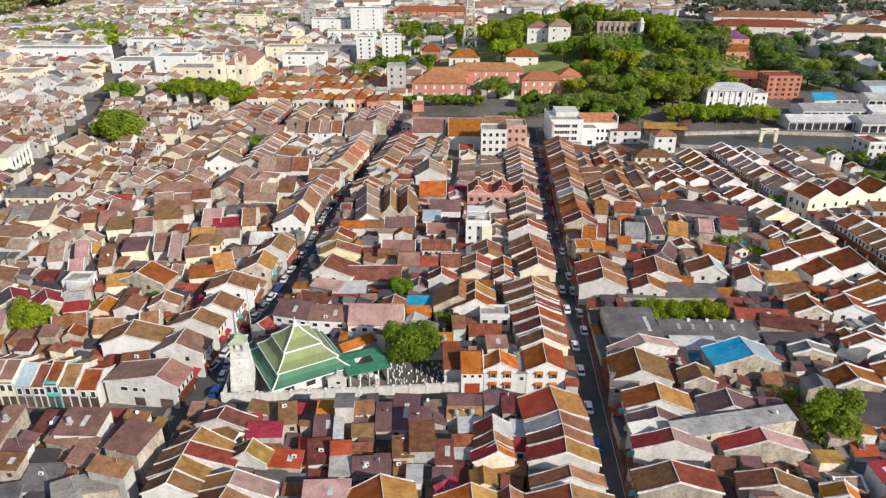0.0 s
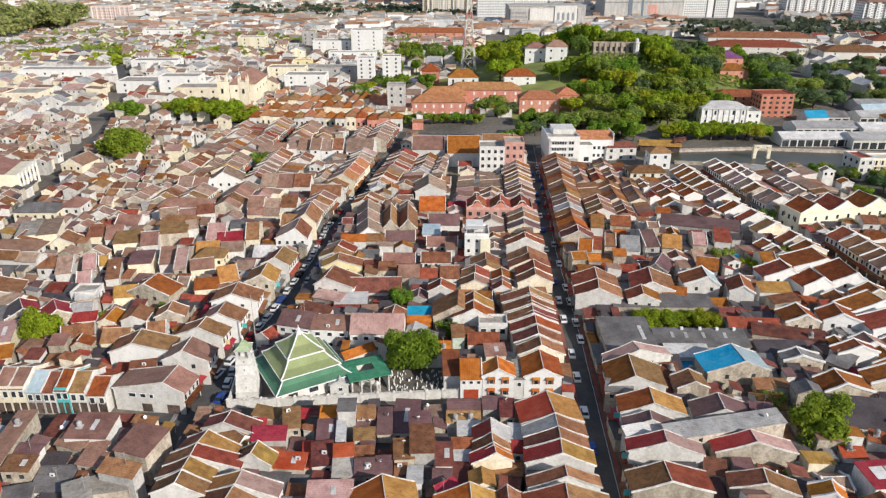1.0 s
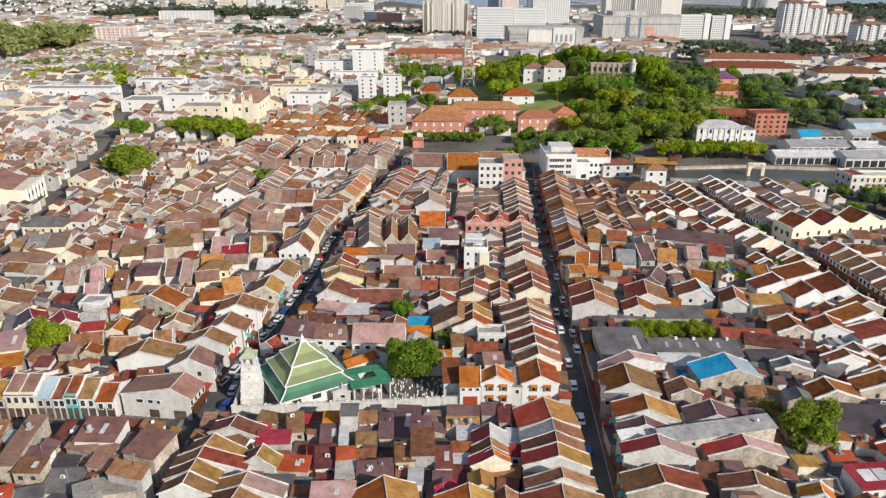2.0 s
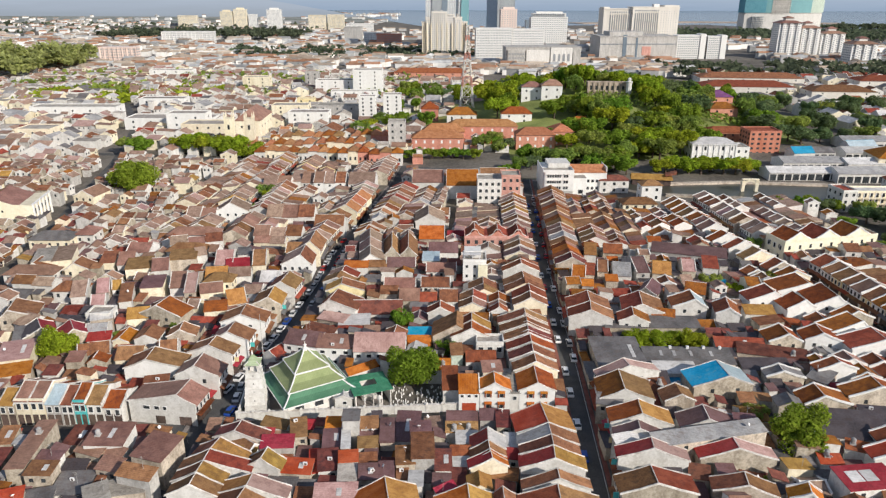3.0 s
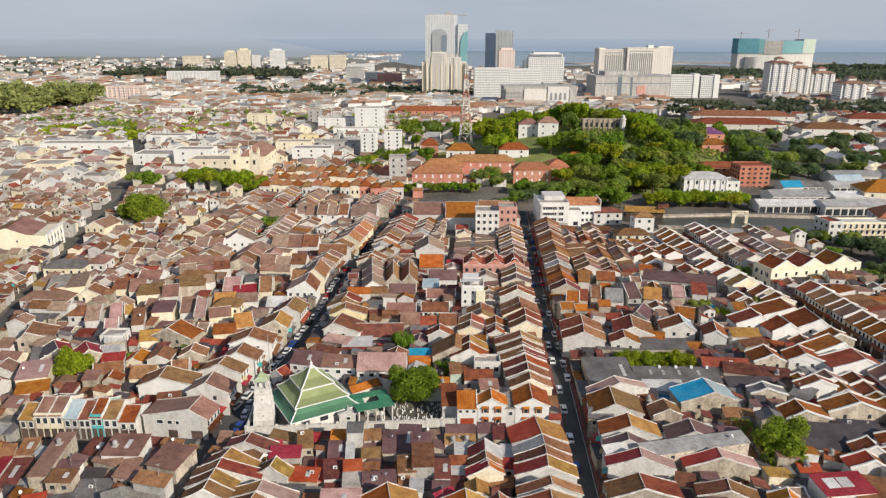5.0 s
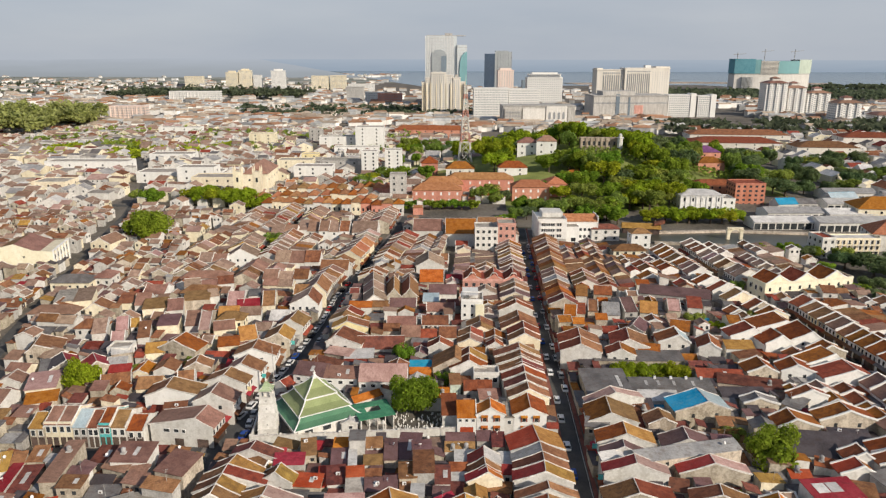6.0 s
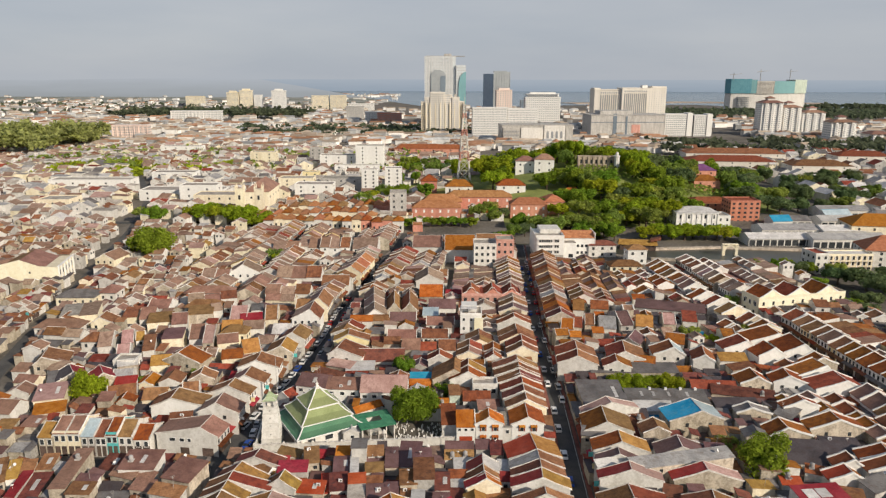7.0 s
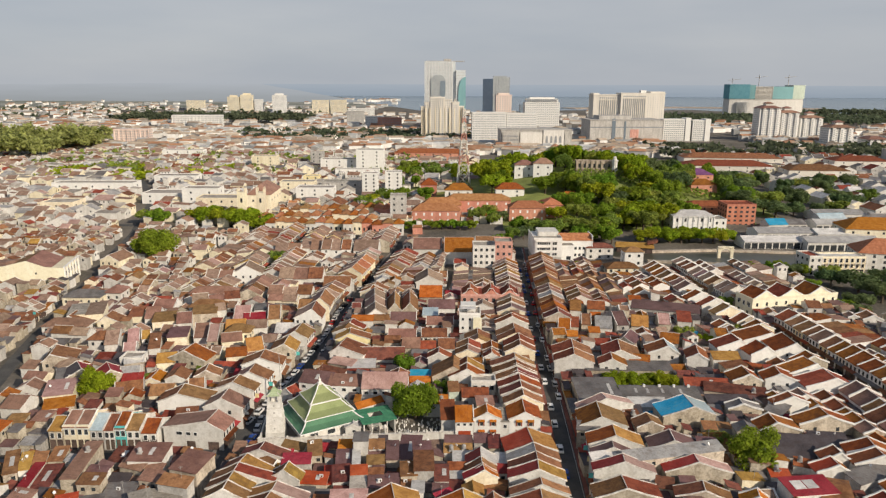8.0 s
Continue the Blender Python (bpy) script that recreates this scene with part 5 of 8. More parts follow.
block("hotel", 221, 360, -12, 26, 20, 8.8, "white", "riverside hotel wing with broad red tile roof", "hotel", "terracotta", 3, 8, hip=6.5)
block("hotel", 258, 428, -6, 44, 22, 8.0, "cream", "riverside hotel wing with broad orange roof", "hotel", "orange", 2, 9, hip=6)
claim(pose(178, 310, 0), -14, 36, -34, 34)
claim(pose(152, 440, 0), -22, 22, -6, 14)
# yellow houses on the far street
yb = block("yellow_terrace", 141.0, 283.0, 16, 42, 11, 8.0, "yellow_cream", "pale cream terrace with a rolling line of gables", "house", "rust", 2, 9, win=(1.0, 1.5))
for x, c in ((-14.5, "copper"), (-1.5, "rust"), (12.5, "copper")):
    s = Shape()
    gable_parts(yb, x - 5.6, x, x + 5.6, 10, 11.6, 8.3, 8.3, c, c, "yellow_cream", 1, 0.5, s, WALL["yellow_cream"])
    part("gable_wall", s, WALL["yellow_cream"], yb)
for i in range(3):
    window(yb, pose(-21.02, 2.0 + 3.4 * i, 4.6, 0, 0, -90), 1.1, 1.8)

# red square: town hall, church, clock tower
for x, y, ang, w, d, h, hip, n in ((-21, 469, 3, 33, 13, 9, 4.4, 10), (42, 472, 3, 25, 13, 9.5, 4.2, 8), (8, 500, 2, 48, 13, 9, 4.2, 12), (-18, 488, 3, 28, 12, 9, 5, 7), (60, 480, 4, 14, 18, 9, 4, 4)):
    block("town_hall", x, y, ang, w, d, h, "salmon", "salmon-red colonial hall with white windows and tile roof", "building", "terracotta", 2, n, hip=hip, win=(1.2, 2.0), glass=TRIM, z=hill(x, y))
block("pavilion", -7, 549, 2, 22, 14, 6.5, "white", "white colonnaded pavilion with brown hipped roof", "building", "copper", 1, 9, hip=5, win=(1.3, 3.4), z=hill(-7, 549))
block("villa", -32, 566, 2, 13, 12, 10, "salmon", "tall salmon-pink gabled villa at the foot of the hill", "house", "copper", 2, 3, hip=5, z=hill(-32, 566))
block("villa", 33, 533, 2, 22, 12, 6.5, "bright", "white villa with orange hipped roof on the lawn", "house", "copper", 2, 7, hip=4.5, z=hill(33, 533))
block("villa", 47, 583, -4, 16, 12, 11, "bright", "white colonial villa with grey-brown hipped roof on the hillside", "house", "rose", 2, 4, hip=4, z=hill(47, 583) - 1)
block("villa", 62, 576, -4, 16, 12, 11, "bright", "white colonial villa wing with grey-brown hipped roof", "house", "rose", 2, 4, hip=4.4, z=hill(62, 576) - 1)
block("villa", 76, 507, 5, 16, 10, 6, "salmon", "low red villa with orange hipped roof among trees", "house", "orange", 2, 4, hip=3.6, z=hill(76, 507))
block("villa", 188, 556, 4, 21, 14, 8, "salmon", "low house with broad orange tile roof among trees", "house", "copper", 2, 6, hip=4, z=hill(188, 556))
# white houses among the western blocks
for x, y, w, d, h, wall, c, n in ((-150, 238, 17, 7, 5.6, "white", "rose", 5), (-161, 270, 16, 9, 7.0, "cream", "slate", 5), (-150.5, 276, 7, 9, 7.2, "white", "rose", 2), (-109, 281, 20, 7, 6.2, "white", "rose", 7), (-104.5, 262, 14, 7, 6.2, "white", "tan", 5),
                                  (-109, 206, 7, 6, 6.2, "white", "concrete", 3), (-128, 224, 10, 6, 6.0, "white", "brown", 3), (-82, 233, 9, 6, 6.4, "cream", "tan", 3)):
    block("house", x, y, 3, w, d, h, wall, f"{SIDES[wall]} two-storey house with rows of windows and {WORDS[c]} roof", "house", c, 2, n, hip=0 if c == "concrete" else 2.4, win=(0.9, 1.2), group="old town houses")
block("clock_tower", -47, 468, 3, 11, 9, 20, "grey", "plain grey concrete tower block at the square", "tower", "concrete", 5, 2)

# church ruin and lighthouse on the hill
ruin = thing("church_ruin", pose(103.5, 573.2, 24, 0, 0, -4), "roofless stone church ruin on the hilltop", "ruin")
for a in ((-15, 15, 0, 1.2), (-15, 15, 10, 11.2), (-15, -13.8, 1.2, 10), (13.8, 15, 1.2, 10)):
    add_box(ruin, "wall", WALL["stone"], *a, -4, 9.5)
for x in range(-14, 15, 4):
    add_box(ruin, "buttress", WALL["stone"], x - 0.7, x + 0.7, -0.6, 0, -4, 10.4)
for x in range(-12, 13, 4):
    window(ruin, pose(x, -0.03, 4), 1.6, 3.2, False)
light = thing("lighthouse", pose(119.2, 569.3, 24), "white square lighthouse tower beside the ruin", "lighthouse")
s = Shape()
s.rings([(2.4, -4), (2.1, 10), (2.6, 10.2), (2.6, 11), (1.4, 11.2), (1.4, 13), (0.2, 14)], 8)
part("tower", s, WALL["white"], light)

# lattice mast
mast = thing("radio_mast", pose(-4, 606, 7, 0, 0, 8), "tall red and white lattice radio mast", "mast")
RED_PAINT = material("mast_red_paint", (0.46, 0.22, 0.17), (0.55, 0.30, 0.24), 0.5, 2.0, vary=0.0)
half = lambda z: 4.9 * (1 - z / 74) ** 1.4 + 0.7
zs = [0, 10, 19, 27, 34, 40, 45.5, 50.5, 55, 59, 63, 66.5]
for k, (za, zb) in enumerate(zip(zs, zs[1:])):
    s = Shape()
    for i in range(4):
        c = lambda j, z: pose(0, 0, 0, 0, 0, 90 * j) @ Vector((half(z), half(z), z))
        s.tube(c(i, za), c(i, zb), 0.42, 0.40, 5)
        s.tube(c(i, za), c(i + 1, zb), 0.24, 0.24, 4)
        s.tube(c(i + 1, za), c(i, zb), 0.24, 0.24, 4)
        s.tube(c(i, zb), c(i + 1, zb), 0.26, 0.26, 4)
    part("lattice_section", s, RED_PAINT if k % 3 == 2 else COPING, mast)
s = Shape()
s.tube((0, 0, 65), (0, 0, 75), 0.25, 0.1)
part("antenna", s, COPING, mast)
HALL = pose(-189.5, 306.5, 0, 0, 0, 14)
claim(HALL, -78, 0.5, 0, 26)
hall = thing("assembly_hall", HALL, "large bright cream hall with plain side wall and brown roofs", "building")
s = Shape()
s.prism([(-78, 0), (0, 0), (0, 9.6), (-8, 10.4), (-16, 13.8), (-26, 11.6), (-40, 11.8), (-58, 10.6), (-78, 10.2)], 0, 0.5)
part("side_wall", s, WALL["yellow_cream"], hall, "plain bright cream side wall with a stepped gable")
add_box(hall, "wall", WALL["cream"], -77.8, -0.1, 0.5, 24, 0, 9.4)
s = Shape()
slope(s, -16, 13.6, -6, 9.4, 0.6, 24)
part("roof_slope", s, ROOF["rose"], hall, "rose-brown tile slope")
s = Shape()
slope(s, -16, 13.6, -26, 9.6, 0.6, 24)
part("roof_slope", s, ROOF["tan"], hall, "tan tile slope")
s = Shape()
s.hexa([(-77, 0.6, 9.5), (-26, 0.6, 9.5), (-26, 24, 9.5), (-77, 24, 9.5), (-75, 11, 11.2), (-28, 11, 11.2), (-28, 12, 11.2), (-75, 12, 11.2)])
part("roof", s, ROOF["rose"], hall, "low rose-brown hipped roof")
for i in range(6):
    add_box(hall, "pilaster", WALL["bright"], -0.1, 0.5, 0.6 + 4.4 * i, 1.5 + 4.4 * i, 0, 10.2)
    if i < 5:
        for z in (1.0, 5.2):
            window(hall, pose(0.0, 3.3 + 4.4 * i, z, 0, 0, 90), 1.7, 2.4)
for u in (-30, -12):
    window(hall, pose(u, -0.03, 7.2), 0.7, 0.9, False)
add_box(hall, "cornice", TRIM, -0.2, 0.6, 0.4, 24, 9.6, 10.1)
gabled_house(-180.0, 330.5, -6, 14, 5.0, 5.0, 10.2, 7.4, "rose", "rose", "cream", 1, windows=3, label="cream gabled house at the street bend")
# rows of red-roofed shophouses behind the quay
for x, y, w, d, h, wall, c in ((-118, 438, 26, 10, 7, "cream", "copper"), (-92, 437, 24, 10, 7, "white", "tan"), (-70, 433, 18, 9, 8, "salmon", "copper"), (-50, 431, 20, 9, 8, "salmon", "orange"), (-114, 453, 30, 11, 8, "cream", "tan"),
                               (-82, 457, 30, 11, 9, "cream", "copper"), (-66, 446, 14, 8, 8, "white", "copper"), (-104, 476, 40, 12, 9, "cream", "tan"), (-66, 482, 26, 12, 9, "salmon", "copper"), (-140, 452, 16, 10, 7, "cream", "rust")):
    n = max(2, round(w / 6.5))
    for k in range(n):
        u = -w / 2 + w * (k + 0.5) / n
        kind = (wall, "cream", "white", wall)[(k * 7 + int(w)) % 4]
        roof = (c, "terracotta", "tan", "terracotta", "copper")[(k * 3 + int(d)) % 5]
        block("quay_house", x + u * math.cos(0.052), y + u * math.sin(0.052), 3, w / n - 0.1, d, h - 0.8 + 0.5 * ((k * 5) % 3), kind, f"narrow {SIDES[kind]} shophouse with {WORDS[roof]} roof on the quay", "shophouse", roof, 1, 2, hip=2.6, group="quay rows", sides=False, win=(1.1, 2.0))

# ---------------------------------------------------------------- trees
CROWNS = {}


def crown_mesh(kind, seed, leaves, size, spread):
    """A crown of unit radius: leaf clumps thrown round several boughs, with gaps."""
    key = (kind, seed)
    if key in CROWNS:
        return CROWNS[key]
    rng = random.Random(seed)
    boughs = [(Vector((0, 0, 0.02)), 0.55)]
    for i in range(26 if leaves > 8000 else 11):
        a, r = rng.uniform(0, math.tau), rng.uniform(0.30, 0.84) * spread
        boughs.append((Vector((r * math.cos(a), r * math.sin(a), rng.uniform(-0.45, 0.42) - 0.25 * (r - 0.5))), rng.uniform(0.24, 0.40)))
    s = Shape()
    for i in range(leaves):
        c, r = boughs[rng.randrange(len(boughs))]
        n = Vector((rng.gauss(0, 1), rng.gauss(0, 1), rng.gauss(0.15, 1))).normalized()
        p = c + n * r * rng.uniform(0.7, 1.08)
        n = (n + Vector((rng.gauss(0, 0.5), rng.gauss(0, 0.5), rng.gauss(0.3, 0.5)))).normalized()
        u = n.orthogonal().normalized()
        u.rotate(Matrix.Rotation(rng.uniform(0, math.tau), 3, n))
        v = n.cross(u)
        a, b = size * rng.uniform(0.6, 1.3), size * rng.uniform(0.4, 0.9)
        s.face(p - u * a, p - v * b * 0.8 + n * 0.15 * a, p + u * a, p + v * b + n * 0.1 * a)
    CROWNS[key] = s.mesh("crown", LEAF[kind])
    return CROWNS[key]


TRUNKS = {}


def trunk_mesh(seed):
    if seed not in TRUNKS:
        rng = random.Random(seed)
        s = Shape()
        s.tube((0, 0, -0.05), (0.02, 0.01, 0.5), 0.075, 0.05, 8)
        for i in range(6):
            a = math.tau * i / 6 + rng.uniform(-0.4, 0.4)
            mid = (0.28 * math.cos(a), 0.28 * math.sin(a), 0.75)
            s.tube((0.02, 0.01, 0.46), mid, 0.035, 0.022)
            s.tube(mid, (0.6 * math.cos(a + 0.2), 0.6 * math.sin(a + 0.2), rng.uniform(0.9, 1.15)), 0.022, 0.008)
        TRUNKS[seed] = s.mesh("trunk", BARK)
    return TRUNKS[seed]


LOOKS = {"bright": "bright green", "mid": "mid-green", "deep": "dark green", "yellow": "yellow-green"}


def tree(x, y, radius, height, kind="mid", seed=1, leaves=2000, z=None, place="among the houses"):
    rng = random.Random(seed * 77 + int(x))
    z = hill(x, y) if z is None else z
    variant = seed % 4
    root = thing("tree", pose(x, y, z, 0, 0, rng.uniform(0, 360)), f"{LOOKS[kind]} broad-leaved tree {place}", "tree", "trees")
    t = part("trunk", trunk_mesh(variant), None, root)
    t.scale = (radius, radius, height * 0.62)
    c = part("crown", crown_mesh(kind, variant + (20 if leaves > 5000 else 10 if leaves > 2000 else 0), leaves * 2 if leaves > 2000 else leaves, 0.062 if leaves > 2000 else 0.105, 1.0), None, root)
    c.location = (0, 0, height * 0.56)
    c.scale = (radius, radius * rng.uniform(0.88, 1.1), height * 0.50)
    return root


tree(-12.1, 180.7, 6.9, 12.8, "bright", 3, 4200, place="in the mosque graveyard")
tree(-4.1, 196.0, 3.2, 6.5, "bright", 5, 2600)
tree(-18.6, 210.4, 4.6, 10, "bright", 6, 2600)
tree(-110.4, 187.6, 5.2, 12.0, "yellow", 7, 4200)
tree(-100.6, 199.5, 2.6, 5.0, "mid", 8, 2600)
tree(75.0, 155.4, 6.4, 13.0, "bright", 7, 4200, place="beside a walled yard")
tree(69.5, 165.7, 4.2, 7, "mid", 10, 2600, place="beside a stained gable")
for k, x in enumerate((50.0, 54.5, 59, 63.5, 67.5)):
    tree(x - 0.5, 204.2 + 0.6 * (k % 2), 4.1, 6.6, "yellow", 11 + k, 2600, place="in an overgrown court")
tree(-167, 354, 11, 20, "bright", 14, 5200, place="with a round dense crown")
tree(-99, 324, 3.4, 7.5, "bright", 4, 1500)
for x, y, r, h, k in ((-152.1, 260.4, 4, 8, "bright"), (-101.3, 356.0, 4.4, 9, "mid"), (-104.4, 370.4, 4.6, 9, "bright"), (-97.2, 345.8, 3.6, 8, "yellow"), (-84.3, 203.5, 3, 5.5, "mid"), (113.6, 289.3, 3.6, 7, "mid"), (74.9, 347.5, 3, 6, "mid"),
                      (84.1, 248.0, 4, 7, "mid"), (90.5, 241.8, 3, 6, "yellow"), (61.3, 351.0, 3.4, 6, "bright"), (107.0, 253.3, 3, 6, "mid"), (164.0, 352.7, 4, 7, "bright"), (172.6, 346.7, 4, 7, "bright"), (183.4, 340.8, 5, 8, "mid"),
                      (154.7, 291.4, 4.5, 7, "mid"), (163.3, 287.5, 4.5, 7, "bright"), (19.4, 401.5, 4.6, 9, "bright"), (75.9, 345.4, 3.4, 7, "mid"), (108.6, 176.3, 3, 5, "mid"), (81.0, 138.4, 3, 5, "mid"), (63.2, 141.2, 3, 4, "mid"), (25.9, 380.8, 2.2, 7, "mid")):
    tree(x, y, r, h, k, int(x + y))
for x, y, r, h, k in ((186, 318, 9, 12, "deep"), (188, 302, 8, 11, "deep"), (172, 292, 6, 8, "deep"), (199, 308, 9, 12, "deep"), (178, 328, 7, 10, "deep"), (165, 322, 4.5, 6, "bright"), (164.5, 311, 4, 6, "bright"), (162, 300, 3.5, 5, "mid"),
                      (149, 351, 4, 6.5, "bright"), (159, 352, 4.2, 6.5, "bright"), (168, 346, 5, 7, "deep"), (206, 330, 8, 10, "deep"), (184, 338, 4, 6, "mid"), (167, 281, 5, 7, "deep"), (213, 300, 9, 12, "deep")):
    tree(x, y, r, h, k, int(x + 2 * y), place="by the river bend")
for x, y, r, h, k in ((23.8, 410, 5, 8, "bright"), (29, 421, 6, 9, "mid"), (36, 424, 6, 9, "deep"), (44, 442, 7, 10, "deep"), (12, 478, 7, 11, "bright"), (19, 466, 6, 9, "mid"), (68, 500, 8, 12, "bright"), (78, 424, 8, 12, "bright"), (89, 414, 8, 12, "bright"), (70, 421, 7, 10, "bright"), (87, 438, 9, 13, "bright")):
    tree(x, y, r, h, k, int(3 * x + y), place="on the square")
# trees along the quay and the square
rng = random.Random(5)
for x, y, r, h, k in [(-184 + 9 * i, 457 - 0.8 * i + rng.uniform(-3, 3), 9, rng.uniform(11, 15), "yellow") for i in range(6)] + \
        [(-205.1, 448.1, 10, 14, "bright"), (-217.6, 460.4, 9, 12, "mid"), (-142.5, 448.7, 8, 7, "yellow"), (-130.8, 447.5, 8, 7, "yellow"), (-121.1, 446.1, 7, 6, "yellow")] + \
        [(-30 + 6.5 * i, 452 + rng.uniform(-2, 2), 5, 7.5, "bright") for i in range(6)] + [(8.0, 472.5, 6, 11, "mid"), (15.9, 481.5, 7, 12, "mid"), (24.3, 469.5, 6, 9, "deep"), (34.9, 448.1, 7, 10, "bright"), (43.2, 438.1, 8, 11, "mid")] + \
        [(55 + 8 * i, 432 + rng.uniform(-5, 9), 8, 12, "mid") for i in range(5)] + [(112 + 6.6 * i, 421 + rng.uniform(-3, 3), 8.2, 10.0, "yellow") for i in range(8)] + \
        [(-76 + rng.uniform(-10, 10), 500 + 30 * i, 8, 12, "mid") for i in range(3)]:
    tree(x, y, r, h, k, int(abs(x) + y), place="on the river front")
for x, y, r in ((62, 470, 8), (76, 472, 9), (84, 422, 7), (94, 445, 9), (84, 500, 9), (70, 438, 8), (104, 452, 8), (66, 452, 7), (96, 475, 9), (110, 478, 9), (58, 488, 8), (124, 462, 9), (90, 520, 9), (106, 505, 9), (72, 505, 8)):
    tree(x, y, r, r * 1.5, ("bright", "mid", "yellow")[int(x) % 3], int(x + y), place="below the hill")
for x, y, r in ((110, 463, 10), (121, 468, 11), (132, 463, 10)):
    tree(x, y, r, 17, "yellow", int(x), place="below the hill")
# the wooded hill
n = 0
rng = random.Random(21)
while n < 135:
    x, y = rng.uniform(-12, 245), rng.uniform(490, 740)
    d = ((x - 115) / 132) ** 2 + ((y - 606) / 118) ** 2
    if d > 1.0 or claim(pose(x, y, 0), -3, 3, -3, 3, test=True) or (82 < x < 130 and 535 < y < 590) or (32 < x < 76 and 545 < y < 600) or (14 < x < 56 and 505 < y < 545) or (-25 < x < 12 and 520 < y < 632):
        continue
    claim(pose(x, y, 0), -2.5, 2.5, -2.5, 2.5)
    tree(x, y, rng.uniform(7.5, 12), rng.uniform(13, 21), rng.choice(["mid", "bright", "yellow", "bright", "yellow", "deep", "yellow"] if x < 150 else ["mid", "bright", "deep"]), n, place="on the wooded hill")
    n += 1
for i in range(26):
    x, y = rng.uniform(85, 165), rng.uniform(440, 515)
    if not claim(pose(x, y, 0), -3, 3, -3, 3, test=True):
        claim(pose(x, y, 0), -3, 3, -3, 3)
        tree(x, y, rng.uniform(7, 10), rng.uniform(11, 17), rng.choice(["mid", "bright", "mid", "yellow"]), i, place="at the foot of the hill")
for i in range(60):
    x, y = rng.uniform(208, 430), rng.uniform(500, 690)
    if not claim(pose(x, y, 0), -3, 3, -3, 3, test=True):
        claim(pose(x, y, 0), -3, 3, -3, 3)
        tree(x, y, rng.uniform(7, 11), rng.uniform(11, 16), rng.choice(["deep", "deep", "mid"]), i, place="in a dark row beyond the sheds")
for i in range(24):
    x, y = rng.uniform(-80, 55), rng.uniform(640, 770)
    if not claim(pose(x, y, 0), -4, 4, -4, 4, test=True):
        claim(pose(x, y, 0), -3, 3, -3, 3)
        tree(x, y, rng.uniform(7, 11), rng.uniform(11, 17), rng.choice(["mid", "bright", "deep"]), i, place="behind the red square")

for x0, x1, y0, y1, count in ((-78, -34, 530, 640, 12), (22, 72, 436, 462, 5), (10, 30, 556, 640, 8), (70, 100, 482, 540, 9), (-40, -6, 446, 455, 4)):
    for i in range(count):
        x, y = rng.uniform(x0, x1), rng.uniform(y0, y1)
        if not claim(pose(x, y, 0), -3, 3, -3, 3, test=True):
            claim(pose(x, y, 0), -3, 3, -3, 3)
            tree(x, y, rng.uniform(5.5, 8.5), rng.uniform(10, 16) if y > 456 else 7.5, rng.choice(["mid", "bright", "bright", "yellow"]), i, place="round the red square")

# ---------------------------------------------------------------- houses of the near blocks
# slope pairs such as red and ochre partly paint sunlit and shaded sides
gabled_house(19.5, 152.0, 8, 8.1, 6.5, 6.1, 9, 6.4, 'red', 'ochre', 'white')
gabled_house(19.7, 147.7, 3, 4.3, 6.6, 5.9, 9, 6.4, 'zinc', 'tan', 'white')
gabled_house(19.8, 143.8, 1, 3.9, 6.5, 5.6, 9, 6.4, 'maroon', 'tan', 'white')
gabled_house(19.7, 139.4, -1, 4.5, 6.8, 6.2, 9, 6.4, 'crimson', 'ochre', 'white')
gabled_house(19.9, 133.1, 3, 3.2, 6.8, 6.2, 9, 6.4, 'brown', 'tan', 'white')
gabled_house(19.4, 126.4, 1, 5.2, 7.2, 7.6, 9, 6.4, 'rust', 'tan', 'white')
gabled_house(6.4, 146.5, 1, 4.7, 3.5, 3.6, 8, 5.8, 'crimson', 'pale', 'white')
gabled_house(6.7, 142.5, 4, 4.0, 3.6, 3.3, 8, 5.8, 'brown', 'tan', 'white')
gabled_house(7.2, 140.2, 8, 3.2, 4.5, 3.2, 8, 5.8, 'crimson', 'orange', 'cream')
lean_house(13.2, 144.3, -2, 6.3, 2.7, 5, 5.6, 'crimson', 'white')
lean_house(11.6, 148.6, -3, 3.5, 4.3, 5, 5.4, 'pale', 'aged')
lean_house(8.4, 139.4, -6, 7.7, 2.5, 3.8, 4.6, 'brown', 'grey')
lean_house(2.0, 149.4, 3, 4.7, 4.1, 5, 5.3, 'pale', 'aged')
lean_house(0.7, 153.6, 2, 7.0, 2.1, 5, 6, 'tan', 'white')
lean_house(0.7, 156.9, 1, 6.9, 2.7, 5.5, 6.3, 'mauve', 'aged')
lean_house(6.6, 157.9, 2, 3.5, 3.0, 5.5, 6.3, 'mauve', 'grey')
lean_house(10.0, 155.3, 1, 2.9, 5.2, 5.5, 6.3, 'maroon', 'aged')
lean_house(0.7, 145.0, 1, 4.4, 2.1, 5, 5.8, 'rust', 'white')
lean_house(1.3, 141.4, 5, 4.0, 3.0, 4.5, 5, 'pale', 'aged')
gabled_house(2.8, 124.9, 6, 6.0, 6.2, 5.1, 9, 6.4, 'orange', 'ochre', 'white')
lean_house(-1.4, 131.9, 37, 4.3, 1.8, 6, 6.6, 'crimson', 'grey')
gabled_house(9.1, 128.0, 3, 3.6, 2.6, 2.8, 8, 6, 'brown', 'tan', 'white')
lean_house(-34.8, 149.3, 13, 3.4, 5.7, 5.6, 6.6, 'tan', 'aged')
lean_house(-27.9, 152.9, 4, 3.5, 3.1, 5.5, 6.3, 'orange', 'white')
lean_house(-27.1, 146.8, 8, 3.9, 5.6, 5, 5.6, 'mauve', 'aged')
lean_house(-23.7, 151.5, 4, 3.6, 3.6, 8.6, 9, 'slate', 'grey')
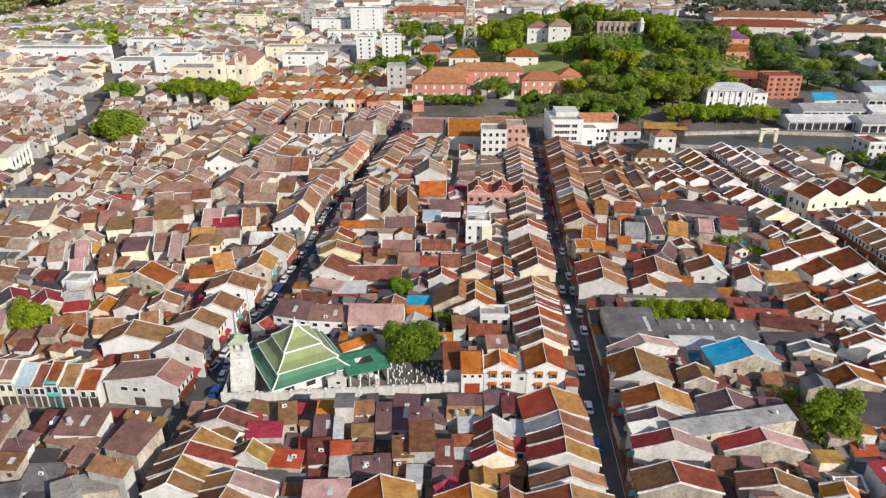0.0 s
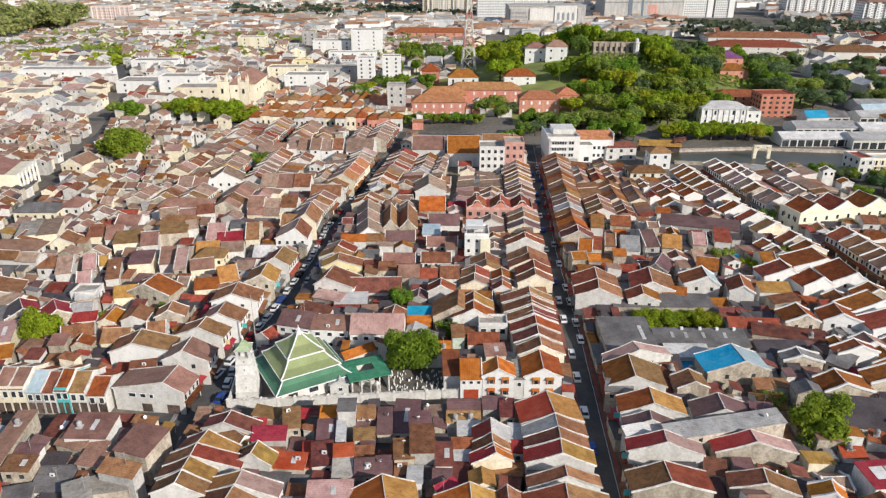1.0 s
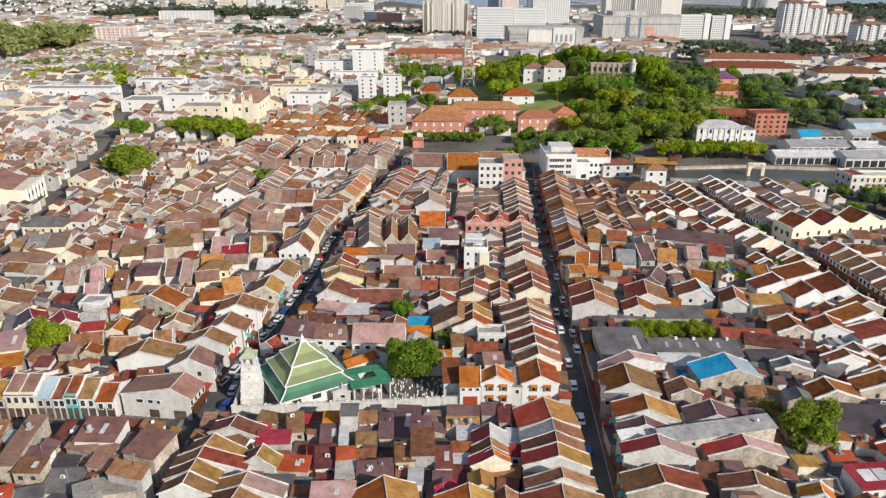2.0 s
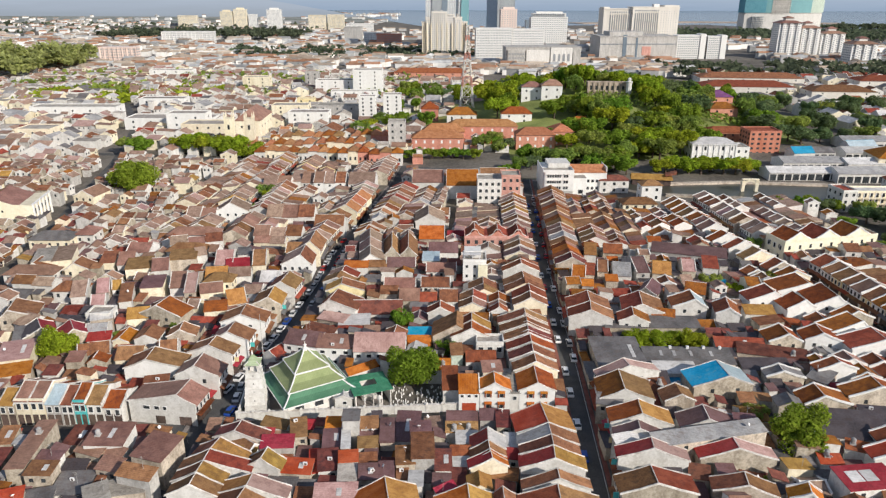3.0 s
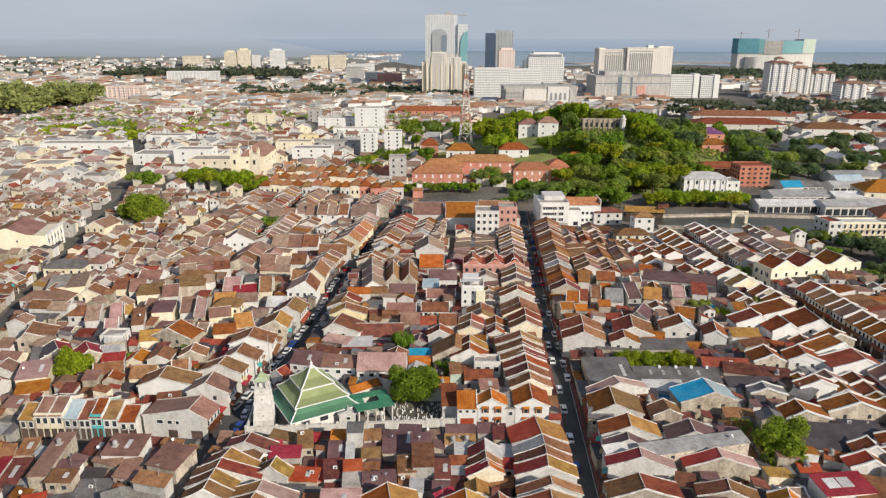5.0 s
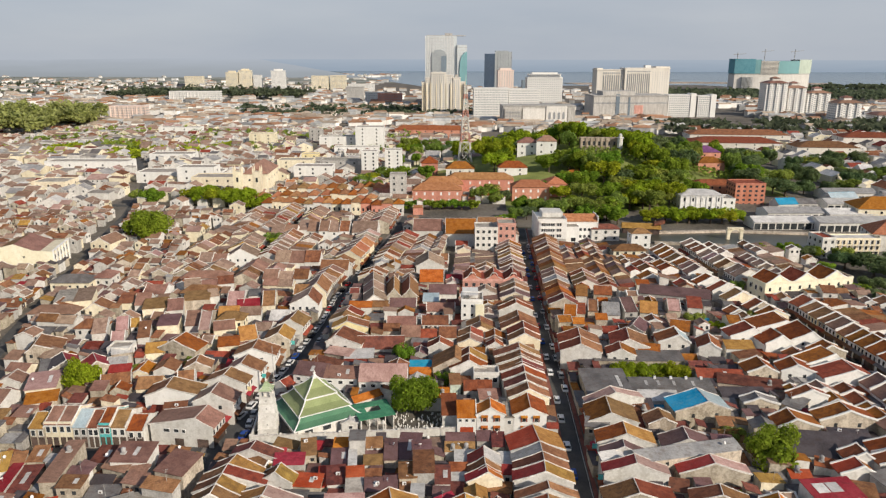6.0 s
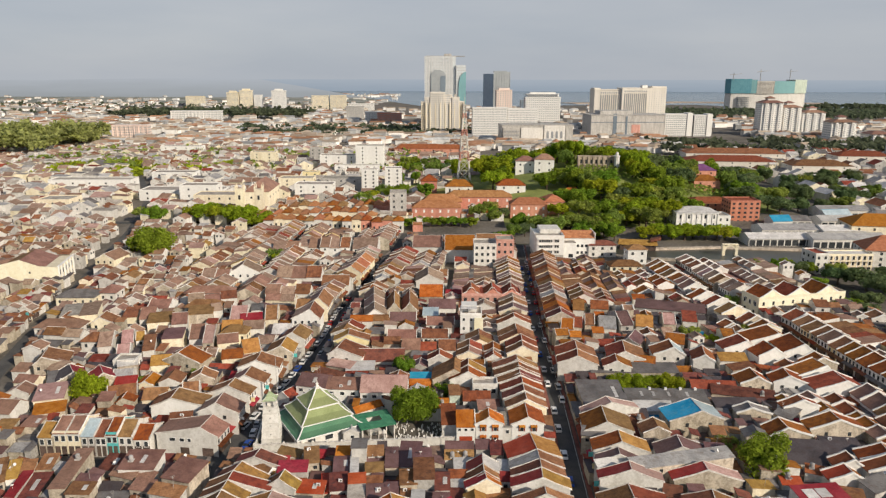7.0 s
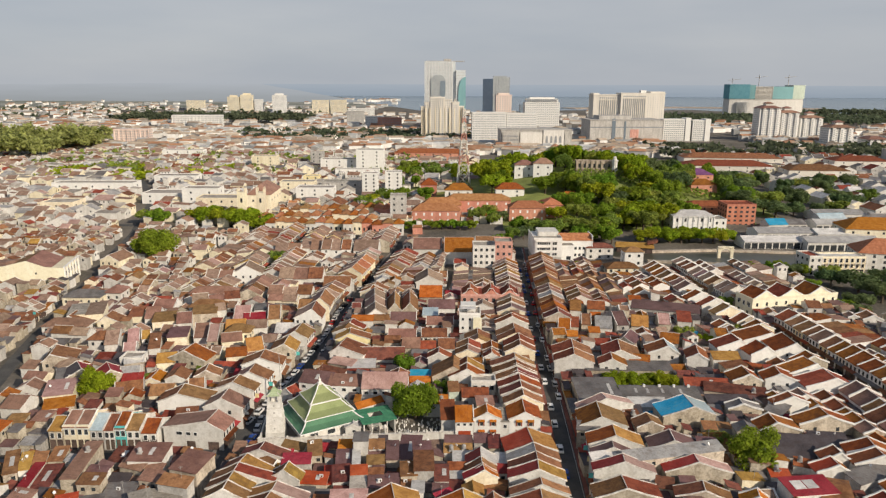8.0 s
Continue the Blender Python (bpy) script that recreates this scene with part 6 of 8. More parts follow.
lean_house(-23.8, 145.1, 8, 1.7, 8.8, 6, 6.2, 'pale', 'aged')
lean_house(-19.8, 153.0, 8, 3.8, 3.1, 5.8, 6.6, 'tan', 'white')
lean_house(-19.7, 151.5, 8, 4.2, 2.2, 4.6, 5.2, 'mauve', 'aged')
lean_house(-19.3, 147.1, 8, 4.2, 2.4, 5, 5.8, 'tan', 'grey')
lean_house(-15.4, 148.3, 5, 2.9, 7.8, 5.5, 6.3, 'mauve', 'aged')
lean_house(-11.6, 149.6, -1, 5.2, 10.0, 5, 6, 'mauve', 'white')
lean_house(-8.0, 148.7, 7, 4.4, 3.3, 8, 8.5, 'mauve', 'aged')
lean_house(-7.0, 140.5, 5, 4.6, 8.0, 7.4, 8, 'brown', 'grey')
lean_house(-10.5, 139.8, 7, 3.8, 5.2, 6.4, 7, 'brown', 'aged')
lean_house(-8.0, 133.6, 2, 2.7, 4.2, 6, 6.2, 'pale', 'white')
lean_house(-10.9, 136.9, 5, 2.2, 4.0, 5, 5.6, 'tan', 'aged')
lean_house(-22.4, 140.6, 9, 3.8, 2.4, 6, 6.8, 'red', 'grey')
lean_house(-21.8, 135.3, 8, 3.6, 5.7, 5.4, 5.7, 'concrete', 'aged')
lean_house(-26.3, 138.9, 11, 4.1, 6.0, 5, 5.8, 'maroon', 'white')
lean_house(-17.7, 135.9, 7, 3.6, 3.6, 5.5, 6.3, 'mauve', 'aged')
lean_house(-14.1, 136.3, 5, 3.0, 4.1, 5.5, 6.3, 'mauve', 'grey')
lean_house(-18.8, 142.3, 8, 3.9, 2.3, 4.6, 5.2, 'brown', 'aged')
lean_house(-2.8, 139.2, 3, 3.2, 5.7, 5.6, 6.4, 'maroon', 'white')
lean_house(-3.0, 135.3, 0, 3.5, 2.8, 5, 5.5, 'mauve', 'aged')
lean_house(-22.9, 128.2, 5, 8.1, 4.1, 6, 7, 'pinkish', 'grey')
gabled_house(-12.0, 124.5, 13, 7.9, 5.6, 5.7, 9, 6.4, 'orange', 'ochre', 'white')
lean_house(-29.4, 139.2, 11, 1.8, 7.2, 4, 4.5, 'red', 'aged')
gabled_house(-50.5, 139.4, -10, 4.1, 4.7, 6.6, 9, 6.4, 'brown', 'olive', 'white')
gabled_house(-39.6, 137.4, -6, 3.9, 3.6, 3.6, 8.4, 6, 'brown', 'olive', 'white')
lean_house(-44.8, 143.3, -6, 4.0, 1.6, 5, 5.6, 'olive', 'white')
gabled_house(-50.5, 135.5, -0, 3.8, 5.4, 8.9, 9, 6.4, 'brown', 'rust', 'white')
gabled_house(-50.6, 131.9, -2, 3.6, 5.3, 4.8, 9, 6.4, 'brown', 'olive', 'white')
gabled_house(-50.5, 128.1, -0, 3.5, 4.8, 4.9, 9, 6.4, 'brown', 'tan', 'white')
gabled_house(-39.9, 129.0, -3, 3.8, 6.5, 7.3, 8.4, 6, 'ochre', 'pinkish', 'white')
gabled_house(-40.6, 124.4, -8, 4.3, 6.0, 5.8, 8.4, 6, 'brown', 'tan', 'white')
lean_house(-33.1, 138.0, -3, 6.6, 3.2, 4.8, 5.8, 'red', 'aged')
lean_house(-38.6, 145.2, 5, 6.8, 2.9, 5.6, 6.6, 'crimson', 'grey')
gabled_house(-48.2, 147.1, -6, 4.2, 4.8, 6.3, 8, 6, 'maroon', 'maroon', 'white')
gabled_house(-43.1, 144.9, 55, 6.9, 2.4, 2.2, 6.5, 5, 'tan', 'tan', 'white')
lean_house(-89.3, 134.7, 6, 3.7, 15.4, 6.4, 7.4, 'rose', 'aged')
lean_house(-74.8, 142.3, 1, 8.4, 6.8, 7, 8, 'rose', 'white')
lean_house(-63.6, 138.0, -15, 7.4, 7.4, 7.2, 8.2, 'rose', 'aged')
lean_house(-63.7, 132.2, -12, 7.6, 2.8, 7, 7.8, 'tan', 'grey')
lean_house(-83.9, 133.4, 1, 5.4, 3.6, 6, 6.6, 'tan', 'aged')
lean_house(-85.1, 138.7, -4, 4.9, 2.5, 5.4, 6, 'mauve', 'white')
lean_house(-77.8, 141.2, -16, 6.5, 2.3, 5.6, 6.4, 'rose', 'aged')
lean_house(-72.2, 140.9, -19, 4.6, 1.8, 5.6, 6.4, 'rose', 'grey')
lean_house(-71.1, 136.1, -10, 5.1, 3.0, 5.6, 6.4, 'rose', 'aged')
lean_house(-76.6, 130.9, 7, 6.9, 6.3, 3.6, 4.2, 'slate', 'white')
lean_house(-64.7, 130.2, 15, 7.2, 4.6, 4.6, 4.8, 'concrete', 'aged')
lean_house(-83.6, 145.6, -1, 4.3, 5.8, 4.6, 5.4, 'maroon', 'grey')
lean_house(-98.0, 144.0, 8, 3.4, 5.0, 5.4, 6.4, 'tan', 'aged')
lean_house(-66.9, 124.9, 32, 4.4, 8.1, 5.4, 5.6, 'concrete', 'white')
lean_house(-84.2, 124.2, 23, 4.4, 5.3, 5, 6, 'red', 'aged')
lean_house(-80.0, 125.6, 18, 5.1, 5.9, 4, 4.5, 'slate', 'grey')
lean_house(-105.1, 137.5, 27, 2.9, 9.2, 5.6, 6.8, 'tan', 'aged')
lean_house(-102.9, 139.3, 21, 2.4, 6.4, 5.6, 6.8, 'ochre', 'white')
lean_house(-101.0, 142.0, 12, 2.8, 3.5, 5.6, 6.8, 'tan', 'aged')
lean_house(-99.0, 131.4, 8, 2.1, 10.9, 5, 5.8, 'crimson', 'grey')
lean_house(-96.2, 134.0, 8, 4.2, 9.0, 4, 5, 'maroon', 'aged')
gabled_house(-66.4, 171.9, -0, 6.9, 5.1, 5.9, 9.4, 6.6, 'rose', 'rose', 'white')
gabled_house(-67.1, 183.7, -4, 5.8, 5.7, 6.2, 9, 6.6, 'tan', 'tan', 'white')
gabled_house(42.3, 178.0, 14, 4.0, 7.6, 8.3, 9, 6.4, 'pinkish', 'pinkish', 'white')
gabled_house(38.9, 166.5, -1, 9.6, 5.5, 7.0, 9, 6.4, 'copper', 'tan', 'white')
lean_house(48.1, 172.6, 11, 7.1, 4.5, 5, 6, 'brown', 'aged')
lean_house(35.1, 164.7, -12, 5.9, 3.7, 6, 6.6, 'slate', 'aged')
gabled_house(40.7, 156.3, -2, 6.2, 6.6, 6.9, 9, 6.4, 'copper', 'ochre', 'white')
gabled_house(39.2, 151.4, -4, 3.6, 5.1, 5.5, 8.4, 6.2, 'mauve', 'mauve', 'white')
lean_house(37.5, 149.0, 18, 7.7, 2.5, 6.4, 7.4, 'pale', 'grey')
lean_house(54.3, 149.8, 15, 25.9, 3.5, 7.6, 8.4, 'zinc', 'aged')
gabled_house(40.3, 143.6, -3, 4.0, 7.0, 7.2, 9, 6.4, 'crimson', 'pinkish', 'white')
gabled_house(58.0, 145.0, 1, 4.0, 7.5, 8.1, 8.6, 6, 'crimson', 'pinkish', 'aged')
gabled_house(55.5, 156.3, -2, 6.1, 5.7, 6.7, 8, 5.6, 'mauve', 'mauve', 'white')
lean_house(64.4, 158.0, -7, 4.7, 3.4, 6, 6.5, 'mauve', 'white')
gabled_house(65.6, 173.9, 6, 8.1, 8.5, 6.3, 9, 6.4, 'blue', 'paleblue', 'aged')
gabled_house(38.7, 133.3, 2, 5.7, 6.8, 7.9, 8.4, 6, 'brown', 'rust', 'aged')
gabled_house(56.3, 134.5, -8, 4.3, 6.1, 5.8, 7.6, 5.6, 'brown', 'brown', 'aged')
lean_house(49.0, 140.2, -13, 4.1, 3.8, 4.6, 5.2, 'maroon', 'aged')
gabled_house(85.6, 167.3, 2, 6.0, 4.2, 6.6, 8, 5.8, 'copper', 'copper', 'aged')
gabled_house(100.7, 171.1, 3, 5.4, 7.5, 7.1, 8.6, 6, 'copper', 'copper', 'aged')
lean_house(85.3, 155.8, -7, 11.9, 8.8, 4.6, 6.4, 'dark', 'white')
lean_house(97.2, 160.1, -5, 9.3, 6.6, 4.6, 6, 'dark', 'white')
lean_house(85.2, 150.6, -24, 4.4, 2.9, 5, 5.6, 'rust', 'white')
gabled_house(95.1, 152.8, 2, 4.2, 4.1, 2.2, 7.6, 5.8, 'rust', 'rust', 'white')
gabled_house(104.2, 155.1, -8, 4.9, 5.9, 6.7, 8.4, 6, 'copper', 'copper', 'white')
gabled_house(104.1, 150.5, 1, 4.3, 6.7, 5.3, 8.4, 6, 'rust', 'rust', 'white')
gabled_house(91.7, 146.9, 3, 4.2, 5.0, 2.9, 7.6, 5.8, 'red', 'copper', 'white')
r = lean_house(81.6, 136.4, 9, 11.0, 6.3, 6.4, 7, 'crimson', 'white')
for u in (-2.4, 0.6):
    s = Shape()
    s.hexa([(u - 1.4, 1.9, 6.60), (u + 1.3, 1.9, 6.60), (u + 1.3, 4.9, 6.89), (u - 1.4, 4.9, 6.89), (u - 1.4, 1.9, 6.66), (u + 1.3, 1.9, 6.66), (u + 1.3, 4.9, 6.95), (u - 1.4, 4.9, 6.95)])
    part("skylight", s, ROOF["pale"], r, "pale sheet laid on the red roof")
lean_house(100.3, 145.3, 27, 13.0, 4.1, 5.4, 6.2, 'slate', 'grey')
lean_house(85.3, 133.1, -15, 6.6, 9.8, 5.4, 6.6, 'brown', 'aged')
gabled_house(67.4, 132.6, -12, 3.7, 3.4, 2.4, 7.6, 5.8, 'orange', 'orange', 'white')
lean_house(78.1, 146.4, -2, 4.6, 2.4, 4.6, 5.2, 'red', 'white')
lean_house(-149.1, 245.1, 21, 6.3, 13.8, 8.0, 8.2, 'concrete', 'cream')
lean_house(-143.1, 247.3, 21, 6.3, 15.7, 7.6, 7.7, 'taupe', 'cream')
gabled_house(-150.3, 241.8, 7, 7.5, 3.5, 6.1, 8.4, 6, 'brown', 'brown', 'white')
gabled_house(-136.1, 242.5, 7, 7.5, 3.3, 4.8, 8.4, 6, 'tan', 'tan', 'cream')
lean_house(-145.7, 228.1, -3, 7.0, 4.8, 7.0, 8.0, 'brown', 'white')
lean_house(-138.7, 227.7, -3, 7.0, 5.4, 6.6, 7.5, 'taupe', 'white')
gabled_house(-134.6, 203.6, 18, 9.6, 2.6, 7.1, 8.4, 6, 'tan', 'tan', 'aged')
lean_house(-129.7, 201.6, -23, 6.6, 7.1, 5, 6, 'taupe', 'white')
gabled_house(-118.4, 193.6, 38, 7.9, 4.6, 3.6, 8, 6, 'dark', 'crimson', 'aged')
gabled_house(-108.9, 193.4, 36, 7.6, 3.5, 3.1, 8, 6, 'crimson', 'crimson', 'aged')
lean_house(-123.2, 221.2, 17, 4.7, 12.5, 5.8, 7, 'taupe', 'white')
lean_house(-116.9, 224.8, 20, 3.9, 10.9, 5.8, 7, 'pinkish', 'aged')
lean_house(-114.4, 216.3, 18, 4.2, 7.9, 5, 6, 'pinkish', 'white')
lean_house(-106.2, 217.5, 20, 3.6, 12.4, 5.8, 7, 'tan', 'white')
lean_house(-113.7, 227.8, 19, 3.1, 5.7, 5.8, 7, 'ochre', 'white')
lean_house(-128.2, 249.8, 12, 5.0, 8.0, 6, 7.5, 'brown', 'cream')
lean_house(-121.1, 249.0, 12, 5.5, 9.8, 6, 7.5, 'rose', 'white')
lean_house(-107.1, 204.7, 24, 6.1, 5.0, 6, 6.2, 'pale', 'aged')
lean_house(-105.1, 197.1, 16, 6.0, 7.5, 5, 5.4, 'zinc', 'white')
lean_house(-102.6, 193.7, 16, 6.1, 3.5, 4.6, 5.4, 'crimson', 'white')
lean_house(-98.9, 184.5, 21, 8.1, 5.0, 5.6, 6.8, 'brown', 'grey')
lean_house(-121.4, 190.3, 25, 6.7, 8.6, 5.4, 6.6, 'slate', 'aged')
lean_house(-117.9, 179.0, 19, 7.9, 8.8, 6, 7.2, 'pinkish', 'cream')
lean_house(-114.2, 173.0, 22, 8.0, 4.6, 5, 6, 'orange', 'aged')
lean_house(-108.1, 265.7, 19, 6.3, 8.1, 8.0, 8.6, 'taupe', 'white')
lean_house(-102.1, 267.8, 19, 6.3, 7.1, 7.6, 8.1, 'rose', 'white')
lean_house(-96.1, 269.9, 19, 6.3, 8.1, 8.0, 8.6, 'brown', 'white')
lean_house(-101.4, 251.9, 14, 9.3, 8.0, 7, 8, 'tan', 'aged')
lean_house(-96.3, 257.3, 28, 3.7, 7.4, 7, 7.6, 'taupe', 'white')
lean_house(-114.5, 244.8, 15, 8.6, 8.5, 6, 7.2, 'tan', 'cream')
lean_house(-106.4, 244.1, 17, 5.5, 9.7, 6, 7.2, 'rose', 'white')
lean_house(-88.6, 225.6, 11, 3.7, 18.0, 6, 7, 'pinkish', 'aged')
lean_house(-94.5, 230.1, 13, 5.1, 13.8, 5.6, 6.8, 'rose', 'white')
lean_house(-102.6, 228.3, 12, 6.9, 8.2, 6, 7, 'mauve', 'cream')
lean_house(-84.6, 238.7, 11, 7.3, 7.3, 6, 7.2, 'ochre', 'white')
lean_house(-77.0, 240.4, 10, 7.3, 5.4, 6, 7.2, 'taupe', 'white')
lean_house(-86.1, 250.7, 10, 6.3, 15.0, 6, 7, 'pinkish', 'white')
lean_house(-80.8, 257.7, 14, 4.5, 7.1, 7, 7.4, 'slate', 'white')
lean_house(-80.5, 249.1, 16, 8.2, 9.1, 5.4, 6, 'crimson', 'white')
lean_house(-73.3, 250.7, 12, 4.7, 15.6, 6, 7, 'tan', 'cream')
lean_house(-70.6, 218.5, 25, 5.7, 8.6, 5.8, 7.6, 'ochre', 'cream')
lean_house(-70.7, 216.2, 10, 6.9, 5.3, 4.6, 5.4, 'rose', 'white')
lean_house(-81.6, 226.0, 19, 7.1, 6.1, 6, 7, 'rose', 'cream')
lean_house(-75.8, 212.9, 15, 6.6, 4.3, 5.4, 6.8, 'copper', 'cream')
gabled_house(-91.8, 208.0, -10, 7.5, 5.6, 7.5, 9, 6, 'tan', 'copper', 'aged')
lean_house(-97.7, 208.2, 14, 6.7, 5.4, 5, 6.4, 'ochre', 'cream')
gabled_house(-79.2, 194.4, 9, 5.6, 3.6, 3.9, 8, 6, 'tan', 'tan', 'aged')
gabled_house(-80.8, 176.3, 4, 7.2, 5.7, 9.1, 8.4, 6, 'brown', 'tan', 'bright')
lean_house(-88.5, 182.3, 8, 6.8, 5.9, 5.4, 6.6, 'tan', 'cream')
lean_house(-78.6, 185.0, 16, 4.7, 6.6, 6, 7.4, 'tan', 'white')
lean_house(-75.1, 168.6, 15, 5.8, 3.7, 5.6, 6.4, 'brown', 'aged')
gabled_house(-64.6, 202.8, 3, 7.7, 5.9, 6.8, 9, 6.6, 'brown', 'brown', 'bright')
gabled_house(-64.7, 191.6, -1, 6.9, 4.5, 5.6, 9, 6.6, 'rose', 'tan', 'bright')
gabled_house(-60.2, 216.0, 2, 9.1, 4.9, 3.6, 8.8, 6.4, 'brown', 'ochre', 'aged')
gabled_house(-59.6, 228.5, -4, 9.6, 4.3, 4.4, 8.8, 6.4, 'brown', 'tan', 'white')
gabled_house(-41.1, 214.6, -9, 8.7, 3.2, 8.5, 9, 6.4, 'brown', 'brown', 'white')
lean_house(-39.8, 209.4, -18, 8.6, 4.3, 4.6, 5.2, 'pinkish', 'aged')
lean_house(-41.8, 199.0, -25, 9.5, 3.9, 5, 6.4, 'maroon', 'grey')
lean_house(-32.3, 207.5, 5, 9.0, 5.9, 4.4, 5, 'pale', 'aged')
lean_house(38.9, 245.7, -9, 4.6, 8.3, 6, 7.4, 'orange', 'white')
lean_house(43.0, 246.7, -7, 2.9, 7.5, 6, 7.4, 'rust', 'aged')
lean_house(41.0, 238.1, -5, 3.7, 3.6, 5.4, 6.2, 'orange', 'grey')
lean_house(48.0, 250.5, -6, 3.6, 9.4, 6, 7.2, 'tan', 'aged')
lean_house(54.3, 248.0, -7, 6.2, 12.6, 5.4, 6, 'zinc', 'white')
lean_house(50.1, 243.8, -3, 4.0, 3.8, 5, 5.8, 'orange', 'aged')
lean_house(62.0, 250.3, 8, 4.9, 15.6, 6, 7, 'mauve', 'grey')
lean_house(68.2, 249.8, -11, 6.2, 9.8, 5.8, 7, 'ochre', 'aged')
lean_house(46.1, 266.6, -8, 4.2, 9.7, 6, 7.4, 'ochre', 'white')
lean_house(55.1, 270.6, -8, 7.0, 7.7, 5.6, 6.6, 'rust', 'aged')
lean_house(83.0, 270.0, -15, 26.8, 8.5, 5.4, 6.4, 'mauve', 'grey')
lean_house(78.6, 253.5, -6, 4.6, 9.6, 5.6, 6.8, 'pinkish', 'aged')
lean_house(86.9, 256.1, -12, 5.1, 9.3, 5.6, 6.8, 'rust', 'white')
lean_house(85.5, 243.6, -17, 5.1, 5.2, 4, 4.4, 'blue', 'aged')
lean_house(75.3, 234.9, -17, 6.5, 7.9, 5, 6, 'copper', 'grey')
gabled_house(58.1, 231.2, -26, 9.5, 2.2, 3.6, 8, 6, 'mauve', 'mauve', 'aged')
gabled_house(38.4, 217.6, -2, 8.0, 6.5, 6.2, 9, 6.4, 'rust', 'tan', 'white')
gabled_house(37.7, 210.9, -6, 6.7, 6.2, 6.5, 9, 6.4, 'rust', 'tan', 'white')
gabled_house(54.1, 217.1, -6, 10.7, 5.4, 6.5, 8.4, 6, 'rust', 'tan', 'white')
gabled_house(50.1, 210.0, -5, 6.2, 4.0, 4.6, 8, 6, 'rust', 'copper', 'white')
lean_house(60.2, 215.3, -13, 6.7, 5.3, 5, 6, 'copper', 'white')
gabled_house(71.2, 221.4, -2, 7.7, 6.4, 3.8, 8.4, 5.8, 'rust', 'paleblue', 'white')
gabled_house(97.8, 228.0, 7, 7.1, 7.8, 4.1, 8.6, 6, 'rust', 'copper', 'bright')
gabled_house(111.9, 235.7, 6, 9.6, 10.1, 4.8, 8.6, 6, 'copper', 'copper', 'bright')
gabled_house(115.7, 224.7, 3, 11.1, 6.7, 3.6, 9, 6.2, 'copper', 'copper', 'bright')
gabled_house(104.8, 222.1, 11, 7.2, 5.6, 3.8, 8.6, 6, 'copper', 'copper', 'bright')
gabled_house(79.9, 216.3, -10, 8.8, 3.5, 3.2, 8, 6, 'rust', 'rust', 'white')
lean_house(90.6, 219.2, -1, 9.0, 4.1, 5, 6.2, 'ochre', 'white')
gabled_house(114.6, 207.5, 14, 6.8, 10.1, 3.0, 8.6, 6, 'copper', 'copper', 'bright')
gabled_house(90.6, 199.6, 2, 6.9, 5.1, 3.9, 8, 5.8, 'copper', 'copper', 'aged')
gabled_house(100.3, 200.4, -4, 6.6, 4.4, 5.5, 8, 5.8, 'copper', 'copper', 'bright')
gabled_house(115.2, 196.1, 4, 8.1, 9.1, 6.1, 8.6, 6, 'rust', 'rust', 'bright')
lean_house(77.4, 198.4, -3, 13.4, 3.2, 4.4, 5.6, 'rust', 'white')
gabled_house(97.1, 183.9, 7, 3.7, 5.5, 4.8, 8, 6, 'rust', 'rust', 'bright')
gabled_house(81.5, 180.5, -2, 3.9, 3.8, 5.4, 7, 5.4, 'slate', 'slate', 'aged')
lean_house(84.1, 193.4, -14, 17.7, 4.3, 4.4, 5.4, 'maroon', 'aged')
lean_house(89.7, 179.9, -46, 5.0, 5.8, 5, 6, 'slate', 'aged')


# houses of the middle blocks
lean_house(-38.7, 251.0, 2, 8.4, 3.2, 5.5, 6.6, 'orange', 'white')
lean_house(-40.6, 248.9, 2, 4.1, 2.2, 4.5, 5, 'red', 'white')
lean_house(-31.3, 251.9, 2, 6.6, 3.3, 5.5, 6.6, 'brown', 'aged')
lean_house(-22.9, 253.3, 2, 10.4, 5.9, 5.5, 7, 'mauve', 'aged')
gabled_house(-34.1, 255.5, 8, 10.1, 3.8, 4.6, 8.8, 6.0, 'taupe', 'taupe', 'bright')
gabled_house(-35.6, 265.6, 8, 10.1, 3.8, 4.6, 8.8, 6.0, 'taupe', 'taupe', 'bright')
gabled_house(-37.0, 275.7, 8, 10.1, 3.8, 4.6, 8.8, 6.0, 'taupe', 'taupe', 'bright')
gabled_house(-27.2, 263.2, 6, 18.1, 2.9, 2.7, 9, 5.5, 'brown', 'tan', 'aged')
gabled_house(-21.1, 263.5, 5, 18.1, 3.1, 3.1, 9, 5.5, 'brown', 'tan', 'aged')
lean_house(-31.1, 239.2, 2, 5.0, 4.0, 5, 5.8, 'slate', 'aged')
lean_house(-21.5, 235.3, 2, 10.6, 6.0, 5.2, 6.4, 'rose', 'white')
lean_house(-24.5, 229.4, 2, 5.5, 4.0, 5, 6, 'brown', 'aged')
lean_house(-17.3, 224.0, 2, 6.4, 6.3, 5.5, 7, 'rose', 'aged')
lean_house(-9.6, 235.7, 2, 9.7, 5.8, 5.5, 6.8, 'brown', 'white')
lean_house(-13.6, 282.5, 2, 10.1, 13.3, 6, 7.4, 'orange', 'aged')
lean_house(-12.6, 258.8, 2, 6.0, 8.5, 5.5, 5.9, 'paleblue', 'white')
lean_house(-8.3, 249.2, 2, 10.6, 5.6, 5.5, 6.8, 'rose', 'white')
lean_house(-8.4, 268.5, 2, 11.0, 8.4, 5.5, 6.6, 'mauve', 'white')
lean_house(-11.3, 224.1, 2, 5.5, 5.0, 5.2, 6.2, 'rust', 'white')
lean_house(-4.8, 224.0, 2, 5.8, 7.0, 5.4, 6.6, 'brown', 'white')
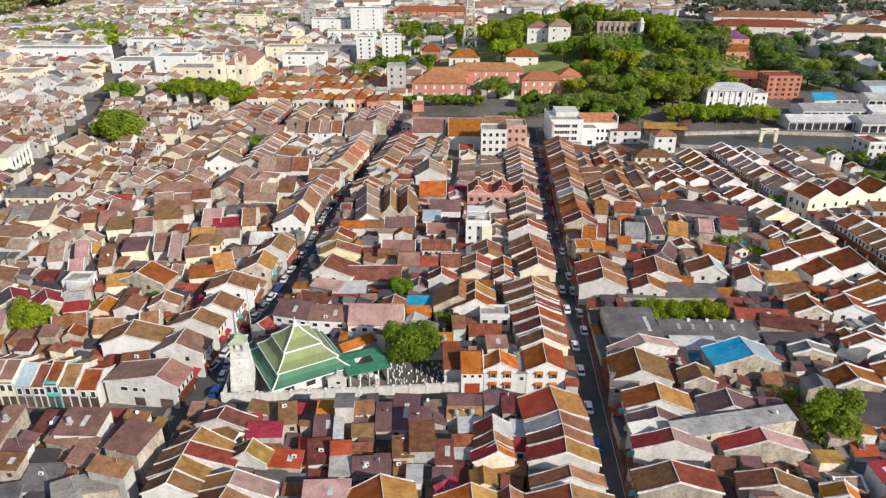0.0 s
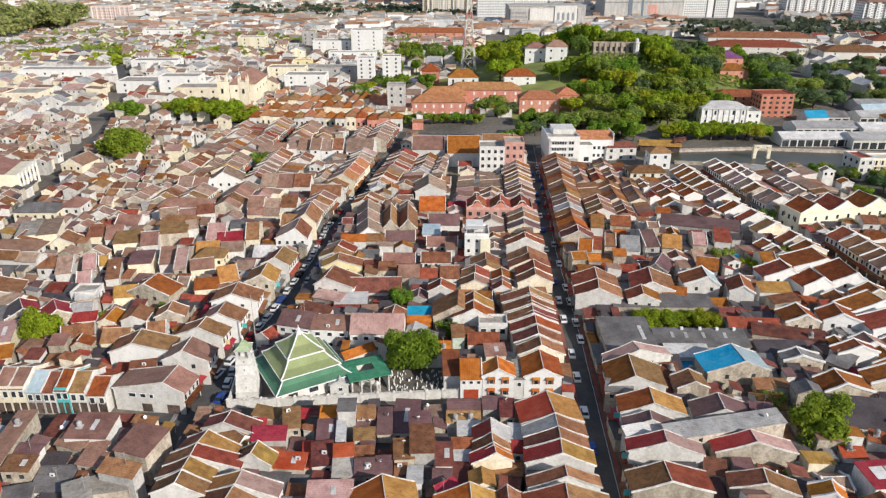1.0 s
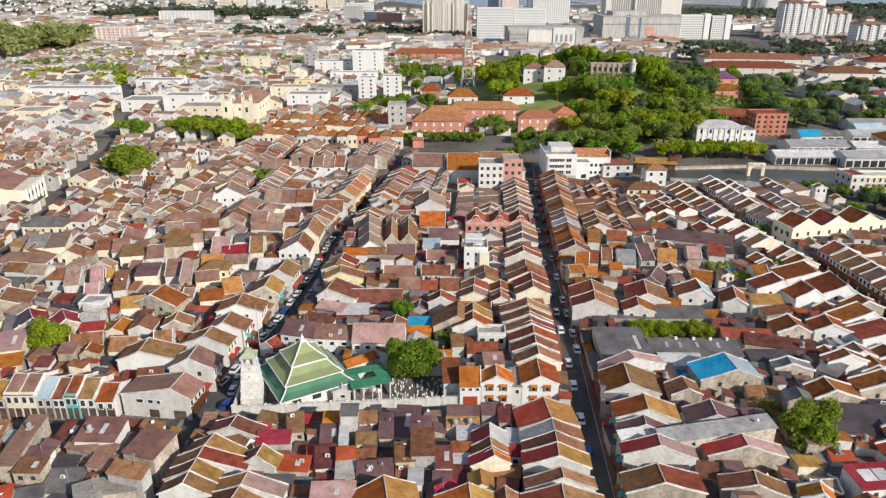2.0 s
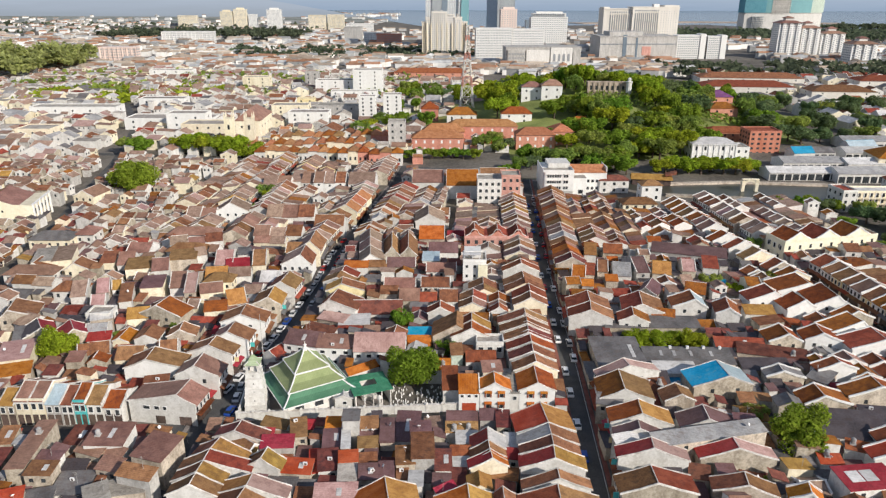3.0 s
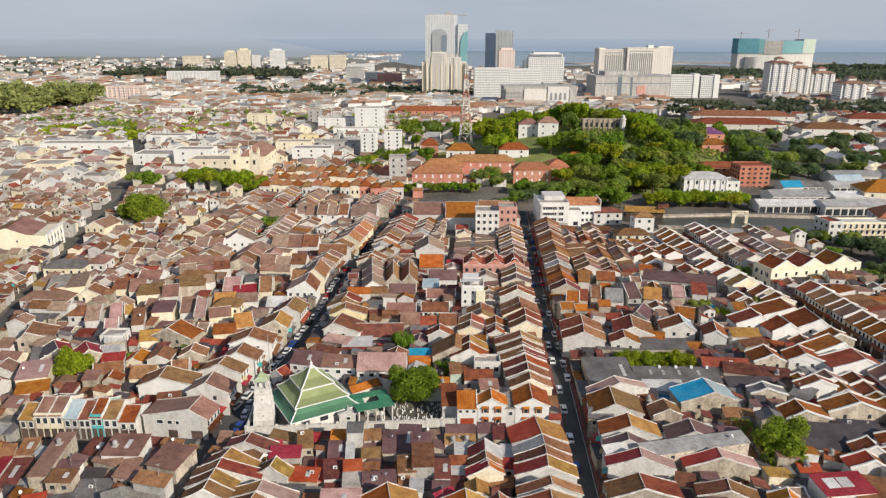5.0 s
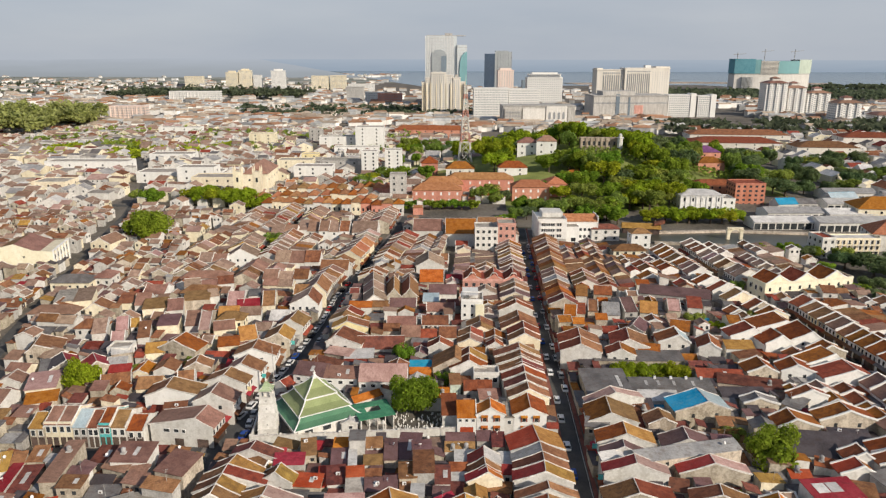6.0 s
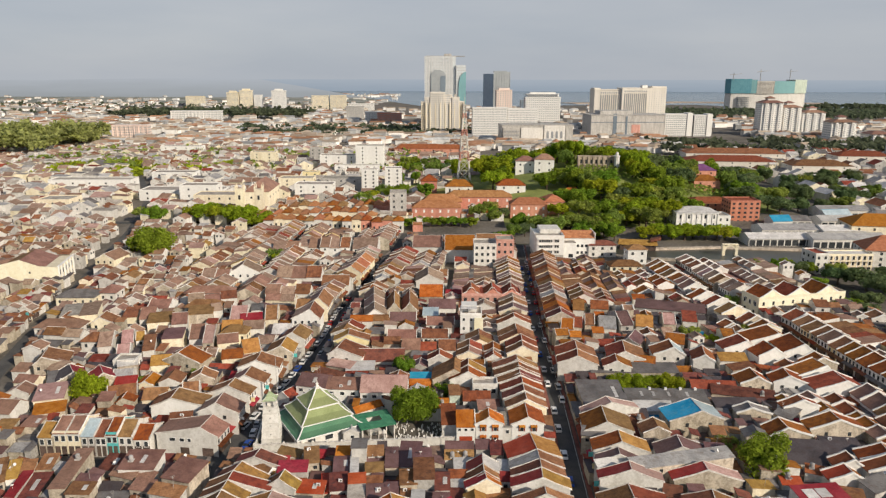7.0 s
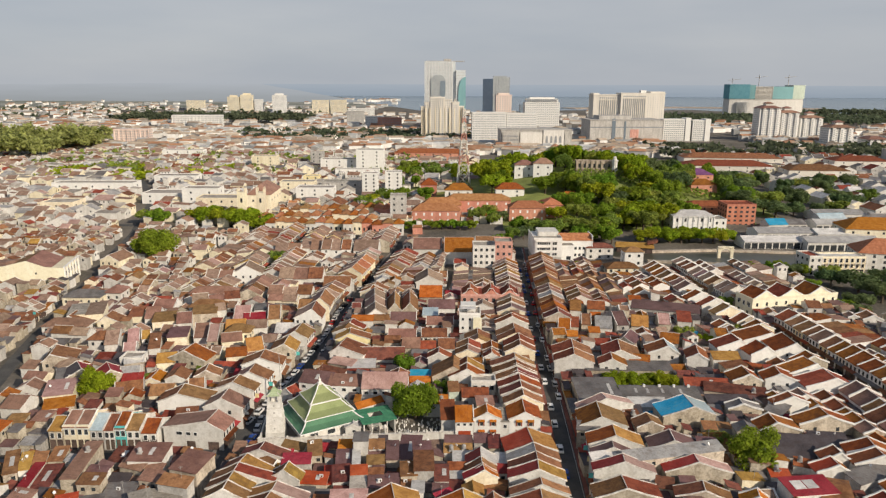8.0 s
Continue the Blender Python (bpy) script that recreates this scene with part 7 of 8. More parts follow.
gabled_house(-16.2, 303.9, 4, 14.2, 5.6, 6.8, 9.2, 6, 'taupe', 'taupe', 'white')
gabled_house(-58.2, 250.5, 3, 11.0, 6.9, 3.4, 10, 6.4, 'taupe', 'brown', 'bright', windows=4)
gabled_house(-58.0, 264.5, 2, 13.5, 5.5, 3.6, 10.2, 6.6, 'taupe', 'tan', 'cream')
gabled_house(-53.6, 315.2, -6, 9.2, 6.6, 4.7, 9.6, 6.6, 'rose', 'terracotta', 'cream')
gabled_house(-52.6, 324.4, -6, 9.2, 6.6, 4.7, 9.6, 6.6, 'rose', 'terracotta', 'cream')
gabled_house(-51.6, 333.7, -6, 9.2, 6.6, 4.7, 9.6, 6.6, 'rose', 'terracotta', 'cream')
gabled_house(-104.0, 312.4, 8, 11.0, 6.4, 7.2, 10.5, 6.6, 'taupe', 'taupe', 'bright', windows=4)
lean_house(-66.2, 238.3, 2, 6.8, 6.7, 5, 6.4, 'pale', 'bright')
lean_house(-57.6, 297.6, 2, 12.2, 8.1, 6, 8, 'tan', 'white')
lean_house(-83.9, 309.2, 2, 6.8, 9.6, 6.0, 8.4, 'taupe', 'white')
lean_house(-77.0, 309.4, 2, 6.8, 10.9, 5.6, 7.9, 'rose', 'white')
lean_house(-70.1, 309.6, 2, 6.8, 9.6, 6.0, 8.4, 'brown', 'white')
lean_house(-82.1, 283.4, 2, 6.3, 8.9, 6.0, 7.4, 'rose', 'white')
lean_house(-75.7, 283.6, 2, 6.3, 7.8, 5.6, 6.9, 'taupe', 'white')
lean_house(-69.3, 283.8, 2, 6.3, 8.9, 6.0, 7.4, 'brown', 'white')
lean_house(-63.2, 265.7, 2, 9.0, 8.4, 5.5, 7, 'tan', 'yellow_cream')
lean_house(-80.0, 276.3, 2, 6.1, 5.3, 5.5, 6.4, 'rose', 'cream')
lean_house(-73.8, 276.5, 2, 6.1, 6.0, 5.1, 5.9, 'taupe', 'cream')
lean_house(-118.9, 307.3, 2, 6.2, 10.2, 6.0, 7.6, 'taupe', 'bright')
lean_house(-112.5, 307.5, 2, 6.2, 9.0, 5.6, 7.1, 'rose', 'bright')
lean_house(-121.4, 259.9, 2, 8.8, 9.5, 6.6, 7.6, 'rose', 'bright')
lean_house(-76.5, 366.9, 2, 5.4, 13.9, 6.4, 8.4, 'rose', 'bright')
lean_house(-71.0, 367.1, 2, 5.4, 12.2, 6.0, 7.9, 'taupe', 'bright')
lean_house(-65.5, 367.3, 2, 5.4, 13.9, 6.4, 8.4, 'brown', 'bright')
lean_house(-89.1, 368.8, 2, 6.1, 16.3, 6.0, 8.0, 'taupe', 'white')
lean_house(-82.9, 369.0, 2, 6.1, 14.3, 5.6, 7.5, 'rose', 'white')
lean_house(-54.4, 366.4, 2, 13.6, 15.2, 6, 8.2, 'taupe', 'white')
lean_house(-100.1, 360.0, 2, 6.6, 11.7, 6.0, 8.0, 'taupe', 'white')
lean_house(-93.5, 360.2, 2, 6.6, 13.3, 5.6, 7.5, 'rose', 'white')

# row of painted shophouses facing the lane
for x0, x1, c, wall, h, deep in ((-108.2, -104.3, "ochre", "aged", 5.4, 9), (-104.2, -100.8, "rose", "cream", 6.5, 12), (-100.7, -97.3, "rose", "cream", 6.5, 12), (-97.2, -93.6, "paleblue", "grey", 5.9, 11),
                                 (-93.5, -90.7, "brown", "white", 5.7, 10), (-90.6, -87.7, "copper", "teal", 6.1, 11), (-87.6, -83.8, "tan", "white", 5.6, 10), (-83.7, -79.4, "copper", "white", 5.2, 9)):
    w = x1 - x0 - 0.06
    r = shophouse(pose((x0 + x1) / 2, 159.2 + (x0 + 90) * 0.05, 0, 0, 0, 92), w, deep, random.Random(int(x0)), walls=wall + " 1", first=c, storey=h, coped=1.0, like=77, awning=False)
    if wall in ("cream", "teal"):
        add_box(r, "front_parapet", WALL[wall], -0.25, 0.05, -w / 2 + 0.05, w / 2 - 0.05, h + 0.05, h + 0.9, label="moulded front parapet")
        add_box(r, "cornice", TRIM, -0.35, 0.0, -w / 2 + 0.05, w / 2 - 0.05, h - 0.35, h - 0.15, label="white cornice")

# ---------------------------------------------------------------- terraces along the streets
WHITE_ROWS = "bright 9 white 3 cream 2 aged 2 yellow 0.4"
RUSTY = "copper 8 tan 5 rose 3 rust 3 brown 2 orange 1"
terrace(JONKER, -1, 3.3, lambda y: 38 - (y - 190) * 0.03, 101, 219, 400, facing=False, coped=0.85, skip=((279, 297), (343, 364)), firsts="brown rust brown tan rust brown mauve")
terrace(TUKANG, 1, 3.9, lambda y: 36 - (y - 190) * 0.05, 102, 200, 425, facing=False)
terrace(JONKER, 1, 3.3, 38, 103, 226, 362, coped=0.6, roofs="rose 6 tan 6 copper 3 brown 3 rust 1.5 mauve 1 pinkish 1 zinc 0.6", firsts="maroon rust orange copper tan zinc")
terrace(HEEREN, -1, 3.4, 40, 104, 128, 345, facing=False, roofs=RUSTY, coped=0.95, walls=WHITE_ROWS)
terrace(HEEREN, 1, 3.4, 30, 105, 120, 262, roofs=RUSTY, coped=0.95, walls=WHITE_ROWS)
terrace(HEEREN, 1, 3.4, 46, 106, 292, 350, roofs=FAR_HAZE_MIX, coped=0.95, walls=WHITE_ROWS)
terrace(TUKANG, -1, 3.9, lambda y: 24 if y > 230 else 30, 107, 194, 428, walls=PALE, roofs=MIXED)
terrace(BACK, 1, 3.2, 22, 108, 242, 438, facing=False)
terrace(BACK, -1, 3.2, 36, 109, 195, 438)
terrace(WEST, 1, 3.2, 40, 110, 300, 436, facing=False)
terrace(WEST, -1, 3.2, 26, 111, 180, 655, walls="white 6 cream 4 aged 2 mint 1.5 teal 0.4")
terrace(TUKANG, 1, 3.9, 14, 112, 116, 152, facing=False)
terrace(TUKANG, -1, 3.9, 30, 113, 116, 152)
terrace(JONKER, -1, 3.3, 32, 114, 116, 152, facing=False)
terrace(JONKER, 1, 3.3, 36, 115, 116, 152)


def infill(x0, x1, y0, y1, seed, step=5.0, big=1.0, roofs=MIXED, walls=PALE, gables=0.5, keep=0.95, least=3.4, low=0.0):
    """Fills the ground that is still free with small roofs of every kind, turned as the blocks are."""
    rng = random.Random(seed)
    y = y0
    while y < y1:
        x = x0
        while x < x1:
            px, py = x + rng.uniform(-1.5, 1.5), y + rng.uniform(-1.5, 1.5)
            x += step
            if abs(px) > (py + 25) * 0.74 + 12 or rng.random() > keep:
                continue
            a = rng.uniform(-6, 8) + rng.choice((0, 90, 90))
            w, d = rng.uniform(4.5, 8.0) * big, rng.uniform(4.5, 9.0) * big
            m = pose(px, py, 0, 0, 0, a)
            while claim(m, -w / 2, w / 2, 0, d, test=True) and d > least:
                w, d = w * 0.8, d * 0.8
            if d <= least or w < least * 0.8:
                continue
            c, wall = pick(rng, roofs), pick(rng, walls)
            z = (rng.uniform(3.4, 6.8) - low) * (big ** 0.3)
            if rng.random() < gables and w > 4:
                gabled_house(px, py, a, d, w / 2, w / 2, z + w * 0.24, z, c, c, wall, 1 if rng.random() < 0.5 else 0)
            else:
                lean_house(px, py, a, w, d, z, z + rng.uniform(0.3, 1.0), c, wall)
        y += step


infill(-130, 124, 114, 200, 201, 4.6)

# low lean-tos in the courts that are left; their many dark roofs also stand in for the deep shade there
LOW = "brown 4 rose 2 maroon 5 mauve 4 slate 4 rust 2 tan 1.5 zinc 1 dark 8 copper 1 crimson 0.2"
infill(-130, 124, 114, 215, 207, 2.6, 0.62, roofs=LOW, walls="aged 5 grey 3 white 1", gables=0.1, keep=1.0, least=1.9, low=0.9)



def fill_courts(x0, x1, y0, y1, seed, small):
    """Roofs over whatever free ground is left inside the blocks, from the widest gaps to the narrowest."""
    rng = random.Random(seed)
    for need in (5, 4, 3, 2):
        for cy in range(y0, y1):
            for cx in range(x0, x1):
                if (cx, cy) in TAKEN or abs(cx) > (cy + 25) * 0.74 + 8:
                    continue
                w = d = need
                if any((cx + i, cy + j) in TAKEN for i in range(w) for j in range(d)):
                    continue
                while w < 8 and not any((cx + w, cy + j) in TAKEN for j in range(d)):
                    w += 1
                while d < 7 and not any((cx + i, cy + d) in TAKEN for i in range(w)):
                    d += 1
                if w * d < small:
                    continue
                z = rng.uniform(2.2, 4.2)
                lean_house(cx + w / 2, cy + 0.15, rng.uniform(-2, 2), w - 0.3, d - 0.3, z, z + rng.choice((-0.5, 0.4, 0.7, 1.0)), pick(rng, LOW), pick(rng, "aged 4 grey 4 white 3"))
                TAKEN.update((cx + i, cy + j) for i in range(w) for j in range(d))


fill_courts(-125, 118, 112, 215, 301, 5)
infill(-300, 30, 200, 428, 202, 4.6, gables=0.6, walls="white 6 cream 2 aged 5 grey 2", roofs=FAR_HAZE_MIX)
infill(30, 250, 200, 345, 212, 4.6, gables=0.6, walls="white 7 cream 2 aged 4", roofs="taupe 4 rose 6 tan 4 copper 3 brown 3 rust 1.5 pinkish 1 orange 0.5 zinc 0.5")
infill(-190, 170, 215, 330, 208, 3.2, 0.7, roofs=LOW, walls="aged 5 grey 3 white 1", gables=0.1, keep=1.0, least=2.2, low=0.9)
fill_courts(-190, 165, 215, 330, 302, 8)

# ---------------------------------------------------------------- roof clutter
def roof_spot(rng):
    m, w, d, zn, zf = rng.choice(LEAN_ROOFS)
    u, v = rng.uniform(-0.36, 0.36) * w, rng.uniform(0.15, 0.85) * d
    return m @ pose(u, v, zn + (zf - zn) * v / d - 0.02)


def satellite_dish(m, turn):
    root = thing("satellite_dish", m @ pose(0, 0, 0, 0, 0, turn), "small white satellite dish on a roof pole", "satellite dish", "roof fittings")
    s = Shape()
    s.tube((0, 0, -0.1), (0, 0, 0.75), 0.03, 0.03)
    part("pole", s, WALL["grey"], root)
    s = Shape()
    s.rings([(0.06, 0.0), (0.26, 0.05), (0.38, 0.14), (0.38, 0.16), (0.05, 0.03)], 12)
    part("dish", s, TRIM, root, "", pose(0, 0, 0.75, 55, 0, 0))


def water_tank(m):
    root = thing("water_tank", m, "small round grey water tank on a roof", "water tank", "roof fittings")
    s = Shape()
    s.box(-0.6, 0.6, -0.6, 0.6, -0.2, 0.25)
    part("stand", s, WALL["grey"], root)
    s = Shape()
    s.rings([(0.5, 0.25), (0.55, 0.5), (0.55, 1.2), (0.3, 1.45), (0.15, 1.5)], 12)
    part("tank", s, ROOF["zinc"], root)


def roof_aerial(m, turn):
    root = thing("roof_aerial", m @ pose(0, 0, 0, 0, 0, turn), "thin metal television aerial on a roof", "aerial", "roof fittings")
    s = Shape()
    s.tube((0, 0, -0.1), (0, 0, 3.0), 0.035, 0.025)
    part("mast", s, WALL["grey"], root)
    s = Shape()
    for k in range(4):
        s.tube((-0.5 + 0.08 * k, 0.0, 2.9 - 0.22 * k), (0.5 - 0.08 * k, 0.0, 2.9 - 0.22 * k), 0.02, 0.02, 4)
    part("antenna", s, WALL["grey"], root)


def air_conditioner(m, turn):
    root = thing("air_conditioner", m @ pose(0, 0, 0, 0, 0, turn), "white air-conditioner box on a roof", "air conditioner", "roof fittings")
    s = Shape()
    s.box(-0.45, 0.45, -0.18, 0.18, 0.0, 0.65)
    part("casing", s, TRIM, root)
    s = Shape()
    s.tube((0.1, -0.2, 0.33), (0.1, -0.18, 0.33), 0.24, 0.24, 12)
    part("fan_grille", s, SHUTTER, root)


rng = random.Random(61)
for i in range(46):
    satellite_dish(roof_spot(rng), rng.uniform(0, 360))
for i in range(16):
    water_tank(roof_spot(rng))
for i in range(26):
    roof_aerial(roof_spot(rng), rng.uniform(0, 180))
for i in range(26):
    air_conditioner(roof_spot(rng), rng.uniform(-20, 20))

# ---------------------------------------------------------------- parked cars
CARS = {}


def car(x, y, ang, k):
    if k not in CARS:
        root = thing("car", pose(x, y, 0.066, 0, 0, ang), "small " + ("white", "silver", "black", "blue", "red")[k] + " car parked at the kerb", "car", "parked cars")
        s = Shape()
        s.prism([(-2.05, 0.28), (2.05, 0.28), (2.1, 0.62), (1.95, 0.82), (1.05, 0.92), (-1.95, 0.95), (-2.1, 0.7)], -0.82, 0.82)
        part("body", s, CAR[k], root)
        s = Shape()
        s.hexa([(-1.85, -0.76, 0.93), (1.0, -0.76, 0.91), (1.0, 0.76, 0.91), (-1.85, 0.76, 0.93), (-1.35, -0.6, 1.40), (0.3, -0.6, 1.42), (0.3, 0.6, 1.42), (-1.35, 0.6, 1.40)])
        part("cabin_glass", s, GLASS_DARK, root)
        s = Shape()
        s.box(-1.3, 0.26, -0.6, 0.6, 1.41, 1.47)
        part("roof", s, CAR[k], root)
        for a in (-1.3, 1.3):
            for b in (-0.72, 0.72):
                s = Shape()
                s.tube((a, b - 0.1, 0.3), (a, b + 0.1, 0.3), 0.3, 0.3, 10)
                part("wheel", s, RUBBER, root)
        CARS[k] = root
        return root
    return copy_thing(CARS[k], pose(x, y, 0.066, 0, 0, ang))


rng = random.Random(31)
for line, off, s0, s1 in ((TUKANG, -1.9, 76, 250), (TUKANG, 2.1, 130, 250), (JONKER, -1.5, 40, 250), (JONKER, 1.6, 90, 260), (HEEREN, 1.6, 60, 180)):
    s = s0
    while s < s1:
        s += rng.uniform(5.0, 6.6) if line is TUKANG and s < 190 else rng.uniform(8, 19)
        at = along(line, s)
        if at:
            x, y, a = at
            car(x + math.sin(a) * off, y - math.cos(a) * off, math.degrees(a), rng.choice((0, 0, 0, 0, 1, 1, 2, 3, 4)))

car(-56.0, 166.0, 84, 3)
car(-56.4, 172.2, 96, 0)
car(-56.9, 177.4, 98, 1)
pole = thing("street_pole", pose(-53.4, 186.5, 0), "tall thin pale metal pole beside the street", "pole")
s = Shape()
s.tube((0, 0, 0), (0, 0, 17), 0.13, 0.07, 8)
part("shaft", s, WALL["grey"], pole)
s = Shape()
s.tube((0, 0, 0), (0, 0, 0.5), 0.28, 0.28, 8)
part("base", s, WALL["grey"], pole)


def market_stall(x, y, ang, long, colour, label):
    root = thing("market_stall", pose(x, y, 0.14, 0, 0, ang), label, "stall", "street stalls")
    s = Shape()
    s.hexa([(-long, -1.1, 2.3), (long, -1.1, 2.3), (long, 1.1, 2.8), (-long, 1.1, 2.8), (-long, -1.1, 2.4), (long, -1.1, 2.4), (long, 1.1, 2.9), (-long, 1.1, 2.9)])
    part("canopy", s, ROOF[colour], root)
    s = Shape()
    s.box(-long + 0.4, long - 0.4, 0.1, 0.8, 0, 0.85)
    part("counter", s, SHUTTER, root)
    for a in (-long + 0.2, long - 0.2):
        for b in (-0.9, 0.9):
            s = Shape()
            s.tube((a, b, 0), (a, b, 2.52 + b * 0.2), 0.05, 0.05)
            part("post", s, WALL["grey"], root)
    return root


market_stall(-62.2, 171.5, 84, 3.4, "crimson", "open street stall with a long red canopy")
market_stall(-62.6, 151.8, 88, 1.8, "ochre", "small street stall with a yellow canopy")
market_stall(-62.6, 147.2, 88, 1.6, "orange", "small street stall with an orange canopy")

# ---------------------------------------------------------------- the town beyond the river
block("church", -150.8, 491.2, 4, 17, 38, 16, "cream", "cream gothic church with tile roof", "church", "rose", 2, 4, hip=7)
for x in (-6.6, 6.6):
    t = thing("church_tower", pose(-148 + x, 466, 0, 0, 0, 4), "square cream church tower with pinnacles", "tower", "church towers")
    s = Shape()
    s.box(-2.8, 2.8, -2.8, 2.8, 0, 22)
    part("shaft", s, WALL["cream"], t)
    for a in (-2.4, 2.4):
        for b in (-2.4, 2.4):
            s = Shape()
            s.rings([(0.45, 22), (0.45, 23.2), (0.06, 26)], 4, 0, True)
            part("pinnacle", s, WALL["cream"], t, "", pose(a, b, 0))
    window(t, pose(0, -2.83, 15), 1.4, 3, False)
for x, y, w, d, h, wl_, f, b in ((-228, 542, 66, 22, 8, "bright", 2, 14), (-206, 522, 28, 16, 15, "bright", 3, 7), (-323, 581, 70, 18, 10, "bright", 2, 12), (-184, 496, 30, 18, 12, "cream", 3, 7), (-300, 488, 24, 20, 9, "cream", 2, 6),
                                 (-122, 545, 30, 16, 13, "bright", 4, 8), (-108, 588, 34, 16, 12, "grey", 3, 8), (-82, 576, 13, 12, 21, "bright", 7, 3), (-63, 583, 14, 12, 21.5, "bright", 7, 3), (-170, 774, 14, 12, 19, "grey", 5, 3),
                                 (-104, 730, 29, 20, 26, "bright", 7, 7), (-138, 738, 40, 16, 15, "bright", 4, 9), (-112, 694, 44, 12, 10, "bright", 3, 12), (-221, 745, 27, 14, 17, "cream", 5, 7), (-361, 868, 51, 16, 11, "bright", 3, 10),
                                 (-380, 500, 46, 16, 10, "bright", 3, 10), (-275, 640, 40, 16, 9, "bright", 2, 9), (-150, 600, 30, 16, 10, "cream", 3, 7)):
    if wl_ in WALL:
        block("office_block", x, y, 3, w, d, h, wl_, f"{SIDES[wl_]} flat-roofed commercial block with rows of windows", "building", "concrete", f, b, group="commercial blocks")
# long roofs of the mid distance
block("office_block", -146, 640, 3, 15, 10, 10, "yellow", "bright yellow flat-roofed block among white buildings", "building", "concrete", 3, 4, group="commercial blocks")
block("market", -50.4, 869.3, -2, 86, 16, 10, "salmon", "long pink building with red roof", "building", "rust", 3, 20, hip=5)
for x, y, w, d, h, c, wall in ((277.3, 752.6, 92, 34, 10, "rust", "beige"), (355.0, 717.8, 60, 30, 10, "brown", "beige"), (302.8, 814.5, 110, 30, 12, "brown", "beige"), (436.5, 792.1, 60, 30, 12, "rust", "beige"), (413.4, 636.1, 60, 24, 12, "concrete", "white"),
                              (497.1, 688.4, 60, 24, 14, "concrete", "white"), (549.1, 849.3, 90, 30, 18, "concrete", "grey"), (488.8, 598.6, 40, 20, 10, "concrete", "yellow"), (398.7, 568.6, 40, 20, 9, "zinc", "white")):
    block("shopping_arcade", x, y, -3, w, d, h, wall, f"long {SIDES[wall]} arcade with {WORDS[c]} roof", "building", c, 3, int(w / 7), hip=0 if c == "concrete" else 5, group="arcades")

# pale and greyish roofs beyond the river partly make up for absent haze
infill(-640, 15, 432, 940, 203, 12, 2.0, roofs="taupe 9 rose 5 brown 2 pinkish 3 zinc 3 pale 2 concrete 5 slate 1.5 rust 0.8", walls="white 8 cream 4 grey 2", gables=0.45, keep=0.86)
infill(-64, 22, 430, 505, 204, 7, 1.3, roofs="terracotta 6 copper 3 tan 2", walls="salmon 3 cream 3 white 2", gables=0.9)
infill(-152, -64, 443, 530, 206, 8, 1.5, roofs="terracotta 7 copper 2 tan 3 taupe 2", walls="cream 3 white 4", gables=0.9)
infill(285, 640, 440, 980, 205, 16, 2.3, roofs="brown 5 zinc 4 pale 4 slate 3 rust 3", walls="white 6 grey 3 cream 2", gables=0.6, keep=0.7)


# ---------------------------------------------------------------- towers in the distance
# PALE_BAND: window glass with haze put into its colour as a pale grey
PALE_BAND = clear_glass("hazed_window_glass", (0.27, 0.28, 0.29), 0.3)
GLASS_WALL = clear_glass("pale_glass_wall", (0.50, 0.53, 0.54), 0.2)
BLUE_GLASS = clear_glass("blue_tower_glass", (0.26, 0.33, 0.41), 0.15)
NET = material("teal_blue_netting", (0.09, 0.25, 0.31), (0.15, 0.34, 0.40), 0.03, 0.3, rough=0.8, vary=0.05)
SLATE_GLASS = clear_glass("grey_tower_glass", (0.30, 0.32, 0.33), 0.2)


def window_rows(root, x0, x1, z0, z1, floors, bays, glass=None, wide=0.55, tall=0.5, side=None, depth=0.3):
    """Rows of small windows on a facade at local y 0, or on the side wall given as (x, y0, y1)."""
    s = Shape()
    fh = (z1 - z0) / floors
    lo, hi = (x0, x1) if side is None else side[1:]
    bw = (hi - lo) / bays
    for k in range(floors):
        za = z0 + fh * (k + 0.3)
        for i in range(bays):
            a = lo + bw * (i + 0.5 - wide / 2)
            if side is None:
                s.box(a, a + bw * wide, -depth, 0.1, za, za + fh * tall)
            else:
                xs_ = side[0]
                e = depth if xs_ > 0 else -depth
                s.box(min(xs_ - e / 3, xs_ + e), max(xs_ - e / 3, xs_ + e), a, a + bw * wide, za, za + fh * tall)
    return tagged(part("window_grid", s, glass or PALE_BAND, root, "rows of small windows paled for haze"), kind="stuff")


def tall_block(name, x, y, ang, w, d, h, wall, label, floors, bays, glass=None, wide=0.55, tall=0.5, foot=0.0, ribs=0, cap=1.2):
    """A high building with rows of windows on its front and its visible side, and a roof cap; ribs: upright fins on the front."""
    m = pose(x, y, 0, 0, 0, ang)
    claim(m, -w / 2, w / 2, 0, d)
    root = thing(name, m, label, "tower block", "distant towers")
    mat = WALL[wall] if wall in WALL else wall
    add_box(root, "wall", mat, -w / 2, w / 2, 0, d, 0, h)
    if cap:
        add_box(root, "roof_edge", mat, -w / 2 - 0.7, w / 2 + 0.7, -0.7, d + 0.7, h, h + cap)
    if floors:
        window_rows(root, -w / 2 + 1, w / 2 - 1, foot, h - 0.5, floors, bays, glass, wide, tall)
        side = -w / 2 if x > 0 else w / 2
        window_rows(root, 0, 0, foot, h - 0.5, floors, max(2, int(bays * d / w)), glass, wide, tall, (side, 1, d - 1))
    for i in range(ribs + 1 if ribs else 0):
        xa = -w / 2 + w * i / ribs
        add_box(root, "rib", mat, xa - 0.55, xa + 0.55, -1.3, -0.02, foot, h)
    return root


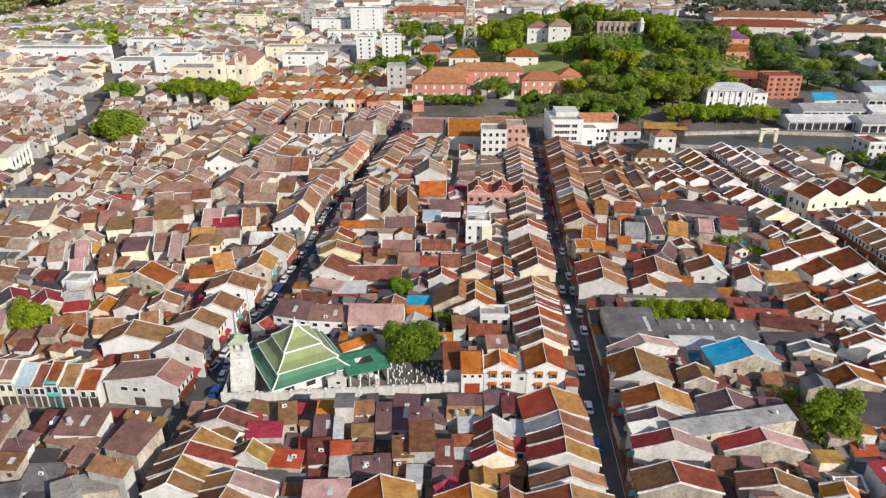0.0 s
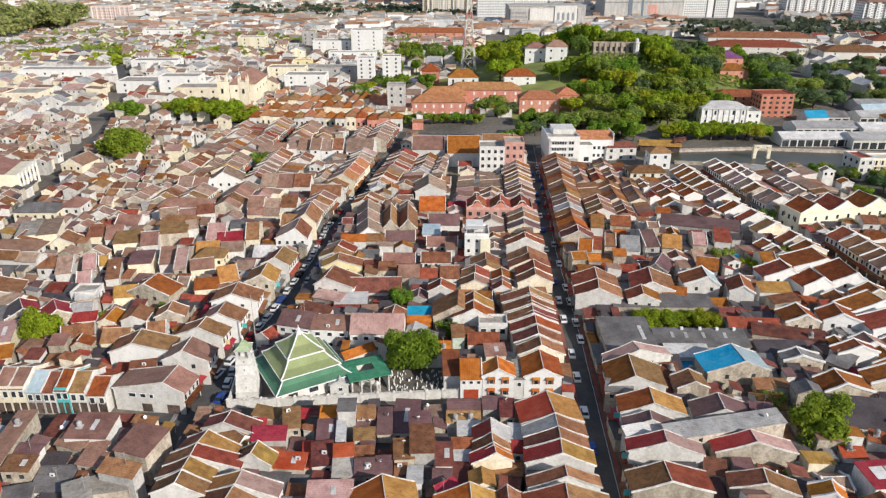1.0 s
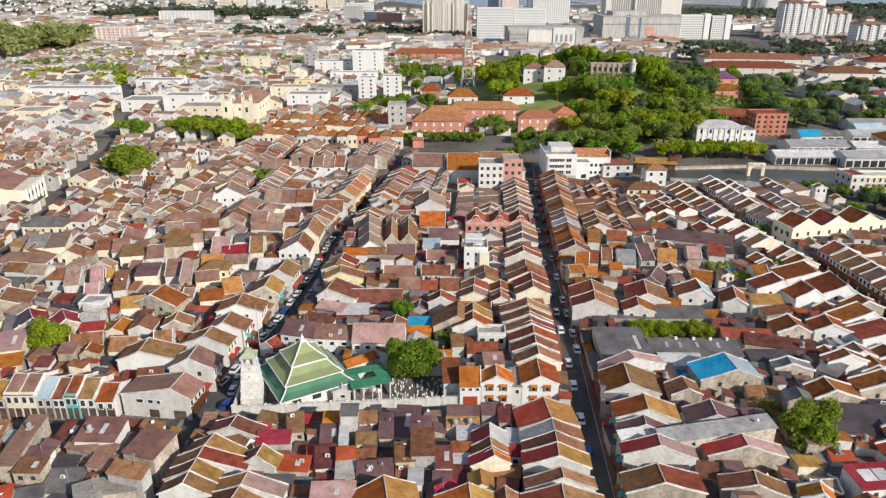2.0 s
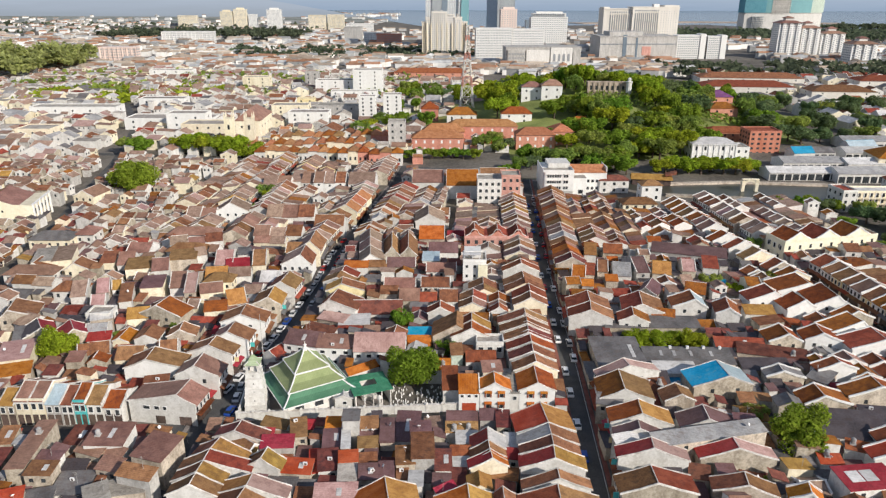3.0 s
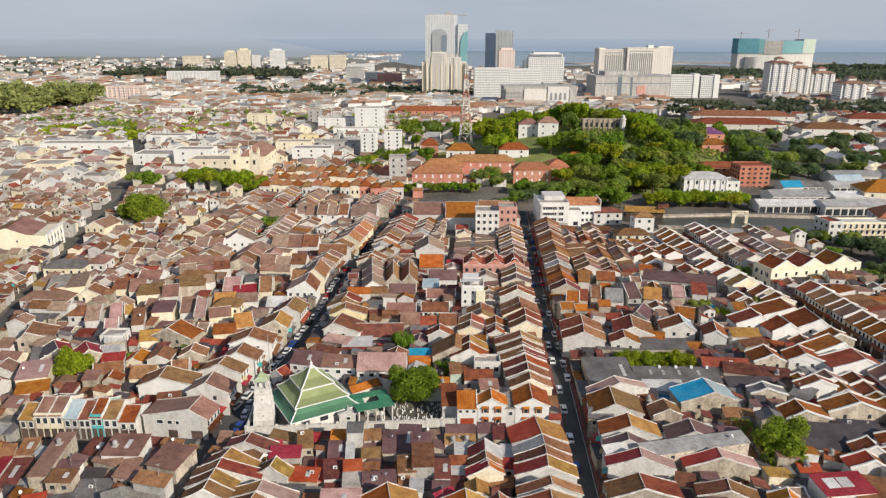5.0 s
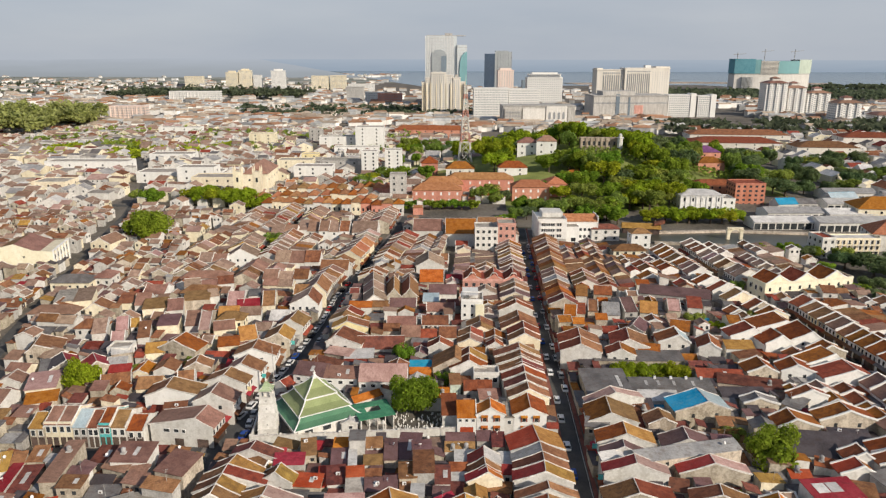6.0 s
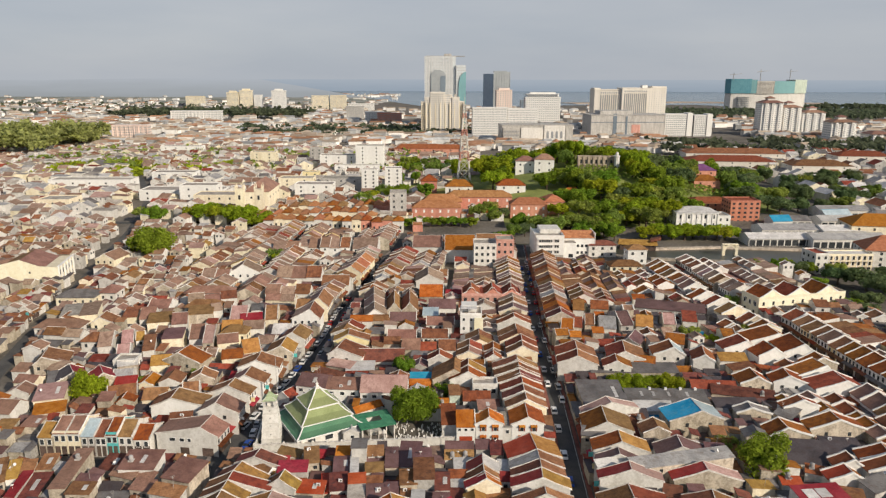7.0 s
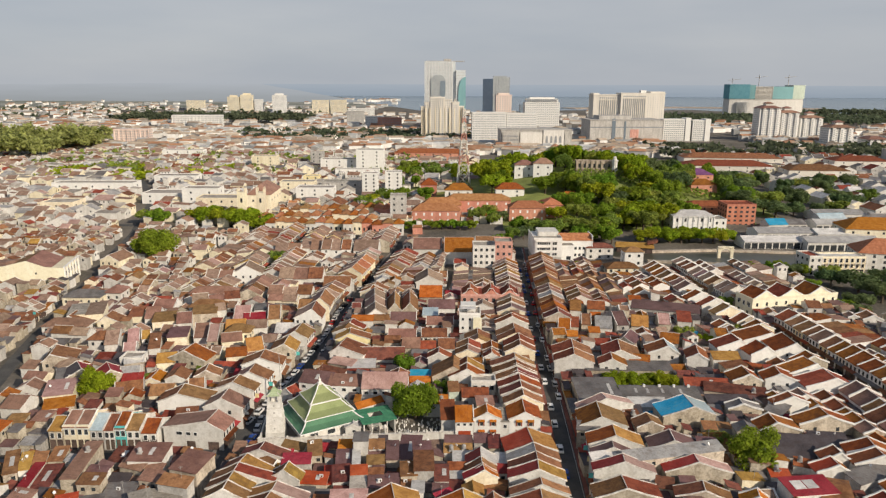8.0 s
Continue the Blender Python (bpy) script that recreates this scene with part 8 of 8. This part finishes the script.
# stepped beige apartment tower
beige = tall_block("apartment_tower", -47.5, 1198, 5, 72, 24, 55, "beige", "stepped beige apartment tower with bay fronts and balconies", 18, 24, wide=0.5, tall=0.55)
for x0, x1, top, out in ((-21, 4, 70, 4.5), (4, 16, 66, 3.0), (16, 28, 62, 5.0), (-30, -21, 62, 2.4)):
    add_box(beige, "upper_block", WALL["beige"], x0, x1, -out, 20, 0.2, top, label="stepped upper block")
    s = Shape()
    n = int(top / 3.3)
    for k in range(n):
        for i in range(int((x1 - x0) / 3.2)):
            s.box(x0 + 0.8 + 3.2 * i, x0 + 2.5 + 3.2 * i, -out - 0.25, -out + 0.1, 1 + k * 3.3, 2.9 + k * 3.3)
    tagged(part("window_grid", s, PALE_BAND, beige, "rows of small windows paled for haze"), kind="stuff")
    add_box(beige, "roof_edge", WALL["beige"], x0 - 0.6, x1 + 0.6, -out - 0.6, 20.6, top, top + 1.4)
for u in (-14, -4, 10, 22):
    add_box(beige, "plant_room", WALL["grey"], u - 2, u + 2, 6, 12, 60, 73 if u < 8 else 68, label="small roof plant room")
for u in (-35, -28, -21, -12, -4, 4, 12, 20, 28, 35):
    add_box(beige, "pier", WALL["cream"], u - 0.7, u + 0.7, -5.4, 0, 0, 54, label="projecting upright pier")

# pale twin glass tower with arched dark insets
twin = thing("glass_tower", pose(-50, 1377, 0, 0, 0, 5), "tall pale glass tower with arched dark insets", "tower block", "distant towers")
claim(pose(-50, 1377, 0), -42, 42, 0, 30)
add_box(twin, "shaft", GLASS_WALL, -39, 14, 0, 30, 0, 134, label="pale glazed main shaft")
add_box(twin, "shaft", GLASS_WALL, 14.5, 20, 3, 27, 0, 134, label="recessed glazed strip")
add_box(twin, "shaft", GLASS_WALL, 20.5, 39, -2, 26, 0, 118, label="lower pale glazed shaft")
add_box(twin, "roof_structure", WALL["grey"], -2, 12, 8, 20, 134, 139)
add_box(twin, "roof_structure", WALL["grey"], -37, 37, 5, 25, 134, 135.2)
for i in range(19):
    u = -39 + 53 * i / 18
    add_box(twin, "mullion", TRIM, u - 0.3, u + 0.3, -0.6, 0, 0, 134)
s = Shape()
for k in range(1, 24):
    s.box(-39, 14, -0.35, 0, k * 5.6, k * 5.6 + 0.5)
    s.box(20.5, 39, -2.35, -2, k * 5.0 - 2, k * 5.0 - 1.5)
tagged(part("floor_line_grid", s, WALL["grey"], twin, "thin floor lines"), kind="stuff")
s = Shape()
s.prism([(-25, 0), (-7, 0), (-3, 40), (0.5, 80), (0.5, 100), (-4, 107), (-11, 109.5), (-20, 109), (-26, 104), (-28, 95), (-27, 60)], -2.6, -0.2)
part("inset", s, SLATE_GLASS, twin, "dark glass inset with a rounded head")
s = Shape()
s.prism([(-14, 0), (-7, 0), (-3, 40), (0.3, 80), (0.3, 98), (-9, 98)], -3.2, -2.6)
part("inset", s, CURTAIN, twin, "darker half of the inset")
s = Shape()
s.prism([(26, 0), (39.2, 0), (39.2, 106), (34, 104), (29, 98), (26, 88), (25, 70)], -4.4, -2.05)
part("inset", s, TEAL_GLASS, twin, "teal glass inset with a rounded head")

# dark curved office tower
dark = thing("glass_tower", pose(64, 1795, 0, 0, 0, 4), "dark blue-grey glass office tower with a slanting edge", "tower block", "distant towers")
claim(pose(64, 1795, 0), -36, 36, 0, 50)
part("shaft", ring([(-34, 26), (-10, 0), (-2, 40), (-28, 50)], 0, 104), BLUE_GLASS, dark, "blue glass flank")
part("shaft", ring([(-10, 0), (31, 6), (31, 45), (-2, 40)], 0, 108), SLATE_GLASS, dark, "grey glass front")
for i in range(7):
    u = i / 6
    add_box(dark, "fin", SLATE_GLASS, -10 + 41 * u - 0.6, -10 + 41 * u + 0.6, 6 * u - 0.8, 6 * u, 0, 109)
add_box(dark, "roof_edge", SLATE_GLASS, -8, 24, 8, 36, 108, 111)

pink = tall_block("hotel_tower", 71, 1560, 6, 34, 22, 68, "pink_white", "pale pink hotel tower with stepped top", 16, 6, wide=0.4, tall=0.4)
add_box(pink, "upper_block", WALL["pink_white"], -12, 12, 2, 20, 69, 73)
add_box(pink, "annexe", CURTAIN, 38, 56, 10, 24, 0, 48, label="low dark glass block")
tall_block("hotel_tower", 30, 1127, 5, 54, 20, 48.5, "bright", "long white hotel slab with close rows of windows", 13, 22, wide=0.5, tall=0.5)
tall_block("hotel_tower", 82, 1134, 5, 48, 20, 47, "bright", "long white hotel slab with close rows of windows", 13, 20, wide=0.5, tall=0.5)
crownhotel = tall_block("hotel_tower", 147, 1479, 5, 72, 26, 55, "bright", "white hotel with a set-back colonnaded top", 15, 16, wide=0.6, tall=0.5)
add_box(crownhotel, "upper_block", WALL["bright"], -33, 33, 3, 24, 56, 63, label="set-back top storeys")
window_rows(crownhotel, -32, 32, 56, 63, 2, 14, side=None, depth=-2.7)
add_box(crownhotel, "roof_edge", WALL["bright"], -26, 26, 4, 22, 63, 66)
mall = tall_block("shopping_mall", 97, 1034, 5, 104, 40, 28, "grey", "grey-white shopping mall with tall arched windows", 0, 0)
for u0, u1 in ((-50, -26), (-24, 8), (10, 40), (41, 51)):
    add_box(mall, "bay_front", WALL["white"] if u0 in (-24, 10) else WALL["grey"], u0, u1, -2.0, -0.02, 0, 25 if u0 != 10 else 28)
for i in range(4):
    s = Shape()
    s.prism([(-1.5, 0), (1.5, 0), (1.5, 8), (0.9, 9.6), (0, 10.2), (-0.9, 9.6), (-1.5, 8)], -2.5, -2.0)
    part("arched_window", s, PALE_BAND, mall, "tall arched window", pose(15 + 6.6 * i, 0, 10))
window_rows(mall, -49, -27, 6, 22, 3, 10, depth=2.3)
window_rows(mall, -22, 6, 4, 10, 1, 9, depth=2.3)
window_rows(mall, 11, 50, 1, 6, 1, 12, depth=2.3)

for x, w, h, n in ((251, 50, 73, 9), (317, 82, 76, 12)):
    big = tall_block("hotel_tower", x, 1332, 5, w, 34, h, "beige", "large grey-beige hotel with recessed upright slots", 0, 0, cap=1.6)
    lo, hi = (-w / 2 + 10, w / 2 - 4) if w < 60 else (-w / 2 + 3, w / 2 - 36)
    for i in range(n):
        u = lo + (hi - lo) * (i + 0.5) / n
        add_box(big, "upright_slot", PALE_BAND, u - 0.9, u + 0.9, -0.3, 0.1, 14, h - 9, label="narrow upright band of windows")
        add_box(big, "fin", WALL["beige"], u + 1.0, u + 2.4, -1.2, -0.02, 12, h - 7)
        add_box(big, "top_window", PALE_BAND, u - 0.8, u + 1.4, -0.35, 0.1, h - 6, h - 3.4)
    if w > 60:
        window_rows(big, w / 2 - 33, w / 2 - 2, 16, h - 4, 15, 7, wide=0.25, tall=0.3)
        add_box(big, "plant_room", WALL["bright"], -2, 8, 8, 20, h + 1.6, h + 6, label="small white roof plant room")
        add_box(big, "corner_crown", WALL["beige"], w / 2 - 26, w / 2, 2, 30, h + 1.6, h + 4)
    else:
        add_box(big, "corner_crown", WALL["beige"], -w / 2, -w / 2 + 11, 2, 30, h + 1.6, h + 4)
podium = tall_block("shopping_mall", 250, 1144, 5, 118, 60, 37, "grey", "plain grey mall podium with a dark stair slot", 0, 0)
add_box(podium, "stair_slot", CURTAIN, -24, -18, -0.5, 0.1, 0, 40, label="dark glazed stair slot")
add_box(podium, "recess", CURTAIN, -4, -1, -0.5, 0.1, 0, 36)
add_box(podium, "band", CURTAIN, -59, 59, -0.3, 0.1, 26, 27, label="dark joint line")
add_box(podium, "poster", WALL["pink"], 6, 20, -0.4, 0.1, 10, 23, label="plain pale red poster panel")
add_box(podium, "upper_block", WALL["grey"], -42, 10, 12, 50, 38, 44)
for x, w, h, b in ((347.5, 46, 35.5, 13), (388, 30, 34, 9)):
    r = tall_block("hotel_tower", x, 1207, 5, w, 20, h, "bright", "white balconied apartment slab block", 10, b, wide=0.62, tall=0.5)
    add_box(r, "stair_tower", WALL["bright"], w / 2 - 9, w / 2, -1.5, 18, 0, h + 3, label="projecting plain stair tower")

# unfinished hotel wrapped in teal netting, with cranes
unf = thing("unfinished_tower", pose(888, 2196, 0, 0, 0, 7), "wide unfinished white hotel wrapped in teal netting", "tower block", "distant towers")
claim(pose(888, 2196, 0), -125, 125, -20, 45)
curve = lambda lo, hi, n=8: [(lo + (hi - lo) * i / n, -18 + 20 * (((lo + (hi - lo) * i / n) / 118) ** 2)) for i in range(n + 1)] + [(hi, 40), (lo, 40)]
part("storey_block", ring(curve(-116, 116), 0, 47), WALL["white"], unf, "bare white lower storeys")
part("storey_block", ring(curve(-114, 114), 47, 86), WALL["grey"], unf, "raw concrete upper storeys")
for lo, hi, top, mat in ((-118, -62, 92, NET), (-62, -46, 90, TEAL_GLASS), (6, 74, 86, TEAL_GLASS), (74, 118, 90, WALL["mint"])):
    part("netting", ring([(x, y - 1.2) for x, y in curve(lo, hi, 5)], 50, top), mat, unf, "sheet of building netting")
for k in range(11):
    part("floor_slab", ring([(x, y - 2.2) for x, y in curve(-47, 7, 5)], 48 + 3.6 * k, 48.9 + 3.6 * k), WALL["white"], unf, "bare concrete floor edge")
s = Shape()
for k in range(6):
    for i in range(14):
        s.box(-98 + 3.8 * i, -96 + 3.8 * i, -12, -2, 6 + 6 * k, 10 + 6 * k)
tagged(part("window_grid", s, PALE_BAND, unf, "rows of open window holes"), kind="stuff")
for u in (-113, -30, 62):
    crane = Shape()
    crane.tube((u, 0, 86), (u, 0, 120 if u > -100 else 110), 1.0, 1.0, 4)
    crane.tube((u - 12, 0, 112 if u > -100 else 104), (u + 26, 0, 116 if u > -100 else 107), 0.7, 0.4, 4)
    part("crane", crane, WALL["grey"], unf, "thin tower crane")

for x, y, w, h in ((505.5, 1222, 36, 55), (542.5, 1234, 35, 47), (589, 1250, 39, 38), (561, 1093, 38, 31), (598, 1060, 30, 16), (640, 1075, 36, 20)):
    t = tall_block("apartment_tower", x, y, 5, w, 24, h, "bright", "white balconied apartment tower with a pavilion roof", int(h / 3.2), 8, wide=0.62, tall=0.5, cap=0)
    for u in (-0.32, 0.0, 0.34):
        add_box(t, "bay_front", WALL["bright"], u * w - 2.2, u * w + 2.2, -2.4, -0.02, 0, h)
        s = Shape()
        for k in range(int(h / 3.2)):
            s.box(u * w - 1.1, u * w + 1.1, -2.7, -2.3, 1 + 3.2 * k, 2.6 + 3.2 * k)
        tagged(part("window_grid", s, PALE_BAND, t, "column of small windows paled for haze"), kind="stuff")
    s = Shape()
    s.hexa([(-w / 2 - 1.5, -3.5, h), (w / 2 + 1.5, -3.5, h), (w / 2 + 1.5, 25.5, h), (-w / 2 - 1.5, 25.5, h), (-w * 0.24, 5, h + 4), (w * 0.24, 5, h + 4), (w * 0.24, 19, h + 4), (-w * 0.24, 19, h + 4)])
    part("roof", s, ROOF["rose"], t, "grey-brown hipped roof")
    if h > 25:
        add_box(t, "lantern", WALL["white"], -w * 0.16, w * 0.16, 7, 17, h + 4, h + 7.5, label="open roof pavilion")
        s = Shape()
        s.hexa([(-w * 0.22, 5.5, h + 7.5), (w * 0.22, 5.5, h + 7.5), (w * 0.22, 18.5, h + 7.5), (-w * 0.22, 18.5, h + 7.5), (-1, 11, h + 10.5), (1, 11, h + 10.5), (1, 13, h + 10.5), (-1, 13, h + 10.5)])
        part("lantern_roof", s, ROOF["rose"], t)
for x, y, w, h, wall, ribs in ((-587, 1501, 105, 24, "bright", 14), (-518, 1060, 52, 23, "pink_white", 8), (-740, 2195, 36, 48, "cream", 0), (-700, 2200, 38, 54, "cream", 0), (-664, 2206, 24, 40, "bright", 0), (-592, 2180, 42, 54, "bright", 0), (-458, 2150, 50, 40, "cream", 0),
                               (-404, 2156, 48, 41, "cream", 0), (-320, 2060, 76, 20, "bright", 0), (-920, 2350, 60, 32, "cream", 0), (-270, 1650, 40, 28, "grey", 0), (-170, 1480, 50, 22, "salmon", 0), (-210, 1540, 40, 22, "bright", 0)):
    r = tall_block("apartment_slab", x, y, 5, w, 18, h, wall, f"distant {SIDES[wall]} apartment slab", int(h / 3.6), int(w / 3.6), wide=0.5, tall=0.45, ribs=ribs)
    if x in (-740, -700, -592):
        add_box(r, "plant_room", WALL[wall], -w * 0.3, w * 0.3, 4, 14, h + 1.2, h + 6)

# distant low town and woods
rng = random.Random(41)
town = {k: Shape() for k in ("white", "brown", "rust", "grey")}
for i in range(5200):
    y = 930 + 2900 * rng.random() ** 1.4
    x = rng.uniform(-0.78, 0.62) * (y + 30)
    if x > -340 and y > 2300 + 0.5 * min(0, x) or (x > 480 and y > 1700) or claim(pose(x, y, 0), -4, 4, 0, 8, test=True):
        continue
    if noise.noise((x * 0.004, y * 0.004, 1)) > 0.28 or (y > 1700 and rng.random() > max(0.12, (2900 - y) / 1200) and noise.noise((x * 0.003, y * 0.002, 5)) < 0.25):
        continue
    w, d, h = rng.uniform(9, 30), rng.uniform(9, 16), rng.uniform(5, 10)
    a = rng.uniform(-0.3, 0.3) + (0 if rng.random() < 0.7 else 1.5)
    ca, sa = math.cos(a), math.sin(a)
    q = lambda u, v, z: (x + u * ca - v * sa, y + u * sa + v * ca, z)
    b = town["white" if rng.random() < 0.75 else "grey"]
    b.hexa([q(-w / 2, 0, 0), q(w / 2, 0, 0), q(w / 2, d, 0), q(-w / 2, d, 0), q(-w / 2, 0, h), q(w / 2, 0, h), q(w / 2, d, h), q(-w / 2, d, h)])
    b = town[rng.choice(("brown", "brown", "rust", "grey"))]
    b.hexa([q(-w / 2 - 0.6, -0.6, h + 0.02), q(w / 2 + 0.6, -0.6, h + 0.02), q(w / 2 + 0.6, d + 0.6, h + 0.02), q(-w / 2 - 0.6, d + 0.6, h + 0.02),
            q(-w / 2, d / 2 - 0.2, h + 2.6), q(w / 2, d / 2 - 0.2, h + 2.6), q(w / 2, d / 2 + 0.2, h + 2.6), q(-w / 2, d / 2 + 0.2, h + 2.6)])
# pale walls and roofs, their colours lightened further to stand in for haze
TOWN_MAT = {"white": material("far_walls", (0.66, 0.64, 0.61), (0.86, 0.84, 0.80), 0.02, 0.2, island=True, vary=0.2, bump=0),
            "brown": material("far_brown_roofs", (0.30, 0.22, 0.175), (0.50, 0.40, 0.33), 0.02, 0.2, island=True, vary=0.3, bump=0),
            "rust": material("far_red_roofs", (0.28, 0.13, 0.08), (0.42, 0.22, 0.15), 0.02, 0.2, island=True, vary=0.3, bump=0),
            "grey": material("far_grey_roofs", (0.28, 0.28, 0.28), (0.52, 0.52, 0.51), 0.02, 0.2, island=True, vary=0.3, bump=0)}
for k, shape in town.items():
    tagged(part("distant_town", shape, TOWN_MAT[k]), "low houses and roofs of the far town", "town", kind="stuff")


def wood(x0, x1, y0, y1, n, height, kind, seed, label, size=4.0, gap=0.05):
    """A far wood: clumps of leaves over an uneven canopy."""
    rng = random.Random(seed)
    s = Shape()
    for i in range(n):
        x, y = rng.uniform(x0, x1), rng.uniform(y0, y1)
        if noise.noise((x * 0.02, y * 0.02, seed)) < gap - 0.35:
            continue
        top = height * (0.7 + 0.5 * noise.noise((x * 0.035, y * 0.035, seed + 3)) + 0.25 * noise.noise((x * 0.12, y * 0.12, seed)))
        z = top * rng.uniform(0.35, 1.0) ** 0.6
        nrm = Vector((rng.gauss(0, 0.5), rng.gauss(-0.3, 0.5), rng.gauss(0.8, 0.4))).normalized()
        u = nrm.orthogonal().normalized()
        u.rotate(Matrix.Rotation(rng.uniform(0, math.tau), 3, nrm))
        v = nrm.cross(u)
        a, b = size * rng.uniform(0.4, 1.0), size * rng.uniform(0.3, 0.8)
        p = Vector((x, y, z + hill(x, y)))
        s.face(p - u * a, p - v * b, p + u * a, p + v * b + nrm * 0.3 * a)
    tagged(part("wood", s, LEAF[kind]), label, "wood", kind="stuff")


wood(-2300, -420, 1750, 2500, 1500, 12, "far", 62, "belts of trees between far suburbs", 10.0, 0.42)
wood(-700, -515, 800, 1000, 24000, 38, "pale", 51, "dense green wood on a low rise", 3.6)
wood(-860, -400, 1640, 1840, 5000, 22, "far", 52, "dark band of far woodland", 7.0)
wood(-420, 40, 1150, 1320, 3600, 14, "far", 53, "dark trees among far houses", 6.0, 0.35)
wood(-500, -60, 700, 900, 3000, 11, "mid", 54, "trees among the houses", 4.0, 0.42)
wood(-430, -250, 660, 760, 1600, 10, "yellow", 58, "trees among the houses", 4.0, 0.30)
wood(250, 700, 900, 1040, 4200, 16, "far", 55, "dark trees before the apartment towers", 6.0, 0.3)
wood(420, 1400, 1700, 2080, 5200, 14, "far", 56, "flat dark woodland by the shore", 9.0, 0.2)
wood(1050, 1700, 2250, 2380, 2600, 16, "far", 57, "trees along the far shore", 9.0, 0.2)

for k, (shape, mat) in JOINED.items():
    tagged(part("roofscape", shape, mat), "crowded old town houses farther off with " + k.replace("_", " "), "houses", kind="stuff")
wood(80, 245, 520, 720, 9000, 6, "mid", 60, "undergrowth and smaller trees on the hill", 2.0, 0.12)
